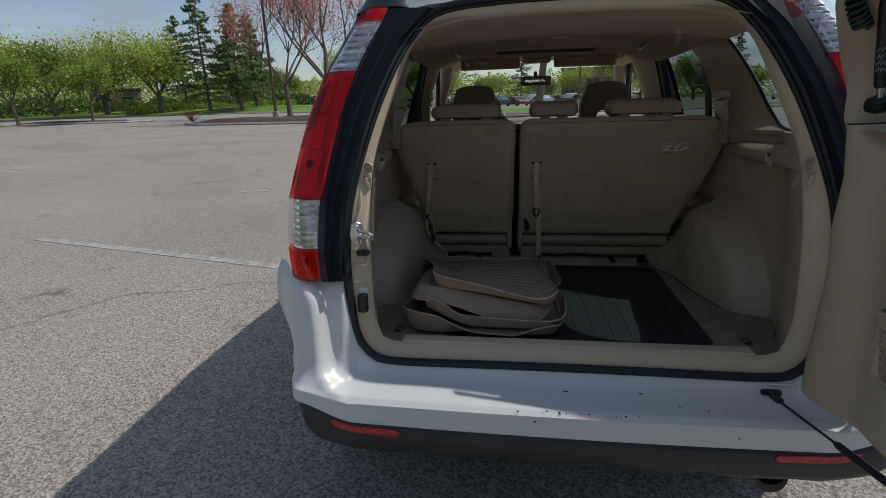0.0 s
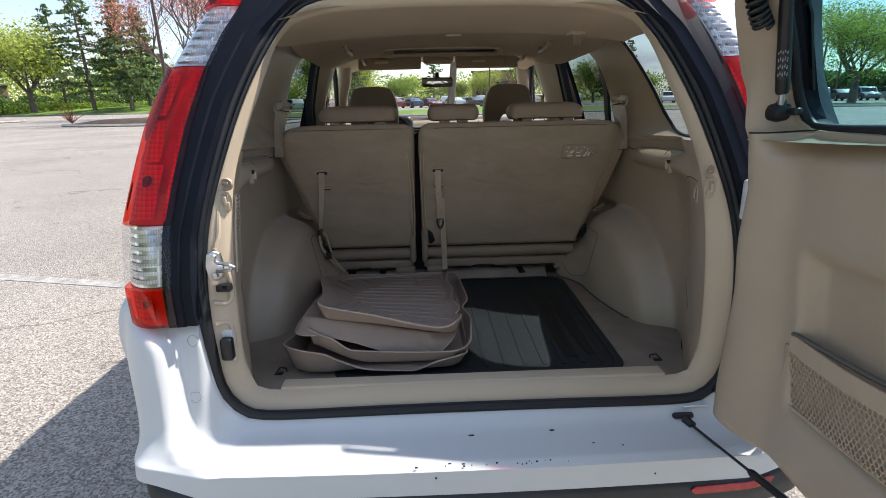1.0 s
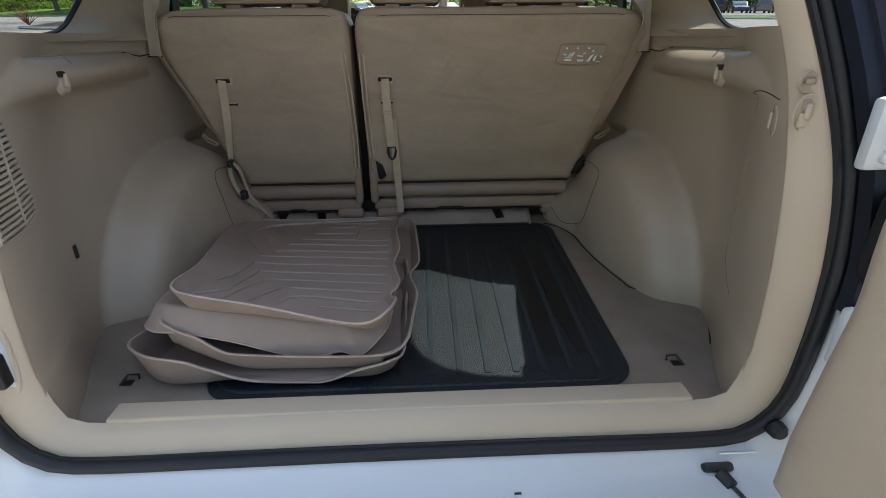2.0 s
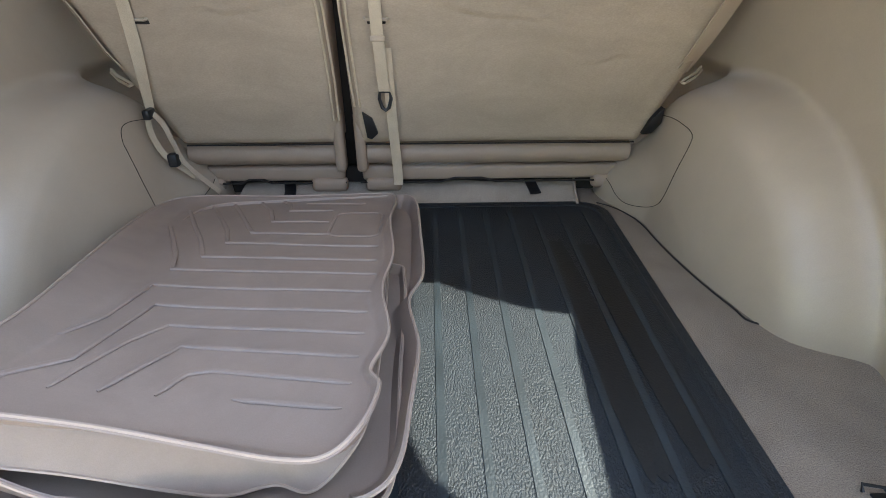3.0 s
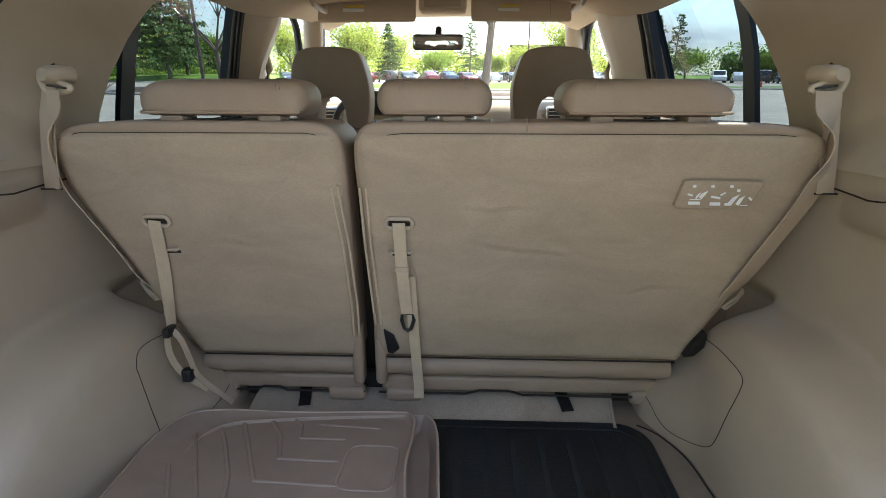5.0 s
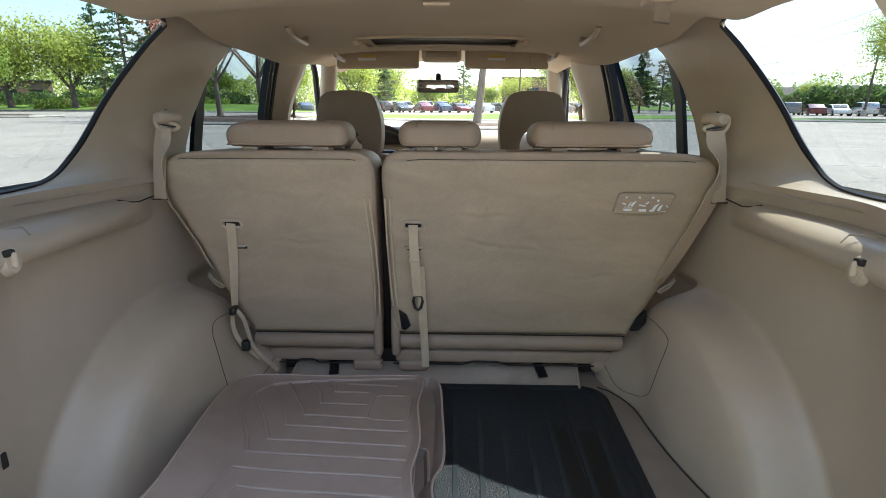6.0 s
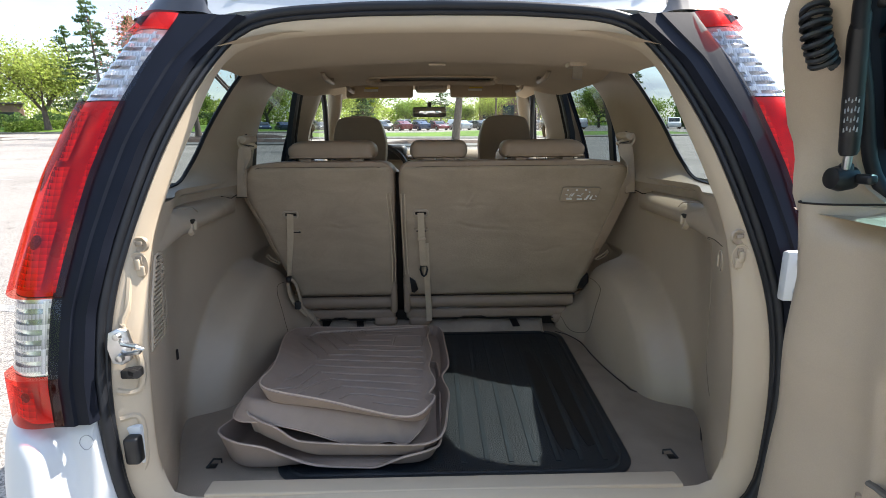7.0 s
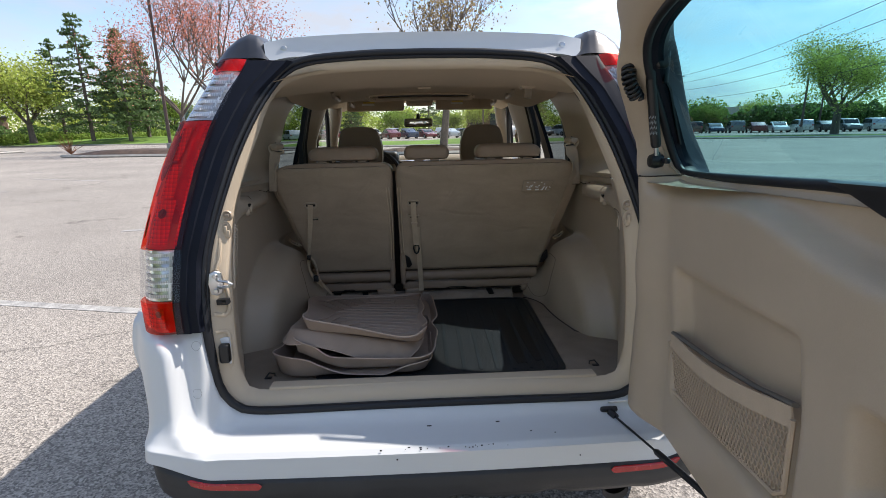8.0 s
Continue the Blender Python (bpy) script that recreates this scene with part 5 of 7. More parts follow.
def upper_skin(u, v):
    i = int(round(u * NG)) % NG
    k, off = rows_out[int(round(v * (len(rows_out) - 1)))]
    q = oa[i].lerp(ga[i], k)
    z = max(q.y, WAIST) if oa[i].y < WAIST else q.y
    return gate(UC - q.x, z, lean(z) - 0.138 + off)


part("window_frame", surf(upper_skin, NG, len(rows_out) - 1, closed=True), BLACKPANEL, tail, sharp=50)
bm = prism([(0.50, 1.314), (0.545, 1.300), (0.59, 1.282), (0.66, 1.258), (0.84, 1.258), (0.92, 1.314)], lambda p, d: gate(p[0], p[1], d), -0.03, 0.012, 0.006)
part("wiper_motor_cover", bm, BLACK, tail, "black wiper motor cover under the glass")
for sgn in (-1, 1):
    def f(u, v):
        z = lerp(0.74, 1.62, v)
        half = min(across(GATE, z, 0.74), hinge_half(z) if sgn < 0 else 1.0)
        return gate(UC + sgn * half, z, (lean(z) - 0.138 if z > 1.29 else -0.002) - lerp(0.022, 0.10, u))
    part("gate_edge", surf(f, 3, 30), WHITE, tail)
# glass and its rubber
gl = bmesh.new()
vs = [gl.verts.new(gate(UC - x, z, lean(z) - 0.173)) for x, z in contour([(x * 1.03, 1.43 + (z - 1.43) * 1.03) for x, z in GLASSHOLE], 40)]
gl.faces.new(vs)
part("tailgate_glass", gl, TEAL, tail, "teal-tinted tailgate window")
bm = tube([gate(UC - x, z, lean(z) - 0.152) for x, z in gh], 0.008, 10, closed=True, up=(1, 0, 0))
part("glass_rubber", bm, RUBBER, tail, "black rubber round the glass")
# joint between upper and lower lining
bm = tube([gate(u, 1.2975 + 0.004 * ss(u, 0.0, 0.05), 0.0125 + 0.040 * (1 - ss(u, -0.03, 0.085)) - 0.040 * ss(u, -0.015, 0.05) - 0.030 * max(0.0, 1 - (u + 0.046) / 0.030) ** 2) for u in [lerp(-0.044, 0.05, k / 12) for k in range(13)]], 0.0014, 5)
part("panel_joint", bm, DARKTRIM, tail)
# net pocket
bm = ribbon([gate(lerp(0.098, 0.490, i / 12), 0.957 + 0.045 * i / 12 - 0.016 * math.sin(math.pi * i / 12), 0.002 + 0.006 * math.sin(math.pi * i / 12)) for i in range(13)], (0, 0, 1), 0.030, 0.003)
net = part("net_pocket", bm, BELT, tail, "beige mesh net pocket with an elastic hem")


def net_point(a, b):
    """a along the pocket, b from the bottom to the hem."""
    u = lerp(0.090, 0.482, a)
    top = 0.943 + 0.045 * a - 0.016 * math.sin(math.pi * a)
    return gate(u, lerp(0.845 + 0.02 * a, top, b), 0.001 + 0.008 * math.sin(math.pi * a) - 0.010 * (1 - b))


bm = bmesh.new()
NA, NB = 44, 11
for i in range(NA):
    for k in range(NB):
        o = 0.5 * (k % 2)
        p = lambda a, b: net_point(min(1, max(0, a / NA)), min(1, max(0, b / NB)))
        c = (i + o, k)
        ribbon([p(c[0], c[1]), p(c[0], c[1] + 0.55)], DU, 0.0016, 0.0016, bm)
        ribbon([p(c[0], c[1] + 0.55), p(c[0] + 0.5, c[1] + 1)], DU, 0.0016, 0.0016, bm)
        ribbon([p(c[0], c[1] + 0.55), p(c[0] - 0.5, c[1] + 1)], DU, 0.0016, 0.0016, bm)
part("mesh", bm, BELT, net, "honeycomb netting")
bm = tube([gate(0.092, 0.95, 0.002), gate(0.086, 0.85, -0.004), gate(0.11, 0.842, -0.006), gate(0.46, 0.866, -0.006), gate(0.482, 0.885, -0.004), gate(0.492, 1.0, 0.002)], 0.004, 6)
part("piping", bm, BELT, net)
bm = tube([gate(0.10, 0.972, 0.0), gate(0.25, 0.975, -0.012), gate(0.38, 0.99, -0.014), gate(0.49, 1.02, 0.0)], 0.0055, 8, flat=0.7)
part("pocket_lip", bm, mat("pocket_lining", (0.14, 0.125, 0.105), 0.8), net)
# gas strut with its ball joint, rod and printed sticker
FOOT, HEAD = gate(0.027, 1.360, 0.033), gate(0.058, 1.526, 0.066)
strut = part("gas_strut", tube([FOOT, FOOT.lerp(HEAD, 0.03), HEAD], [0.0085, 0.0104, 0.0104], 16), BLACK, tail, "black gas strut with printed sticker")
part("rod", tube([gate(0.019, 1.340, 0.028), FOOT], 0.0048, 10), STEEL, strut)
part("ball_joint", lathe([(0.004, -0.016), (0.013, -0.014), (0.0165, -0.002), (0.014, 0.012), (0.004, 0.016)], gate(0.012, 1.331, 0.026), "X", 16), BLACK, strut)
part("joint_socket", rbox(gate(0.018, 1.338, 0.027), (0.013, 0.013, 0.024), 0.004, 3), BLACK, strut)
part("joint_bracket", rbox(gate(0.034, 1.331, 0.014), (0.012, 0.024, 0.012), 0.004, 3), BLACK, strut)
PRINT = mat("grey_print", (0.34, 0.34, 0.34), 0.6, vary=0.3, scale=60)
label = part("strut_sticker", tube([FOOT.lerp(HEAD, 0.14), FOOT.lerp(HEAD, 0.40)], 0.01065, 16), BLACK, strut)
for k, h, turn in ((0.17, 0.05, 0.5), (0.235, 0.05, 0.35), (0.30, 0.06, 0.42), (0.36, 0.035, 0.3)):
    c, axis = FOOT.lerp(HEAD, k), (HEAD - FOOT).normalized()
    for n in range(5):
        a = 3.4 + 0.26 * n * (1 + turn * 0.2)
        part("print_bar", rbox(c + Vector((math.cos(a), math.sin(a), 0)) * 0.0108 + axis * 0.002 * (n % 2), (0.0012, 0.0012, h * 0.11), 0), PRINT, label)
box = part("strut_mount", rbox(gate(0.060, 1.541, 0.046), (0.030, 0.034, 0.058), 0.010, 4), BLACK, strut, "black rounded strut mount")
part("mount_bolt", lathe([(0.0005, -0.004), (0.006, -0.004), (0.007, 0.002)], gate(0.058, 1.544, 0.062), "X", 12), RUBBER, box)
# coiled cable bowing out between its two leads
line = smooth_path([gate(0.025, 1.544, 0.088), gate(0.043, 1.518, 0.102), gate(0.048, 1.488, 0.100), gate(0.036, 1.460, 0.080)], 240)
coil = []
for i, q in enumerate(line):
    d = (line[min(239, i + 1)] - line[max(0, i - 1)]).normalized()
    a = d.cross(Vector((1, 0, 0))).normalized()
    b = d.cross(a)
    w = 2 * math.pi * 12 * i / 239
    coil.append(q + (a * math.cos(w) + b * math.sin(w)) * 0.0118)
lead_in = smooth_path([gate(0.050, 1.574, 0.052), gate(0.020, 1.578, 0.054), gate(-0.004, 1.568, 0.066), coil[0]], 14)
lead_out = smooth_path([coil[-1], gate(0.016, 1.463, 0.060), gate(0.000, 1.470, 0.042), gate(0.030, 1.480, 0.036)], 12)
part("coiled_cable", tube(lead_in[:-1] + coil + lead_out[1:], 0.0036, 7), BLACK, tail, "black coiled cable")
part("cable", tube([gate(0.062, 1.568, 0.052), gate(0.085, 1.590, 0.064), gate(0.105, 1.606, 0.074)], 0.0055, 8), BLACK, tail)
part("cable_plug", rbox(gate(0.120, 1.612, 0.074), (0.026, 0.030, 0.032), 0.009, 3), BLACK, tail)
bm = ribbon([gate(0.056, 1.520, 0.037), gate(0.053, 1.506, 0.034), gate(0.049, 1.486, 0.028), gate(0.045, 1.474, 0.020), gate(0.030, 1.425, 0.002), gate(0.010, 1.366, -0.022)], DU, 0.013, 0.004)
lead = part("defroster_lead", bm, BLACK, tail)
part("lead_plug", rbox(gate(0.052, 1.502, 0.033), (0.010, 0.020, 0.034), 0.004, 3), BLACK, lead)


# ---- back seats ----
def back_y(z):
    """Rear face of the back seats."""
    return 0.972 - 0.285 * (z - 0.75)


def seat_back(name, edge_l, edge_r, label):
    """edge_l and edge_r: the back's two edges as (z, x) from the bottom to the rounded top."""
    mid = (edge_l[-1][1] + edge_r[-1][1]) / 2
    s = thing(name, (mid, 1.05, 0.70), label, "seat", "back seats")
    zb = edge_l[0][0]
    xl_bot, xr_bot = edge_l[0][1], edge_r[0][1]
    lift = lambda p, d: Vector((p[0], back_y(p[1]) + d, p[1]))
    out = [(x, z) for z, x in edge_r] + [(x, z) for z, x in edge_l[::-1]]
    bm = prism(out, lift, 0.006, 0.15, 0.020, 4)
    part("backrest", bm, LEATHER, s, "taupe leather backrest")

    def cover(u, v):
        z = lerp(zb + 0.004, 1.313, v)
        a, b = table(edge_l, z) + 0.005, table(edge_r, z) - 0.005
        x = lerp(a, b, u)
        rim = min(x - a, b - x, (1.313 - z) * 1.4 + 0.004, (z - zb) * 1.2)
        d = 0.010 * (1 - min(1, rim / 0.022)) ** 2.2
        d += 0.0022 * noise.noise((x * 4.5, z * 6, 1.3)) + 0.0010 * noise.noise((x * 15, z * 11, 4.1))
        # creases where loads have leaned on the cover
        for cx, cz, slope, half, deep in ((0.16, 1.105, -0.10, 0.13, 0.0022), (0.10, 1.178, 0.02, 0.10, 0.0018), (-0.33, 1.11, 0.06, 0.08, 0.0020), (0.40, 1.02, 0.15, 0.09, 0.0018), (0.105, 1.196, 1.6, 0.018, 0.0022), (-0.26, 1.22, 1.1, 0.03, 0.0016)):
            if abs(x - cx) < half:
                off = z - cz - slope * (x - cx) - 0.010 * noise.noise((x * 22, cz * 40, 7.7))
                d += deep * (1 - ((x - cx) / half) ** 2) * (math.exp(-(off / 0.0055) ** 2) - 0.7 * math.exp(-((off - 0.011) / 0.006) ** 2))
        return lift((x, z), d - 0.001)
    part("back_cover", surf(cover, 130, 120, thick=0.004), SEATBACK, s, "felt-covered seat back with slight wrinkles")
    # seam under the leather top
    n = 30
    pts = [lift((lerp(table(edge_l, 1.302) + 0.012, table(edge_r, 1.302) - 0.012, i / n), 1.3135 - 0.012 * (1 - ss(min(i, n - i) / n, 0, 0.09))), 0.0035) for i in range(n + 1)]
    part("top_seam", tube(pts, 0.0006, 5), DARKTRIM, s)
    # roll and hinge rail under the cover
    bm = tube([(xl_bot + 0.002 + 0.004 * math.sin(i), back_y(0.81) + 0.022, 0.812) for i in (0,)] + [(lerp(xl_bot + 0.01, xr_bot - 0.012, i / 16), back_y(0.81) + 0.022 + 0.0015 * math.sin(i * 1.7), 0.812 + 0.0012 * math.sin(i * 2.3)) for i in range(1, 17)], 0.026, 16)
    part("lower_roll", bm, LEATHER, s)
    part("cover_seam", tube([(xl_bot + 0.01, back_y(0.84) + 0.002, 0.8405), (xr_bot - 0.01, back_y(0.84) + 0.002, 0.8405)], 0.0017, 6), DARKTRIM, s)
    bm = rbox(((xl_bot + xr_bot) / 2, back_y(0.76) + 0.016, 0.762), (xr_bot - xl_bot - 0.01, 0.03, 0.036), 0.008, 3)
    part("hinge_rail", bm, LEATHER, s)
    part("rail_shadow_gap", tube([(lerp(xl_bot, xr_bot, i / 20), back_y(0.75) - 0.006, 0.742 + (0.009 if 6 < i < 10 else 0)) for i in range(21)], 0.0024, 6), DARKTRIM, s)
    return s


def headrest(s, x0, x1):
    y, z0, z1 = 0.862, 1.3385, 1.398
    # the end towards the door slopes more than the other
    soft_l, soft_r = (0.075, 0.034) if x1 < -0.1 else ((0.034, 0.075) if x0 > 0.1 else (0.034, 0.034))
    mid = z0 + 0.026

    def f(u, v):
        x = lerp(x0, x1, 0.5 - 0.5 * math.cos(math.pi * v))
        el, er = min(1, (x - x0) / soft_l), min(1, (x1 - x) / soft_r)
        top = max(0, 1 - (1 - el) ** 2.6) ** 0.5 * max(0, 1 - (1 - er) ** 2.6) ** 0.5
        fl, fr = min(1, (x - x0) / 0.020), min(1, (x1 - x) / 0.020)
        low = max(0, 1 - (1 - fl) ** 2.2) ** 0.5 * max(0, 1 - (1 - fr) ** 2.2) ** 0.5
        a = 2 * math.pi * u
        c, w = math.cos(a), math.sin(a)
        k = 0.50 if w > 0 else 0.36
        dy = math.copysign(abs(c) ** k, c) * 0.062 * lerp(0.45, 1.0, top)
        dz = math.copysign(abs(w) ** k, w) * ((z1 - mid) * top if w > 0 else (mid - z0) * low)
        return Vector((x, y + 0.034 + dy + (0.10 * max(0, dz)), mid + dz))
    bm = surf(f, 48, 40, closed=True)
    h = part("headrest", bm, LEATHER, s, "low taupe leather headrest with piped lower edge")
    for xx in (x0 + 0.062, x1 - 0.062):
        bm = tube([(xx, y + 0.03, 1.29), (xx, y + 0.03, 1.345)], 0.007, 8)
        rbox((xx, y + 0.000, 1.3335), (0.038, 0.050, 0.013), 0.004, bm=bm)
        part("headrest_post", bm, LEATHER, h)
    # a stitched seam near the ends and piping along the lower edge
    for xx, turn in ((x0 + 0.040, 1), (x1 - 0.040, -1)):
        if (x1 < -0.1 and turn > 0) or (x0 > 0.1 and turn < 0):
            continue
        for dx in (0.0, turn * 0.006):
            way = []
            for i in range(12):
                c, w = math.cos(2.95 - 0.125 * i), math.sin(2.95 - 0.125 * i)
                dz = w ** 0.5 * (z1 - mid)
                way.append((0.0010 * i, 0.034 - abs(c) ** 0.5 * 0.0631 + 0.10 * dz, mid + dz + 0.0004))
            part("seam", tube([(xx + dx + turn * q[0] * 0.8, y + q[1], q[2]) for q in way], 0.0008, 5), DASH, h)
    part("piping", tube(smooth_path([(x0 + 0.010, y + 0.004, z0 + 0.012), (x0 + 0.017, y - 0.012, z0 + 0.008), (x0 + 0.030, y - 0.0240, z0 + 0.006), (x1 - 0.030, y - 0.0240, z0 + 0.006), (x1 - 0.017, y - 0.012, z0 + 0.008), (x1 - 0.010, y + 0.004, z0 + 0.012)], 40), 0.0026, 8), LEATHER, h)


def tether(s, x, free):
    """Bezel, strap, slot and hook of a child-seat tether."""
    z = 1.158
    ring = [(x + 0.023 * q[0], back_y(z + 0.009 * q[1]) - 0.004, z + 0.009 * q[1]) for q in ((-1, 0.4), (-0.8, 1), (0.8, 1), (1, 0.4), (1, -0.4), (0.8, -1), (-0.8, -1), (-1, -0.4))]
    bezel = part("strap_bezel", tube(ring, 0.0042, 8, closed=True, up=(0, 1, 0)), TRIM, s)
    part("bezel_slot", rbox((x, back_y(z) - 0.001, z), (0.038, 0.004, 0.011), 0.002), DARKTRIM, bezel)
    z2 = 1.100
    part("anchor_bar", tube([(x - 0.022, back_y(z2) - 0.000, z2 + 0.002), (x - 0.018, back_y(z2) - 0.007, z2), (x + 0.018, back_y(z2) - 0.007, z2), (x + 0.022, back_y(z2) - 0.000, z2 + 0.002)], 0.0030, 8), TRIM, s)
    part("anchor_slot", rbox((x + (0.0 if free else 0.006), back_y(z2 - 0.004) - 0.0005, z2 - 0.004), (0.034, 0.004, 0.008), 0.0015), DARKTRIM, s)
    if free:
        pts = [(x, back_y(1.16) - 0.010, 1.160), (x + 0.001, back_y(1.08) - 0.016, 1.08), (x + 0.006, back_y(0.98) - 0.013, 0.975)]
        st = part("tether_strap", ribbon(pts, (1, 0, 0), 0.022, 0.002), WEBBING, s, "pale beige tether strap hanging down")
        part("strap_end", ribbon([(x + 0.014, back_y(1.05) - 0.010, 1.05), (x + 0.018, back_y(0.9) - 0.012, 0.88), (x + 0.022, back_y(0.78) - 0.02, 0.775), (x + 0.022, back_y(0.75) - 0.03, 0.745)], (1, 0, 0), 0.021, 0.002), WEBBING, st)
        part("double_layer", ribbon([(x + 0.002, back_y(1.06) - 0.021, 1.065), (x + 0.004, back_y(1.0) - 0.019, 1.0), (x + 0.006, back_y(0.975) - 0.017, 0.968)], (1, 0, 0), 0.022, 0.003), WEBBING, st)
        part("buckle", rbox((x + 0.001, back_y(1.07) - 0.018, 1.068), (0.027, 0.006, 0.010), 0.002), BELT, st)
        q = (x + 0.006, back_y(0.95) - 0.016, 0.945)
        part("hook", tube([(q[0] + a, q[1], q[2] + b) for a, b in ((-0.010, 0.020), (-0.012, 0.006), (-0.007, -0.012), (0, -0.018), (0.007, -0.012), (0.012, 0.006), (0.010, 0.020))], 0.0038, 8, closed=True, up=(0, 1, 0)), BLACK, st, "black keyhole-shaped hook")
    else:
        pts = smooth_path([(x, back_y(1.16) - 0.010, 1.160), (x - 0.012, back_y(1.07) - 0.014, 1.07), (x - 0.026, back_y(0.97) - 0.026, 0.98), (x - 0.030, back_y(0.93) - 0.034, 0.935)], 14)
        st = part("tether_strap", ribbon(pts, [Vector((1, 0, 0)).lerp(Vector((0.3, 1, 0)), i / 13) for i in range(14)], 0.021, 0.002), WEBBING, s, "pale beige tether strap pulled aside")
        part("strap_end", ribbon([tuple(q) for q in smooth_path([(x - 0.030, 0.880, 0.935), (x - 0.006, 0.872, 0.912), (x + 0.002, 0.876, 0.87), (x + 0.012, 0.884, 0.82), (x + 0.055, 0.915, 0.742)], 14)], (0.25, 1, 0.5), 0.011, 0.002), BELT, st)
        part("strap_loop", ribbon([tuple(q) for q in smooth_path([(x - 0.032, 0.878, 0.935), (x - 0.030, 0.864, 0.895), (x - 0.016, 0.868, 0.845), (x + 0.02, 0.892, 0.79)], 12)], (0.3, 1, 0.3), 0.013, 0.002), WEBBING, st)
        part("buckle", rbox((x - 0.028, 0.874, 0.930), (0.014, 0.03, 0.02), 0.004), BLACK, st)
        part("hook", rbox((x - 0.004, 0.872, 0.835), (0.02, 0.02, 0.028), 0.005), BLACK, st)


OUTER = [(0.842, 0.510), (1.00, 0.565), (1.10, 0.598), (1.215, 0.634), (1.25, 0.635), (1.285, 0.630), (1.303, 0.620), (1.316, 0.604), (1.325, 0.578), (1.330, 0.535), (1.332, 0.480)]
narrow = seat_back("rear_seat", [(z, -x) for z, x in OUTER], [(0.842, -0.160), (1.10, -0.149), (1.24, -0.144), (1.285, -0.143), (1.306, -0.147), (1.321, -0.157), (1.330, -0.178), (1.332, -0.22)], "taupe folding rear seat back, the narrower section, upright")
headrest(narrow, -0.490, -0.203)
tether(narrow, -0.492, False)
wide = seat_back("rear_seat", [(0.842, -0.128), (1.10, -0.128), (1.27, -0.130), (1.30, -0.127), (1.322, -0.115), (1.332, -0.090)], OUTER, "taupe folding rear seat back, the wider section, upright")
headrest(wide, -0.092, 0.098)
headrest(wide, 0.209, 0.486)
tether(wide, -0.059, True)
for s, x0, x1, pts in ((narrow, -0.150, -0.166, ((-0.165, 1.226), (-0.1585, 1.11), (-0.158, 0.98), (-0.162, 0.90))), (wide, -0.118, -0.118, ((-0.117, 1.224), (-0.1185, 1.11), (-0.116, 0.98), (-0.114, 0.93)))):
    for dx in (-0.0055, 0.0055):
        bm = tube([(px + dx, back_y(pz) - 0.0015, pz) for px, pz in pts], 0.0024, 6)
        part("edge_piping", bm, WEBBING, s)
    bm = rbox((x1, back_y(0.83) + 0.010, 0.845), (0.024, 0.04, 0.14), 0.010, 3)
    part("hinge_cover", bm, LEATHER, s)
    x2 = x1 + (-0.035 if s is narrow else 0.045)
    part("hinge_foot", rbox((x2, back_y(0.745) + 0.002, 0.735), (0.085, 0.03, 0.034), 0.012, 4), LEATHER, s)
    x3 = -0.475 if s is narrow else 0.455
    part("hinge_foot", rbox((x3, back_y(0.745) + 0.002, 0.738), (0.060, 0.03, 0.036), 0.014, 4), LEATHER, s)
part("hinge_socket", prism([(-0.105, 0.92), (-0.085, 0.905), (-0.075, 0.87), (-0.09, 0.855), (-0.10, 0.86)], lambda p, d: Vector((p[0], back_y(p[1]) - 0.006 + d, p[1])), -0.004, 0.01, 0.002), BLACK, wide)
part("hinge_socket", prism([(0.545, 0.925), (0.525, 0.90), (0.515, 0.862), (0.535, 0.865), (0.55, 0.89)], lambda p, d: Vector((p[0] - 0.008, back_y(p[1]) - 0.006 + d, p[1])), -0.004, 0.02, 0.002), BLACK, wide)
for x in (0.093, 0.150):
    part("top_seam", tube([(x, back_y(1.315) + 0.003, 1.315), (x, back_y(1.326) + 0.0070, 1.326), (x, back_y(1.338) + 0.017, 1.338)], 0.001, 5), DASH, wide)
# instruction panel with three small diagrams
LX, LZ = 0.011, -0.011
pl = [(0.408, 1.240), (0.417, 1.242), (0.528, 1.240), (0.5335, 1.235), (0.5215, 1.197), (0.515, 1.193), (0.408, 1.193), (0.402, 1.198)]
bm = prism(pl, lambda p, d: Vector((p[0], back_y(p[1]) - 0.009 + d, p[1])), -0.002, 0.008, 0.001, 1)
lab = part("instruction_label", bm, SEATBACK, wide, "stitched label with three white seat diagrams")
part("stitched_border", tube([(p[0], back_y(p[1]) - 0.0107, p[1]) for p in pl], 0.0012, 5, closed=True, up=(0, 1, 0)), DASH, lab)
bm = bmesh.new()


def bar(x, z, w, h, ang=0.0):
    b = bmesh.new()
    bmesh.ops.create_cube(b, size=1)
    bmesh.ops.scale(b, verts=b.verts, vec=(w * 0.85, 0.0012, h * 0.72))
    bmesh.ops.transform(b, verts=b.verts, matrix=Matrix.Translation((x + LX, back_y(z + LZ) - 0.0117, z + LZ)) @ Euler((radians(-15.9), radians(ang), 0)).to_matrix().to_4x4())
    join(bm, b)


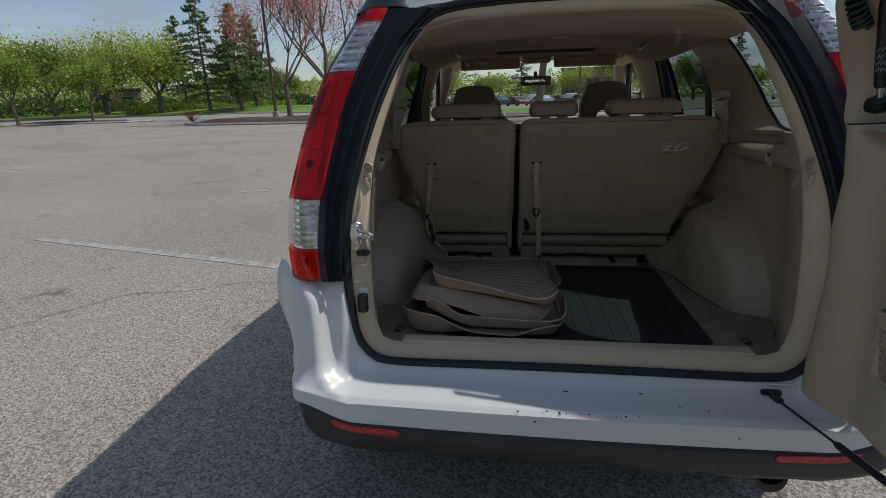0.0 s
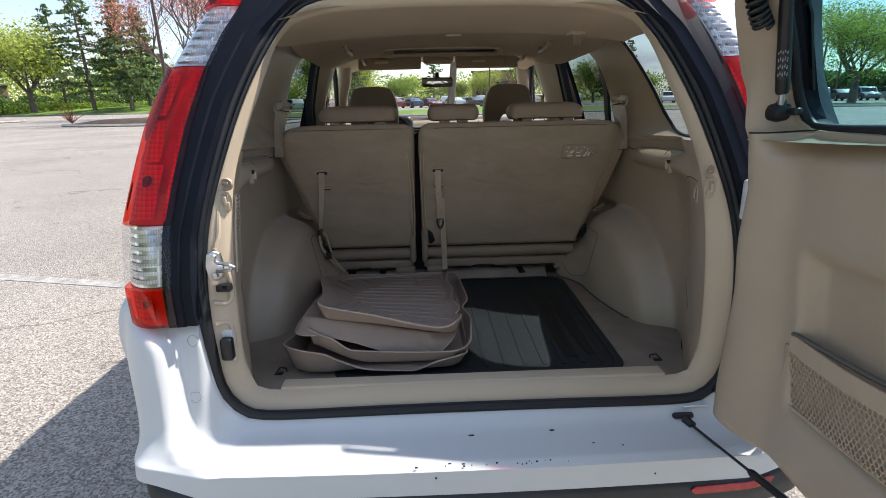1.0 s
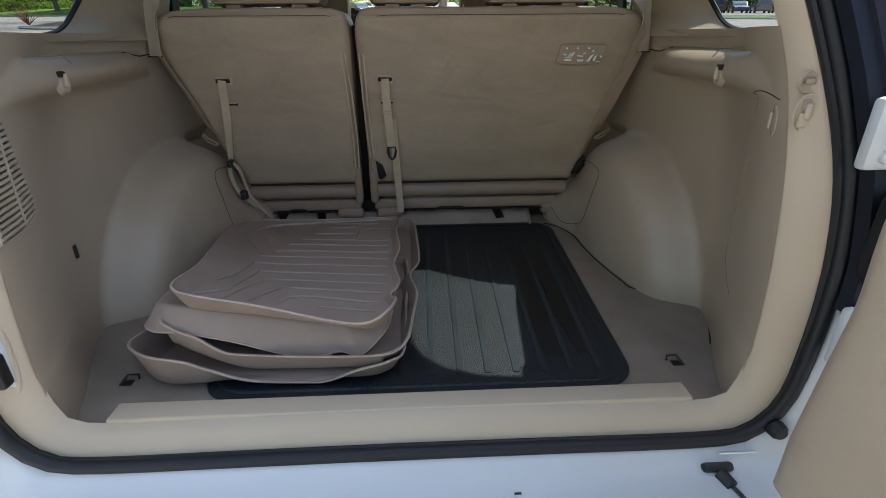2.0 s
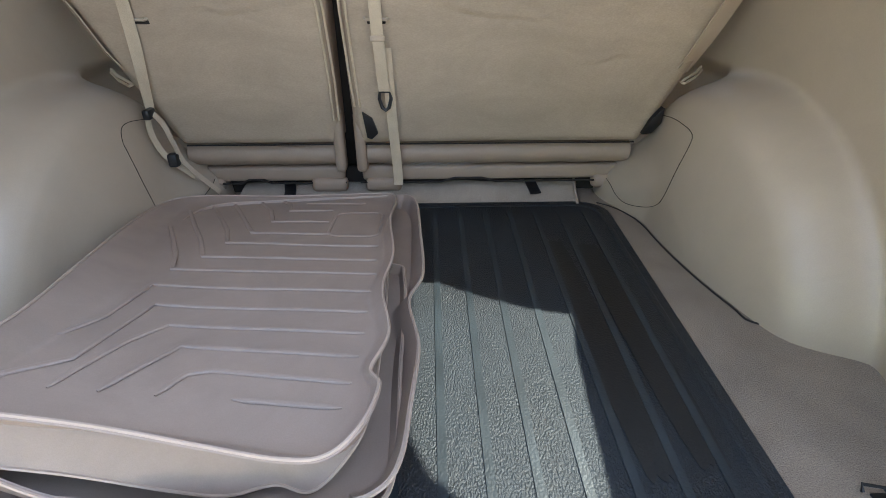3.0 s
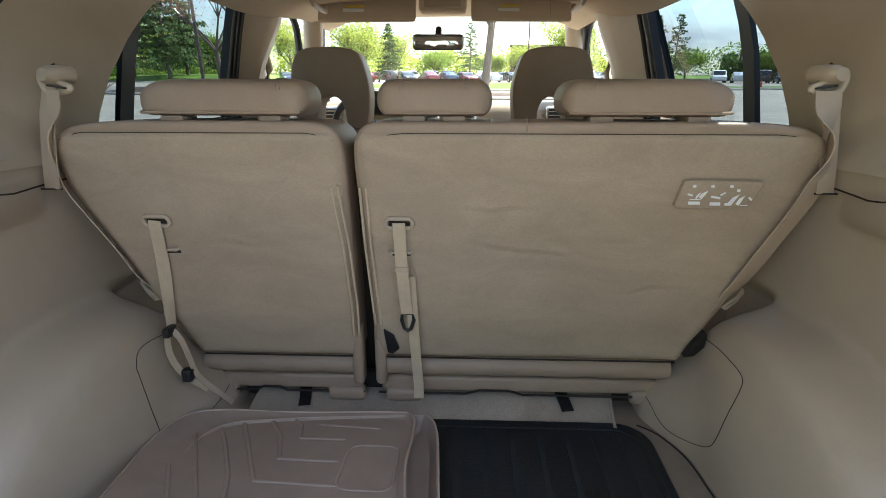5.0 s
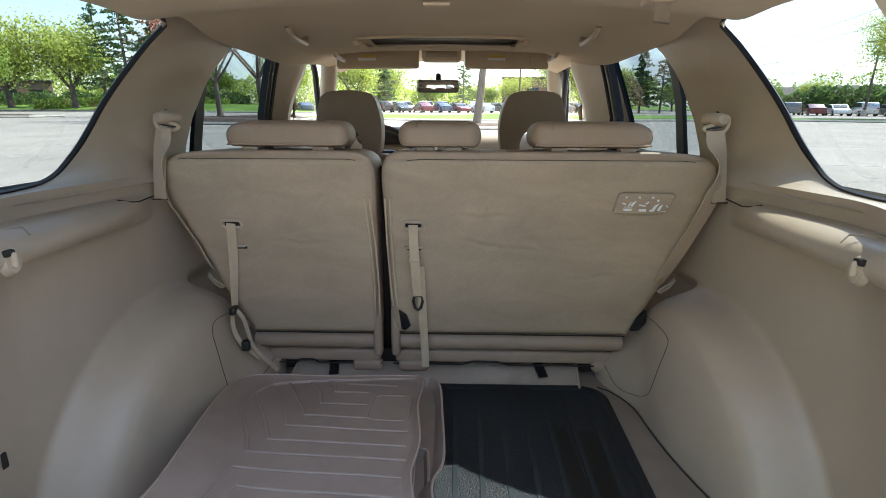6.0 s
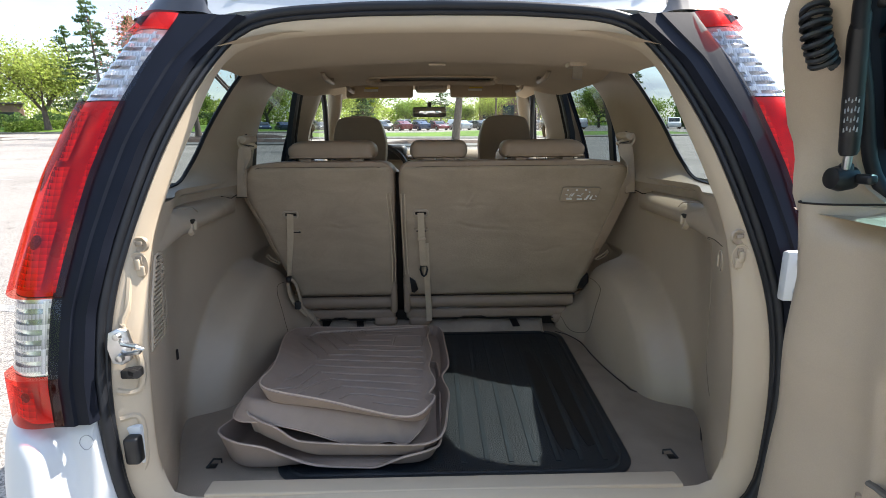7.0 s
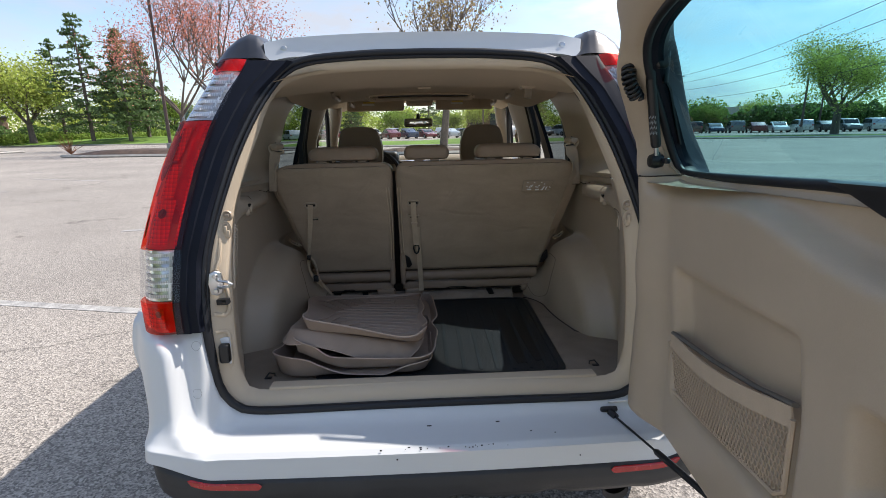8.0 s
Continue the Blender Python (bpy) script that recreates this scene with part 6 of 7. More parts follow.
for x, z, w, h, ang in ((0.421, 1.214, 0.022, 0.008, 0), (0.424, 1.227, 0.014, 0.004, -60), (0.432, 1.229, 0.018, 0.007, -55), (0.411, 1.228, 0.010, 0.004, 15), (0.421, 1.220, 0.020, 0.002, 0), (0.414, 1.243, 0.006, 0.006, 0),
        (0.455, 1.213, 0.020, 0.009, 0), (0.453, 1.224, 0.018, 0.005, 10), (0.463, 1.230, 0.010, 0.004, -30), (0.443, 1.243, 0.006, 0.006, 0),
        (0.483, 1.222, 0.024, 0.008, -58), (0.494, 1.220, 0.022, 0.007, -65), (0.476, 1.212, 0.012, 0.006, 0), (0.503, 1.210, 0.014, 0.002, 0), (0.509, 1.222, 0.008, 0.004, 40), (0.473, 1.243, 0.006, 0.006, 0), (0.486, 1.236, 0.006, 0.006, 0)):
    bar(x, z, w, h, ang)
part("diagram", bm, INK, lab)
# seams over the seat tops
for x in (-0.09, 0.093, 0.497):
    part("top_stitching", tube([(x, back_y(1.31) + 0.006, 1.315), (x, back_y(1.325) + 0.012, 1.327), (x, back_y(1.33) + 0.024, 1.3325)], 0.0011, 5), DARKTRIM, wide)
# cushions in front of the backs
for s, x0, x1 in ((narrow, -0.60, -0.15), (wide, -0.12, 0.60)):
    part("cushion", rbox(((x0 + x1) / 2, 1.36, 0.72), (x1 - x0, 0.52, 0.20), 0.05, 3), LEATHER, s)

# dark board and strip, added to stand in for shade in the seat gaps
backing = thing("seat_backing", (0, 1.10, 0.70), "added dark board and strip standing in for shade in the back seat gaps", "board")
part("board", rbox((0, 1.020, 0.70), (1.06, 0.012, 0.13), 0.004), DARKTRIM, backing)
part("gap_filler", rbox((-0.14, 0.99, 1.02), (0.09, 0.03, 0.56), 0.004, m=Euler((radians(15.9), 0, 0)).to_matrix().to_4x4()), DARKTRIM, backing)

# fabric flap bridging the gap behind the seats, and its pull tabs
flap = thing("carpet_flap", (0, 0.97, 0.70), "beige fabric flap lying between boot floor and seats", "flap")
part("fabric", surf(lambda u, v: Vector((lerp(-0.415, 0.386, u) + 0.012 * (v - 0.5), lerp(0.900, 1.006, v) + 0.002 * math.sin(u * 23), 0.7015 + 0.026 * ss(v, 0.1, 1.0) + 0.0015 * math.sin(u * 31) * v)), 60, 8, thick=0.004), FLAPCLOTH, flap)
part("hem", tube([(0.378, 0.905, 0.708), (0.384, 0.95, 0.716), (0.391, 1.0, 0.731)], 0.0035, 6), FLAPCLOTH, flap)
for x in (-0.298, 0.283):
    tab = thing("floor_tab", (x, 0.97, 0.70), "black webbing pull tab on the fabric flap", "strap", "floor tabs")
    part("webbing", ribbon([(x - 0.006, 1.004, 0.739), (x - 0.004, 0.995, 0.733), (x + 0.002, 0.968, 0.7225), (x + 0.005, 0.946, 0.7175)], (1, 0, 0), 0.026, 0.003), BLACK, tab)
    part("bracket", rbox((x - 0.006, 1.000, 0.741), (0.034, 0.012, 0.006), 0.002), BLACK, tab)

# seat belts of the outer places
BELT_RUNS = {-1: ([(0.604, 0.822, 1.378), (0.606, 0.818, 1.345), (0.615, 0.808, 1.30), (0.627, 0.825, 1.23), (0.612, 0.842, 1.174), (0.588, 0.860, 1.111), (0.572, 0.884, 1.045), (0.562, 0.925, 0.995)], 0.025),
             1: ([(0.602, 0.822, 1.378), (0.604, 0.816, 1.345), (0.612, 0.806, 1.30), (0.615, 0.822, 1.236), (0.602, 0.838, 1.180), (0.587, 0.856, 1.127), (0.563, 0.880, 1.050), (0.556, 0.925, 0.990)], 0.046)}
for side in (-1, 1):
    s = thing("seat_belt", (side * 0.62, 0.84, 1.25), "taupe seat belt hanging from its guide on the pillar", "seat belt", "rear belts")
    # guide: a round-nosed bolt cover on a ring-shaped loop
    cover = lathe([(0.0005, -0.034), (0.014, -0.032), (0.020, -0.022), (0.022, 0.0), (0.021, 0.020)], (0, 0, 0), "Y", 20)
    bmesh.ops.scale(cover, verts=cover.verts, vec=(1.0, 0.8, 0.68))
    bmesh.ops.transform(cover, verts=cover.verts, matrix=Matrix.Translation((side * 0.608, 0.846, 1.402)) @ Euler((0, radians(side * 12), radians(side * 20))).to_matrix().to_4x4())
    part("belt_guide", cover, TRIM, s)
    ring = [(side * x, 0.836 + 0.25 * (x - 0.6), z) for x, z in ((0.583, 1.384), (0.590, 1.377), (0.619, 1.375), (0.634, 1.380), (0.640, 1.393), (0.637, 1.406), (0.628, 1.408), (0.617, 1.396))]
    part("guide_loop", tube(loop_path(ring, 40), 0.0052, 10, closed=True, up=(0, 1, 0)), PILLAR, s)
    part("belt_slot", rbox((side * 0.600, 0.8275, 1.3835), (0.032, 0.006, 0.0030), 0.001, m=Euler((0, radians(side * -8), 0)).to_matrix().to_4x4()), BLACK, s)
    part("cover_gap", tube([(side * (0.604 + 0.020 * math.cos(a)), 0.846, 1.404 + 0.016 * math.sin(a)) for a in [0.4 + 0.1 * i for i in range(9)]], 0.0016, 6), BLACK, s)
    back = 0.0 if side < 0 else 0.012
    part("vertical_run", ribbon([(side * 0.622, 0.840 + back, 1.385), (side * 0.626, 0.826 + back, 1.34), (side * 0.629, 0.814 + back, 1.27), (side * 0.630, 0.808 + back, 1.222)], (1.0 * side, 0.3, 0), 0.034, 0.002), BELT, s)
    part("belt_outlet", tube([(side * x, 0.806 + back, 1.222) for x in (0.612, 0.63, 0.648)], 0.0016, 6), DARKTRIM, s)
    pts, w = BELT_RUNS[side]
    run = smooth_path([(side * x, y, z) for x, y, z in pts], 40)
    ways = []
    for i in range(40):
        q = i / 39
        flat = Vector((1.0 * side, 0.2, 0))
        edge = Vector((0.45 * side, 1, 0))
        seat_way = Vector((1.0 * side, 0.9, 0.3)) if side < 0 else Vector((1.0 * side, 0.30, 0.30))
        ways.append(flat.lerp(edge, ss(q, 0.05, 0.18)).lerp(seat_way, ss(q, 0.18, 0.36)))
    part("diagonal_run", ribbon(run, ways, w, 0.002), BELT, s)
    keeper = [(0.626, 0.970, 0.992), (0.606, 0.955, 0.978), (0.574, 0.930, 0.972), (0.562, 0.925, 0.976), (0.600, 0.945, 0.990), (0.620, 0.965, 0.999)]
    part("belt_keeper", tube([(side * a, b, c) for a, b, c in keeper], 0.0030, 8, closed=True), PILLAR, s)


# ---- front seats ----
def front_seat(x):
    s = thing("front_seat", (x, 1.95, 0.45), "taupe leather front seat with a tall headrest", "seat", "front seats")
    part("backrest", prism([(-0.23, 0.66), (0.23, 0.66), (0.235, 1.10), (0.17, 1.285), (-0.17, 1.285), (-0.235, 1.10)], lambda p, d: Vector((x + p[0], 1.83 - 0.30 * (p[1] - 0.66) + d, p[1])), -0.02, 0.13, 0.04, 4), LEATHER, s)
    part("cushion", rbox((x, 2.2, 0.66), (0.48, 0.52, 0.18), 0.06, 3), LEATHER, s)
    out = smooth_path([(-0.1162, 1.304, 0), (-0.1246, 1.37, 0), (-0.1218, 1.426, 0), (-0.103, 1.49, 0), (-0.07962, 1.512, 0), (-0.0281, 1.52, 0), (0.0281, 1.52, 0), (0.07962, 1.512, 0), (0.103, 1.49, 0), (0.1218, 1.426, 0), (0.1246, 1.37, 0), (0.1162, 1.304, 0), (0.09835, 1.281, 0), (0.05152, 1.281, 0), (0.04309, 1.337, 0), (0.0281, 1.368, 0), (0, 1.377, 0), (-0.0281, 1.368, 0), (-0.04309, 1.337, 0), (-0.05152, 1.281, 0), (-0.09835, 1.281, 0)], 72)
    part("headrest", prism([(q.x, q.y) for q in out], lambda p, d: Vector((x + p[0], 1.63 - 0.12 * (p[1] - 1.3) + d, p[1])), 0.0, 0.10, 0.020, 4), LEATHER, s, "tall arched headrest")
    return s


front_seat(-0.366)
front_seat(0.333)


# ---- floor mat and floor liners in the boot ----
def rounded(x0, x1, y0, y1, r, n=7):
    pts = []
    for cx, cy, a in ((x1 - r, y1 - r, 0), (x0 + r, y1 - r, 90), (x0 + r, y0 + r, 180), (x1 - r, y0 + r, 270)):
        for i in range(n + 1):
            t = radians(a + 90 * i / n)
            pts.append((cx + r * math.cos(t), cy + r * math.sin(t)))
    return pts


rubber_mat = thing("rubber_mat", (0.04, 0.53, 0.70), "ribbed black rubber mat lying on the boot carpet", "mat")
MX0, MX1, MY0, MY1 = -0.36, 0.443, 0.118, 0.925
skew = lambda x, y: x + 0.047 * (y - 0.9) * max(0.0, min(1.0, x / 0.4))
BLACKMAT = mat("black_ribbed_rubber", (0.0068, 0.0122, 0.0170), 0.46, vary=0.35, scale=5, grain=0.45, grain_scale=260, bump=1.2, bump_scale=340, stretch=(1.4, 0.8, 1), spec=0.6)
part("base", prism([(skew(x, y), y) for x, y in rounded(MX0, MX1, MY0, MY1, 0.07)], lambda p, d: Vector((p[0], p[1], 0.700 + d)), 0.0005, 0.006, 0.002, 1), BLACKMAT, rubber_mat)
ring = rounded(MX0 + 0.022, MX1 - 0.022, MY0 + 0.022, MY1 - 0.022, 0.055)
RIBMAT = mat("worn_rubber_rib", (0.0175, 0.0255, 0.0305), 0.45, vary=0.3, scale=9, grain=0.2, grain_scale=160, bump=0.3, bump_scale=300)
part("rim", tube([(skew(x, y), y, 0.7062) for x, y in ring], 0.006, 8, closed=True, flat=0.30), BLACKMAT, rubber_mat)
for i in range(13):
    x = lerp(MX0 + 0.07, MX1 - 0.06, i / 12)
    part("rib", ribbon([(skew(x, MY0 + 0.05), MY0 + 0.05, 0.7062), (skew(x, 0.5), 0.5, 0.7062), (skew(x, MY1 - 0.05), MY1 - 0.05, 0.7062)], (1, 0, 0), 0.0105, 0.0024), RIBMAT, rubber_mat)
# damp patch
DAMP = mat("damp_rubber", (0.005, 0.0068, 0.0085), 0.42, vary=0.3, scale=8, rvar=0.06, bump=0.3, bump_scale=300)
for x0, w in ((0.255, 0.048), (0.318, 0.050)):
    out = [(x0 + w * (0.5 + 0.5 * math.cos(a)) + 0.004 * noise.noise((math.cos(a) * 3, math.sin(a) * 3, x0 * 9)), 0.47 + (0.29 - 0.25 * (x0 - 0.255)) * max(-0.9, min(0.9, 1.3 * math.sin(a))) + 0.012 * noise.noise((math.cos(a) * 4, math.sin(a) * 4, 3 + x0 * 9))) for a in [2 * math.pi * i / 40 for i in range(40)]]
    part("damp_patch", prism(out, lambda p, d: Vector((p[0], p[1], 0.7066 + d)), -0.001, 0.0004), DAMP, rubber_mat)


WALL = [(0.0, 1.0), (0.14, 0.84), (0.34, 0.60), (0.54, 0.36), (0.72, 0.14), (0.86, 0.03), (1.0, 0.0)]
INNER = [0.04, 0.1, 0.2, 0.35, 0.5, 0.65, 0.8, 0.92, 0.998]


def liner(rim, floor, inset, label, n=220):
    """A moulded floor liner: its rim's course, its floor's height and the width of its wall."""
    edge = loop_path(rim, n)
    mid = sum(edge, Vector()) / n
    o = thing("floor_liner", tuple(mid), label, "floor mat", "floor liners")

    def f(u, v):
        p = edge[int(round(u * n)) % n]
        way = Vector((mid.x - p.x, mid.y - p.y, 0)).normalized()
        j = int(round(v * (len(WALL) + len(INNER) - 1)))
        if j < len(WALL):
            a, h = WALL[j]
            q = p + way * inset(p.x, p.y) * a
            return Vector((q.x, q.y, lerp(floor(q.x, q.y), p.z, h)))
        q = (p + way * inset(p.x, p.y)).lerp(mid, INNER[j - len(WALL)])
        return Vector((q.x, q.y, floor(q.x, q.y)))
    tray = part("tray", surf(f, n, len(WALL) + len(INNER) - 1, closed=True, thick=0.0035), MATS, o, sharp=60)
    part("rim", tube(edge, 0.0019, 6, closed=True), LINEREDGE, tray)
    return o, tray


def soft(x, y, s, k=0.004):
    return k * noise.noise((x * 6 + s, y * 5, s))


liner([(-0.487, 0.195, 0.778), (-0.44, 0.150, 0.780), (-0.375, 0.142, 0.770), (-0.340, 0.146, 0.750), (-0.275, 0.149, 0.722), (-0.18, 0.150, 0.7135), (-0.14, 0.150, 0.7145), (-0.085, 0.147, 0.737), (-0.03, 0.158, 0.746), (-0.006, 0.20, 0.742),
       (-0.006, 0.35, 0.742), (-0.008, 0.55, 0.742), (-0.04, 0.60, 0.742), (-0.24, 0.61, 0.742), (-0.43, 0.60, 0.745), (-0.472, 0.55, 0.755), (-0.482, 0.40, 0.772), (-0.478, 0.28, 0.768)],
      lambda x, y: 0.7125, lambda x, y: 0.022, "mauve-brown moulded rubber floor liner at the bottom of a stack")
liner([(-0.425, 0.215, 0.822), (-0.400, 0.178, 0.815), (-0.355, 0.167, 0.800), (-0.320, 0.165, 0.774), (-0.29, 0.164, 0.766), (-0.18, 0.160, 0.760), (-0.06, 0.160, 0.757), (-0.018, 0.170, 0.760), (0.002, 0.20, 0.766), (0.010, 0.265, 0.770),
       (0.017, 0.37, 0.763), (0.002, 0.47, 0.757), (0.022, 0.545, 0.757), (0.016, 0.70, 0.754), (0.008, 0.82, 0.752), (-0.012, 0.872, 0.748), (-0.06, 0.878, 0.745), (-0.30, 0.86, 0.745), (-0.42, 0.82, 0.752), (-0.44, 0.70, 0.765), (-0.44, 0.45, 0.790)],
      lambda x, y: 0.727 + 0.05 * ss(-x, 0.26, 0.42) * (1 - ss(y, 0.3, 0.6)) + soft(x, y, 3, 0.002) - 0.008 * ss(y, 0.5, 0.8), lambda x, y: 0.030 if x > -0.04 else 0.012, "mauve-brown moulded rubber floor liner in a stack")
liner([(-0.462, 0.232, 0.806), (-0.440, 0.190, 0.804), (-0.380, 0.178, 0.804), (-0.30, 0.180, 0.782), (-0.215, 0.182, 0.750), (-0.165, 0.180, 0.744), (-0.12, 0.186, 0.750), (-0.085, 0.182, 0.744), (-0.052, 0.205, 0.762), (-0.034, 0.25, 0.772),
       (-0.030, 0.36, 0.772), (-0.034, 0.52, 0.758), (-0.05, 0.66, 0.746), (-0.10, 0.69, 0.744), (-0.30, 0.70, 0.748), (-0.44, 0.68, 0.755), (-0.478, 0.60, 0.768), (-0.474, 0.42, 0.786)],
      lambda x, y: lerp(lerp(0.852, 0.788, ss((x + 0.46) / 0.44)), 0.745, min(1, max(0, (y - 0.19) / 0.62))) + soft(x, y, 8), lambda x, y: 0.032, "mauve-brown floor liner lying upside down in a stack")


def top_floor(x, y):
    """The upper side of the top liner."""
    u, v = (x + 0.375) / 0.315, (y - 0.18) / 0.61
    z = lerp(lerp(0.857, 0.812, u), 0.752, v)
    return z + 0.06 * ss(-x - 0.30, 0.0, 0.30) * (1 - ss(y, 0.25, 0.5)) * 0 - 0.006 * (1 - ss(y, 0.17, 0.26)) + soft(x, y, 11, 0.003)


top_liner, top_tray = liner([(-0.392, 0.215, 0.888), (-0.380, 0.182, 0.888), (-0.345, 0.172, 0.880), (-0.244, 0.168, 0.860), (-0.16, 0.162, 0.840), (-0.094, 0.156, 0.828), (-0.055, 0.158, 0.830), (-0.028, 0.185, 0.838), (-0.020, 0.24, 0.826), (-0.032, 0.275, 0.815),
       (-0.018, 0.345, 0.806), (-0.034, 0.45, 0.798), (-0.026, 0.56, 0.788), (-0.040, 0.70, 0.778), (-0.036, 0.80, 0.766), (-0.046, 0.872, 0.752), (-0.09, 0.886, 0.748), (-0.28, 0.880, 0.747), (-0.43, 0.875, 0.752), (-0.495, 0.845, 0.760), (-0.505, 0.76, 0.776), (-0.470, 0.60, 0.812), (-0.432, 0.45, 0.842), (-0.405, 0.32, 0.864)],
      top_floor, lambda x, y: 0.022 + 0.050 * ss(-x, 0.36, 0.44) * ss(y, 0.2, 0.3), "mauve-brown ridged rubber floor liner on top of a stack", 300)
# raised ridges of the top liner: corners turning away, then corners turning near
RIDGES = [[(-0.228, 0.845), (-0.102, 0.832)], [(-0.288, 0.868), (-0.262, 0.84), (-0.250, 0.795), (-0.163, 0.792)], [(-0.335, 0.868), (-0.29, 0.80), (-0.266, 0.728), (-0.160, 0.725)],
          [(-0.39, 0.862), (-0.345, 0.78), (-0.284, 0.664), (-0.148, 0.662)], [(-0.435, 0.852), (-0.386, 0.775), (-0.332, 0.677), (-0.307, 0.610), (-0.055, 0.612)], [(-0.455, 0.80), (-0.40, 0.70), (-0.357, 0.625), (-0.320, 0.548), (-0.052, 0.557)],
          [(-0.445, 0.70), (-0.40, 0.62), (-0.362, 0.55), (-0.342, 0.498), (-0.048, 0.509)], [(-0.378, 0.307), (-0.352, 0.356), (-0.344, 0.446), (-0.051, 0.455)], [(-0.388, 0.236), (-0.333, 0.273), (-0.315, 0.395), (-0.049, 0.402)],
          [(-0.327, 0.229), (-0.301, 0.31), (-0.277, 0.351), (-0.048, 0.355)], [(-0.282, 0.228), (-0.260, 0.276), (-0.244, 0.310), (-0.050, 0.310)], [(-0.231, 0.228), (-0.217, 0.262), (-0.195, 0.271), (-0.052, 0.265)], [(-0.162, 0.231), (-0.056, 0.229)]]
for ln in RIDGES:
    dense = []
    for a, b in zip(ln, ln[1:]):
        k = max(2, int(math.hypot(b[0] - a[0], b[1] - a[1]) / 0.012))
        dense += [(lerp(a[0], b[0], i / k), lerp(a[1], b[1], i / k)) for i in range(k)]
    dense.append(ln[-1])
    part("ridge", tube([(x, y, top_floor(x, y) + 0.0012) for x, y in dense], [0.0015] + [0.0038] * (len(dense) - 2) + [0.0015], 8, flat=0.62), MATS, top_tray)
pad = rounded(-0.150, -0.058, 0.655, 0.775, 0.02, 4)
part("heel_pad", tube([(x, y, top_floor(x, y) + 0.0008) for x, y in pad], 0.003, 6, closed=True, flat=0.5), MATS, top_tray)

# tie-down rings on the floor
for side in (-1, 1):
    t = thing("tie_down", (side * 0.50, 0.18, 0.70), "small black tie-down hook on the boot carpet", "hook", "tie downs")
    part("plate", rbox((side * 0.503, 0.182, 0.7015), (0.020, 0.014, 0.003), 0.001), BLACK, t)
    part("wire", tube([(side * 0.512, 0.174, 0.702), (side * 0.500, 0.186, 0.716), (side * 0.488, 0.196, 0.708), (side * 0.486, 0.190, 0.703)], 0.0022, 6), BLACK, t)


# ---- the car park's markings, islands and lawns ----
LEVEL = Matrix.Identity(4)


def stripe(a, b, w=0.11):
    a, b = Vector((*a, 0)), Vector((*b, 0))
    d = (b - a).normalized()
    s = Vector((-d.y, d.x, 0)) * w / 2
    bm = prism([0, 1, 2, 3], lambda i, h: (a - s, b - s, b + s, a + s)[i] + Vector((0, 0, h)), -0.01, 0.004)
    return tagged(part("painted_line", bm, LINE, None), "worn white parking line painted on asphalt", "road marking", "parking lines", "structure")


for a, b in (((-5.3, 3.36), (-1.5, 2.45)), ((-4.5, 6.12), (-4.05, 6.2)), ((-13.3, 16.05), (-9.8, 14.5)), ((-12.8, 9.1), (-11.1, 8.55)), ((-11.6, 12.2), (-10.9, 12.05)), ((-16.0, 19.5), (-15.2, 19.2)), ((7.0, 12.0), (12.0, 10.6)), ((9.5, 17.5), (14.5, 16.2))):
    stripe(a, b)


def raised_bed(name, outline, top, material, label, category, kind="", swell=0.0, rim=True):
    """A kerbed bed: a sheet of soil or grass behind a concrete kerb."""
    c = sum((Vector(p) for p in outline), Vector((0, 0))) / len(outline)
    bed = thing(name, (c.x, c.y, 0), label, category, place=LEVEL)
    dense = []
    for p, q in zip(outline, outline[1:] + outline[:1]):
        for i in range(10):
            dense.append(Vector(p).lerp(Vector(q), i / 10))
    n = len(dense)

    def f(u, v):
        q = dense[int(round(u * n)) % n].lerp(c, v * 0.995)
        bump = 0.35 * noise.noise((q.x * 0.08, q.y * 0.08, 4.0)) * min(1, v * 4)
        return Vector((q.x, q.y, top + swell * ss(v, 0.0, 0.5) + (bump if swell else 0.0)))
    part("bed", surf(f, n, 10, closed=True), material, bed)
    if rim:
        part("kerb", tube([(q.x, q.y, top * 0.5) for q in dense], 0.11, 4, closed=True), KERB, bed, "concrete kerb")
    if kind:
        tagged(bed, kind=kind)
    return bed


raised_bed("lawn", [(-190, 70), (-92, 64), (-66, 79.5), (-41, 72.5), (-26, 68), (-14, 66), (-12, 150), (-60, 190), (-200, 170)], 0.13, GRASS, "mown spring lawn behind a low concrete kerb", "lawn", "structure", 0.9)
raised_bed("lawn", [(-14, 42), (4, 39), (24, 42), (26, 56), (4, 55), (-14, 58)], 0.13, GRASS, "narrow mown lawn strip between parking rows", "lawn", "structure", 0.1)
raised_bed("lawn", [(25, 44), (45, 34), (72, 16), (76, 21), (47, 40), (27, 50)], 0.13, GRASS, "narrow mown lawn strip between parking rows", "lawn", "structure", 0.1)
raised_bed("lawn", [(-40, 112), (30, 112), (130, 70), (190, 120), (60, 210), (-40, 210)], 0.13, GRASS, "distant lawn under the trees", "lawn", "structure", 0.4)
raised_bed("island", [(-24.6, 33.6), (-22.5, 32.3), (-9.0, 30.0), (-8.0, 34.0), (-22.5, 37.5)], 0.14, MULCH, "kerbed parking island covered with brown mulch", "island", "structure", 0.25)
raised_bed("island", [(-50.0, 41.5), (-38.0, 43.8), (-37.0, 46.5), (-50.5, 45.0)], 0.14, MULCH, "kerbed parking island covered with brown mulch", "island", "structure", 0.25)
raised_bed("island", [(-22.5, 39.0), (-12.0, 39.0), (-12.0, 42.0), (-22.5, 42.0)], 0.14, MULCH, "kerbed parking island covered with brown mulch", "island", "structure", 0.15)
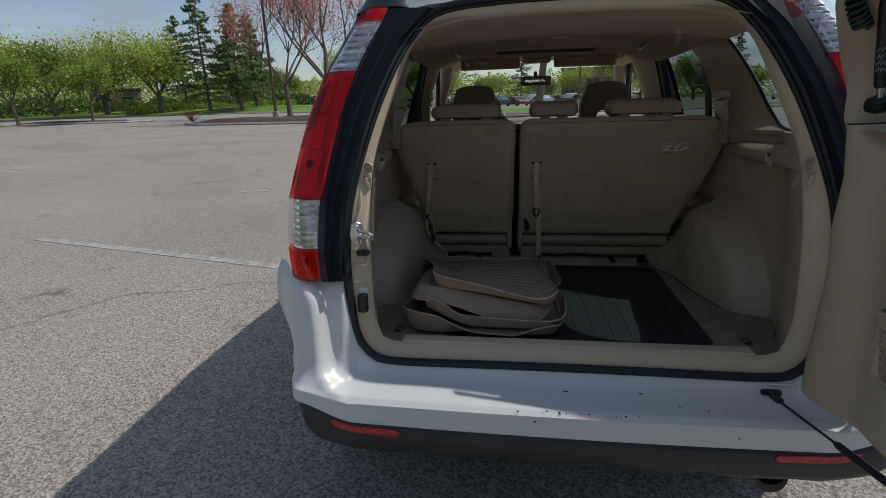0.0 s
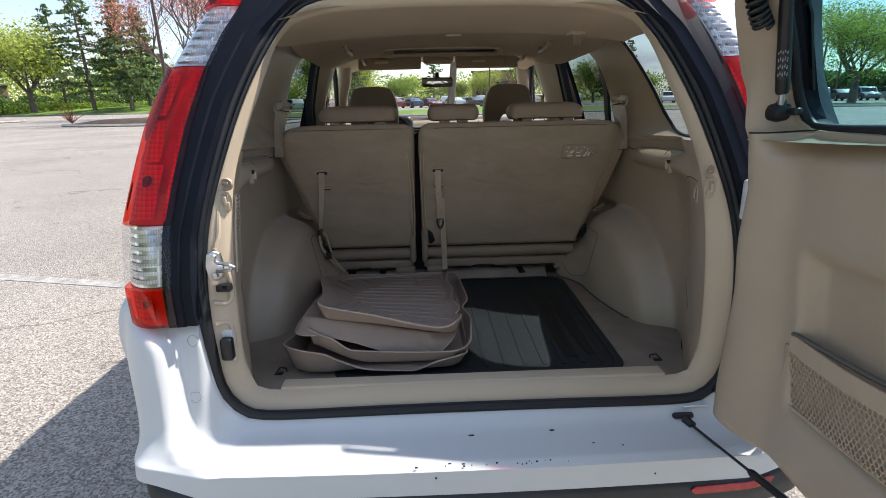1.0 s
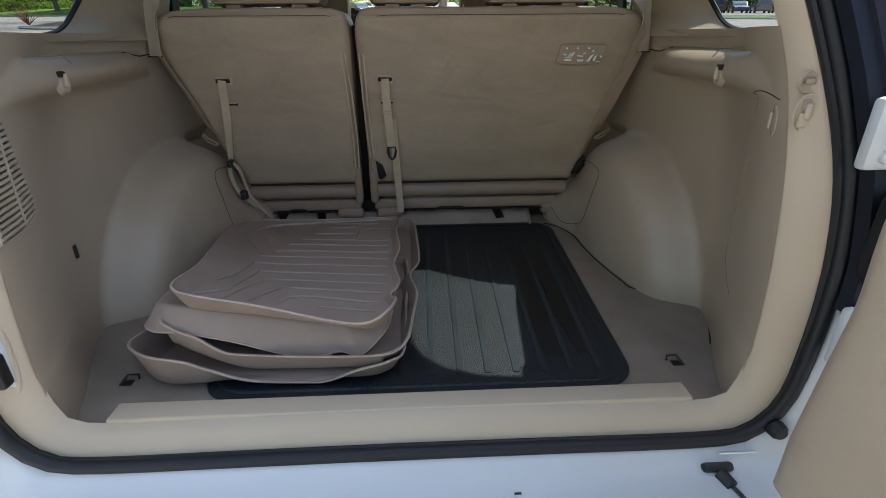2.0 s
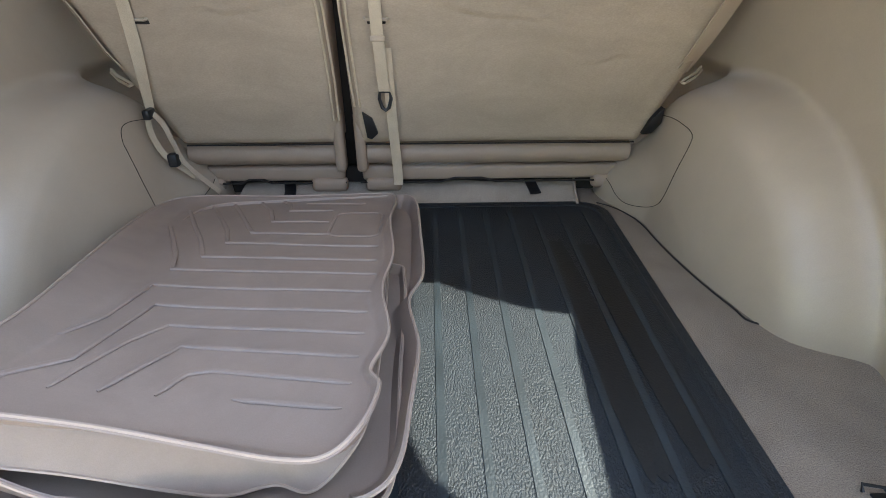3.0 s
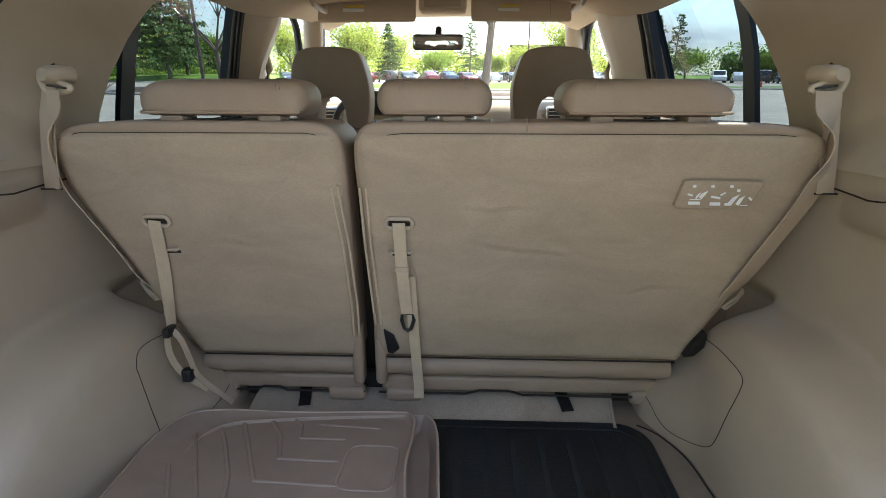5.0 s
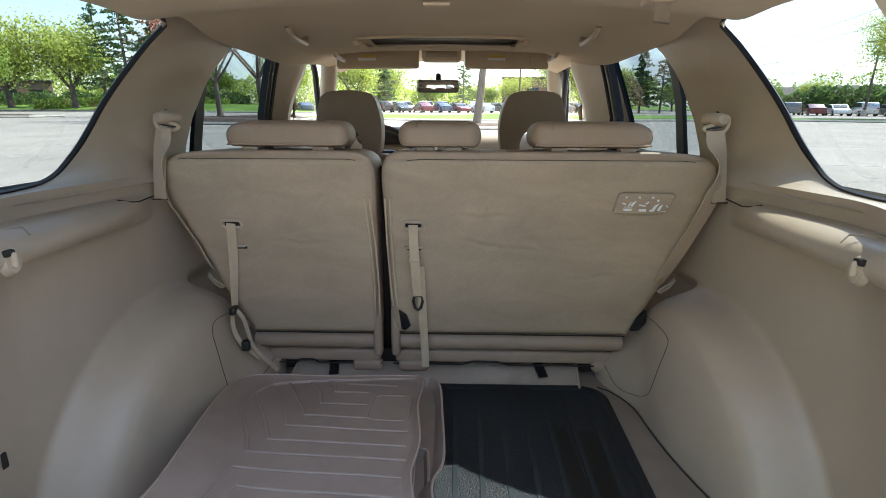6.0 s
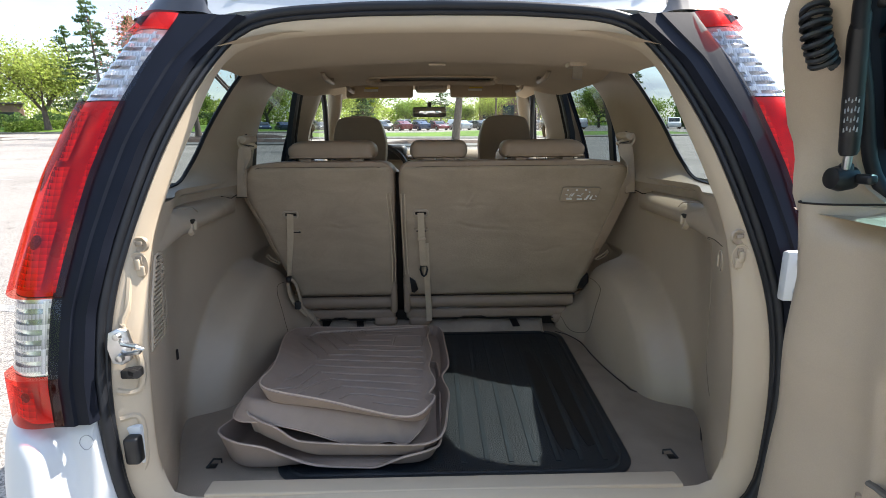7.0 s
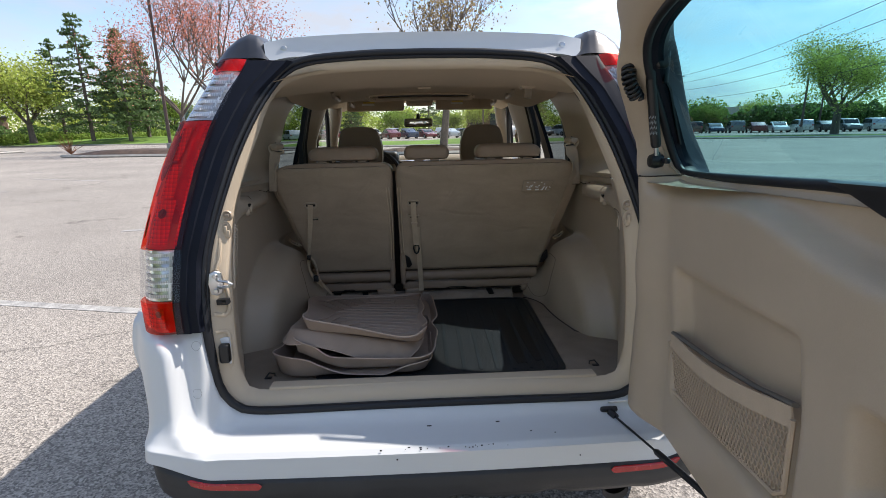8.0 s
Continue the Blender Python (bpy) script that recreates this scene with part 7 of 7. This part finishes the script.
raised_bed("island", [(-3.0, 26.6), (6.0, 26.6), (6.0, 29.6), (-3.0, 29.6)], 0.14, MULCH, "kerbed parking island round a tree", "island", "structure", 0.15)


# ---- trees ----
def leaves(points, size, seed, flat=0.6):
    """Many small leaf clumps, as loose quads round the points."""
    r = np.random.RandomState(seed)
    n = len(points)
    p = np.array(points)
    a = r.normal(size=(n, 3))
    a /= np.linalg.norm(a, axis=1)[:, None]
    b = np.cross(a, r.normal(size=(n, 3)))
    b /= np.linalg.norm(b, axis=1)[:, None]
    s = size * (0.5 + r.rand(n))[:, None]
    quad = np.stack([p - a * s, p - b * s * flat, p + a * s, p + b * s * flat], 1).reshape(-1, 3)
    me = bpy.data.meshes.new("leaves")
    me.from_pydata(quad.tolist(), [], [(4 * i, 4 * i + 1, 4 * i + 2, 4 * i + 3) for i in range(n)])
    return me


def grow(r, base, way, length, rad, depth, out, tips, spread=0.55, up=0.25):
    """Branches, thinning as they fork."""
    pts, rads = [base], [rad]
    p, d = base.copy(), way.normalized()
    for i in range(4):
        d = (d + Vector((r.gauss(0, 0.10), r.gauss(0, 0.10), r.gauss(0, 0.06) + up * 0.12))).normalized()
        p = p + d * length / 4
        pts.append(p.copy())
        rads.append(max(0.012, rad * (1 - 0.16 * (i + 1))))
    tube(pts, rads, 6 if depth > 1 else 4, bm=out)
    if depth == 0:
        tips.append((p, length))
        return
    for i in range(3 if depth > 1 else 4):
        k = r.uniform(0.45, 1.0)
        at = pts[min(4, int(k * 4))]
        side = Vector((r.gauss(0, 1), r.gauss(0, 1), r.gauss(0.25, 0.5))).normalized()
        nd = (d * (1 - spread) + side * spread + Vector((0, 0, up))).normalized()
        grow(r, at, nd, length * r.uniform(0.62, 0.82), rad * 0.5, depth - 1, out, tips, spread, up)
    tips.append((p, length))


def tree(name, at, height, trunk_h, rad, leaf, size, count, label, seed, depth=3, spread=0.55, thin=1.0, up=0.25):
    r = random.Random(seed)
    o = thing(name, at, label, "tree", "trees", LEVEL)
    bm, tips = bmesh.new(), []
    base = Vector(at)
    top = base + Vector((r.uniform(-0.3, 0.3), r.uniform(-0.3, 0.3), trunk_h))
    tube([base - Vector((0, 0, 0.2)), base + Vector((0, 0, 0.15)), base.lerp(top, 0.5), top], [rad * 1.5, rad * 1.15, rad * 0.95, rad * 0.85], 10, bm=bm)
    arms = 5
    for i in range(arms):
        a = 2 * math.pi * (i + r.random() * 0.6) / arms
        grow(r, top - Vector((0, 0, 0.3 * r.random())), Vector((math.cos(a) * spread * 1.5, math.sin(a) * spread * 1.5, 1.0)), (height - trunk_h) * r.uniform(0.34, 0.46), rad * 0.55, depth - 1, bm, tips, spread, up)
    part("trunk", bm, BARK, o, "grey trunk with forking limbs")
    pts = []
    for i in range(count):
        p, ln = tips[r.randrange(len(tips))]
        q = p + Vector((r.gauss(0, 1), r.gauss(0, 1), r.gauss(0, 0.8))) * ln * 0.40 * thin
        pts.append((q - base)[:])
    me = leaves(pts, size, seed)
    me.materials.append(leaf)
    c = new("crown", me)
    c.parent = o
    ORG[c.name] = base
    return o


def conifer(name, at, height, width, seed, label, open_=0.0):
    r = random.Random(seed)
    o = thing(name, at, label, "tree", "trees", LEVEL)
    base = Vector(at)
    bm = tube([base - Vector((0, 0, 0.2)), base + Vector((0, 0, height * 0.5)), base + Vector((0, 0, height * 0.97))], [0.32, 0.2, 0.04], 8)
    pts = []
    z = height * 0.14
    while z < height * 0.98:
        k = 1 - z / height
        reach = width * (min(1.0, 1.5 * k) ** 0.8) * (0.75 + 0.35 * noise.noise((z * 0.35, seed, 0.0)))
        for i in range(5):
            if r.random() < open_ * 0.55:
                continue
            a = r.uniform(0, 2 * math.pi)
            ln = reach * r.uniform(0.45, 1.25) + 0.3
            d = Vector((math.cos(a), math.sin(a), r.uniform(-0.12, 0.28)))
            st = Vector((0, 0, z))
            sag = lambda t: st + d * ln * t - Vector((0, 0, 0.10 * ln * t * t))
            tube([base + sag(0), base + sag(0.6), base + sag(1)], [0.06, 0.04, 0.012], 4, bm=bm)
            for j in range(int((16 + 40 * k) * (0.7 if open_ else 1.0))):
                t = r.uniform(0.25, 1.05)
                wide = 0.30 * (1.15 - t) * ln
                pts.append((sag(t) + Vector((r.gauss(0, 0.12) - math.sin(a) * r.uniform(-wide, wide), r.gauss(0, 0.12) + math.cos(a) * r.uniform(-wide, wide), r.gauss(0.0, 0.10))))[:])
        z += height * 0.036
    part("trunk", bm, BARK, o, "straight conifer trunk")
    me = leaves(pts, 0.34, seed, 0.4)
    me.materials.append(LEAF_DARK)
    c = new("crown", me)
    c.parent = o
    ORG[c.name] = base
    return o


def spot(az, dist, z=0.0):
    """A place on the ground by its bearing, degrees right of straight ahead."""
    return (dist * math.sin(radians(az)), dist * math.cos(radians(az)) - 1.2, z)


def put_copy(ob, place, turn, scale):
    c = copy_thing(ob, Matrix.Translation(place) @ Matrix.Rotation(turn, 4, "Z") @ Matrix.Scale(scale, 4))
    return c


lime = tree("deciduous_tree", spot(-37.0, 98, 0.7), 15.5, 2.6, 0.42, LEAF_LIME, 0.19, 11000, "broad tree in fresh lime-green spring leaf on a lawn", 21)
green = tree("deciduous_tree", spot(-45.5, 100, 0.7), 14.0, 2.4, 0.34, LEAF_GREEN, 0.20, 9000, "broad green tree in early leaf on a lawn", 22)
for az, d, s, src in ((-41.5, 104, 0.95, lime), (-50.5, 96, 0.9, lime), (-55, 100, 1.0, green), (-61, 97, 1.1, lime), (-67, 95, 1.0, green), (-30.0, 122, 0.9, lime), (-25.5, 118, 0.8, green), (-18.0, 120, 0.9, lime), (-74, 92, 1.1, lime)):
    put_copy(src, spot(az, d, 0.6), az * 0.3, s)
pine = conifer("pine_tree", spot(-32.6, 95, 0.8), 18.5, 6.4, 31, "tall open dark pine on a lawn", 0.40)
spruce = conifer("spruce_tree", spot(-29.6, 92, 0.7), 16.5, 5.4, 32, "dense dark green spruce on a lawn")
for az, d, s, src in ((-28.0, 98, 0.95, spruce), (-34.6, 108, 0.9, pine), (-53, 88, 0.9, spruce), (-57.5, 92, 1.0, pine), (-62, 84, 0.9, spruce)):
    put_copy(src, spot(az, d, 0.7), d, s)
small = tree("young_tree", spot(-48.2, 60.5, 0.3), 8.2, 1.9, 0.13, LEAF_GREEN, 0.12, 5500, "young tree in thin green leaf on a mulched island", 41, spread=0.5)
put_copy(small, spot(-42.8, 61.5, 0.3), 2.0, 0.92)
red = tree("red_maple", spot(-20.5, 46, 0.2), 17.0, 3.2, 0.26, LEAF_RED, 0.075, 9000, "tall maple with sparse red spring buds", 51, depth=4, spread=0.5, thin=1.1)
put_copy(red, spot(-24.8, 58, 0.2), 1.3, 1.0)
bare = tree("budding_tree", spot(2.6, 29.2, 0.2), 11.5, 3.4, 0.22, leafy("tan_tree_buds", (0.30, 0.22, 0.10)), 0.07, 3000, "slender pale-trunked tree with tan buds", 52, depth=4, spread=0.5)
big = tree("oak_tree", spot(40.8, 62, 0.1), 12.4, 2.4, 0.34, LEAF_LIME, 0.075, 24000, "broad spreading tree in light green leaf beside parked cars", 61, spread=0.62, thin=0.78)
for az, d, s, src in ((-11, 96, 0.85, lime), (-7.2, 112, 0.75, lime), (-2.6, 124, 0.62, green), (6.6, 112, 0.55, lime), (3.4, 122, 0.5, green), (12.0, 92, 0.8, lime), (18.5, 95, 0.7, green), (23, 105, 0.5, green), (30.5, 98, 0.45, green), (34.5, 108, 0.42, lime), (49, 90, 0.7, green), (56, 85, 0.8, lime), (63, 80, 0.9, green), (70, 78, 0.9, lime)):
    put_copy(src, spot(az, d), d * 1.7, s)
for az, d, s, src in ((19.8, 82, 0.55, spruce), (21.8, 84, 0.5, pine), (-7.8, 98, 0.6, spruce), (1.0, 110, 0.6, pine)):
    put_copy(src, spot(az, d), d, s)


# unseen row of trees, added behind to block low sky light from the left rear
for n, az in enumerate((-98, -111, -123, -136, -149, -161, -173)):
    put_copy(lime if n % 2 else green, spot(az, 27 + 3 * (n % 3)), n * 1.9, 0.82)


def woods(name, az0, az1, dist, height, leaf, count, seed, label):
    """A far belt of bushes or trees."""
    r = random.Random(seed)
    pts = []
    for i in range(int(count * 2.6)):
        az = r.uniform(az0, az1)
        d = dist + r.uniform(-4, 4)
        h = height * (0.75 + 0.45 * noise.noise((az * 0.35, seed, 0.0)) + 0.2 * noise.noise((az * 1.4, seed, 5.0)))
        x, y, _ = spot(az, d)
        pts.append((x, y, h * r.random() ** 0.75))
    me = leaves(pts, 0.32 if height > 5 else 0.20, seed)
    me.materials.append(leaf)
    return tagged(new(name, me), label, "hedge" if height < 5 else "woods", kind="stuff")


woods("hedge", -62, -22, 116, 4.2, LEAF_HEDGE, 9000, 71, "dark green hedge along the far edge of a lawn")
woods("hedge", -40, -24, 108, 2.6, LEAF_GREEN, 3500, 72, "low green shrubs on the lawn")
woods("far_woods", -80, 90, 175, 11.0, LEAF_GREEN, 16000, 73, "distant belt of green trees")
woods("far_woods", -60, -14, 140, 9.0, LEAF_LIME, 7000, 74, "distant belt of fresh green trees")
woods("far_woods", -16, 20, 128, 7.0, LEAF_LIME, 5000, 76, "distant belt of fresh lime-green trees")
woods("hedge", 26, 62, 103, 5.2, LEAF_HEDGE, 6000, 75, "dark green belt of bushes behind parked cars")
# dry bush on the island
bush = thing("dry_bush", spot(-34.5, 39.0, 0.3), "small bare reddish bush on a mulched island", "bush", place=LEVEL)
r = random.Random(8)
b0 = Vector(spot(-34.5, 39.0, 0.3))
for i in range(26):
    d = Vector((r.gauss(0, 0.5), r.gauss(0, 0.5), 1)).normalized()
    part("twig", tube([b0, b0 + d * 0.5, b0 + d * r.uniform(0.8, 1.3) + Vector((r.gauss(0, 0.1), r.gauss(0, 0.1), 0))], [0.02, 0.014, 0.006], 4), leafy("dry_twig", (0.24, 0.11, 0.06)) if i == 0 else bpy.data.materials["dry_twig"], bush)


# ---- street lamps, lines, cone ----
def light_pole(at, h):
    o = thing("light_pole", at, "tall brown square light pole on a car park island", "street lamp", "light poles", LEVEL)
    b = Vector(at)
    part("pole", tube([b, b + Vector((0, 0, h))], [0.14, 0.10], 8), POLE, o)
    part("base", lathe([(0.28, 0), (0.28, 0.7), (0.2, 0.72)], at, "Z", 14), KERB, o)
    part("arm", tube([b + Vector((-0.9, 0, h - 0.1)), b + Vector((0.9, 0, h - 0.1))], 0.06, 6), POLE, o)
    for s in (-1, 1):
        part("lamp_head", rbox(b + Vector((s * 1.1, 0, h - 0.1)), (0.7, 0.4, 0.18), 0.04), POLE, o)
    return o


light_pole(spot(-26.3, 45.5), 14.0)
for az, d in ((38.3, 80), (39.6, 92), (45.2, 75), (-47, 118), (7.2, 75)):
    light_pole(spot(az, d), 8.5)
for i, (h, off) in enumerate(((9.4, 0), (8.3, 1.0), (7.1, 2.0), (5.6, 3.0))):
    a, b = Vector(spot(27.5, 98 + off, h)), Vector(spot(55.0, 34 + off, h + 0.6))
    pts = [a.lerp(b, k / 14) - Vector((0, 0, 1.0 * math.sin(math.pi * k / 14))) for k in range(15)]
    wire = thing("power_line", pts[7][:], "black overhead power line", "cable", "power lines", LEVEL)
    part("wire", tube(pts, 0.022, 5), BLACK, wire)
for az, d in ((27.5, 100), (55.0, 36)):
    pl_ = thing("utility_pole", spot(az, d), "wooden utility pole carrying the power lines", "pole", place=LEVEL)
    b = Vector(spot(az, d))
    part("pole", tube([b, b + Vector((0, 0, 10.5))], [0.17, 0.12], 8), BARK, pl_)
    part("crossarm", rbox(b + Vector((0, 0, 9.6)), (2.0, 0.12, 0.14), 0.02), BARK, pl_)
cone = thing("traffic_cone", spot(29.3, 55), "orange-red traffic cone standing on asphalt", "cone", place=LEVEL)
part("body", lathe([(0.17, 0.04), (0.03, 0.72), (0.02, 0.74)], spot(29.3, 55), "Z", 16), CONE, cone)
part("foot", rbox(Vector(spot(29.3, 55)) + Vector((0, 0, 0.02)), (0.42, 0.42, 0.04), 0.01), BLACK, cone)


# ---- parked cars ----
PROFILES = {
    "suv": ([(-2.2, 0.30), (2.15, 0.30), (2.25, 0.55), (2.2, 0.85), (1.1, 1.02), (0.55, 1.58), (-0.4, 1.68), (-1.9, 1.62), (-2.2, 1.05)], [(0.98, 1.04), (0.48, 1.52), (-0.4, 1.60), (-1.82, 1.54), (-2.02, 1.06)]),
    "sedan": ([(-2.3, 0.26), (2.25, 0.26), (2.35, 0.5), (2.25, 0.74), (1.15, 0.92), (0.35, 1.38), (-0.7, 1.44), (-1.55, 1.06), (-2.3, 1.0)], [(1.0, 0.94), (0.32, 1.32), (-0.68, 1.37), (-1.4, 1.06), (-1.3, 0.96)]),
}


def parked_car(kind, paint, at, turn, tone):
    o = thing("parked_car", at, f"{tone} {kind} parked in a far row", "car", "parked cars", LEVEL)
    b = Vector(at)
    body, glass = PROFILES[kind]
    part("body", prism(body, lambda p, d: b + Vector((d * (1 - 0.10 * max(0, p[1] - 0.95)), p[0], p[1])), -0.88, 0.88, 0.07, 2), paint, o)
    part("side_glass", prism(glass, lambda p, d: b + Vector((d * (1 - 0.10 * max(0, p[1] - 0.95)), p[0], p[1])), -0.893, 0.893), DARKGLASS, o)
    part("windscreen", prism([(0, 0), (1, 0), (1, 1), (0, 1)], lambda p, d: b + Vector((lerp(-0.72, 0.72, p[0]), lerp(glass[0][0] + 0.10, glass[1][0] + 0.10, p[1]) + d, lerp(glass[0][1], glass[1][1] + 0.03, p[1]))), -0.02, 0.03), DARKGLASS, o)
    for y in (1.38, -1.38):
        for s in (-1, 1):
            w = part("wheel", lathe([(0.2, -0.10), (0.33, -0.10), (0.34, 0), (0.33, 0.10), (0.2, 0.10)], b + Vector((s * 0.82, y, 0.33)), "X", 16), TYRE, o)
            part("rim", lathe([(0.02, 0.0), (0.2, 0.0), (0.2, s * 0.102), (0.02, s * 0.11)], b + Vector((s * 0.82, y, 0.33)), "X", 12), RIM, w)
    for s in (-1, 1):
        part("headlight", rbox(b + Vector((s * 0.66, 2.2, 0.72)), (0.32, 0.14, 0.14), 0.04), INK, o)
        part("tail_light", rbox(b + Vector((s * 0.70, -2.2, 0.92)), (0.24, 0.12, 0.16), 0.04), REDSOLID, o)
    o.matrix_world = Matrix.Translation(at) @ Matrix.Rotation(turn, 4, "Z")
    return o


TONES = ["white", "silver", "black", "navy blue", "grey", "maroon"]
protos = [parked_car(k, PAINTS[i], (500 + 6 * n, 600, 0), 0, TONES[i]) for n, (k, i) in enumerate((("suv", 0), ("sedan", 1), ("suv", 2), ("sedan", 3), ("suv", 4), ("sedan", 5), ("sedan", 0), ("suv", 1), ("sedan", 2)))]
r = random.Random(17)
rows_of_cars = []
for i in range(32):
    k = i / 31
    rows_of_cars.append((Vector((36, 73, 0)).lerp(Vector((104, 33, 0)), k), radians(-22 + 180 * (i % 3 == 0))))
for i in range(17):
    rows_of_cars.append((Vector((-26 + i * 3.0 + r.uniform(-0.3, 0.3), 76 + r.uniform(-0.4, 0.4), 0)), radians(180 * (i % 3 == 0) + 28)))
for i in range(15):
    rows_of_cars.append((Vector((-22 + i * 3.3 + r.uniform(-0.3, 0.3), 92 + r.uniform(-0.5, 0.5), 0)), radians(180 * (i % 2) - 25)))
for n, (p, turn) in enumerate(rows_of_cars):
    src = protos[n] if n < len(protos) else protos[r.randrange(len(protos))]
    m = Matrix.Translation(p) @ Matrix.Rotation(turn + r.uniform(-0.04, 0.04), 4, "Z")
    if n < len(protos):
        src.matrix_world = m
    else:
        copy_thing(src, m)


# ---- buildings ----
def building(at, turn, w, d, h, label, gable=False):
    o = thing("building", at, label, "building", "buildings", LEVEL)
    b = Vector(at)
    part("wall", rbox(b + Vector((0, 0, h / 2)), (w, d, h), 0.02), BRICK, o)
    if gable:
        part("roof", prism([(-d / 2 - 0.5, 0), (d / 2 + 0.5, 0), (0, d * 0.24)], lambda p, q: b + Vector((q, p[0], h + p[1])), -w / 2 - 0.5, w / 2 + 0.5), ROOFING, o)
    else:
        part("roof", rbox(b + Vector((0, 0, h + 0.2)), (w + 0.6, d + 0.6, 0.4), 0.05), ROOFING, o)
    n = int(w / 4)
    for i in range(n):
        x = -w / 2 + (i + 0.5) * w / n
        win = part("window", rbox(b + Vector((x, -d / 2 - 0.01, h * 0.5)), (w / n * 0.6, 0.08, h * 0.42), 0.01), DARKGLASS, o)
        part("sill", rbox(b + Vector((x, -d / 2 - 0.06, h * 0.27)), (w / n * 0.66, 0.16, 0.10), 0.01), KERB, win)
    o.matrix_world = Matrix.Translation(at) @ Matrix.Rotation(turn, 4, "Z")
    return o


building(spot(42, 126), radians(-42), 46, 18, 2.6, "long low brown brick building behind parked cars")
building(spot(31.5, 118), radians(-32), 15, 8, 2.6, "low house with a dark pitched roof behind trees", True)
building(spot(36.0, 122), radians(-36), 13, 8, 2.8, "low house with a dark pitched roof behind trees", True)
building(spot(8.6, 118), radians(-8), 13, 10, 6.5, "brown brick building beyond parked cars")
building(spot(-40.5, 128), radians(38), 9, 8, 5.0, "low brick building half hidden behind trees")
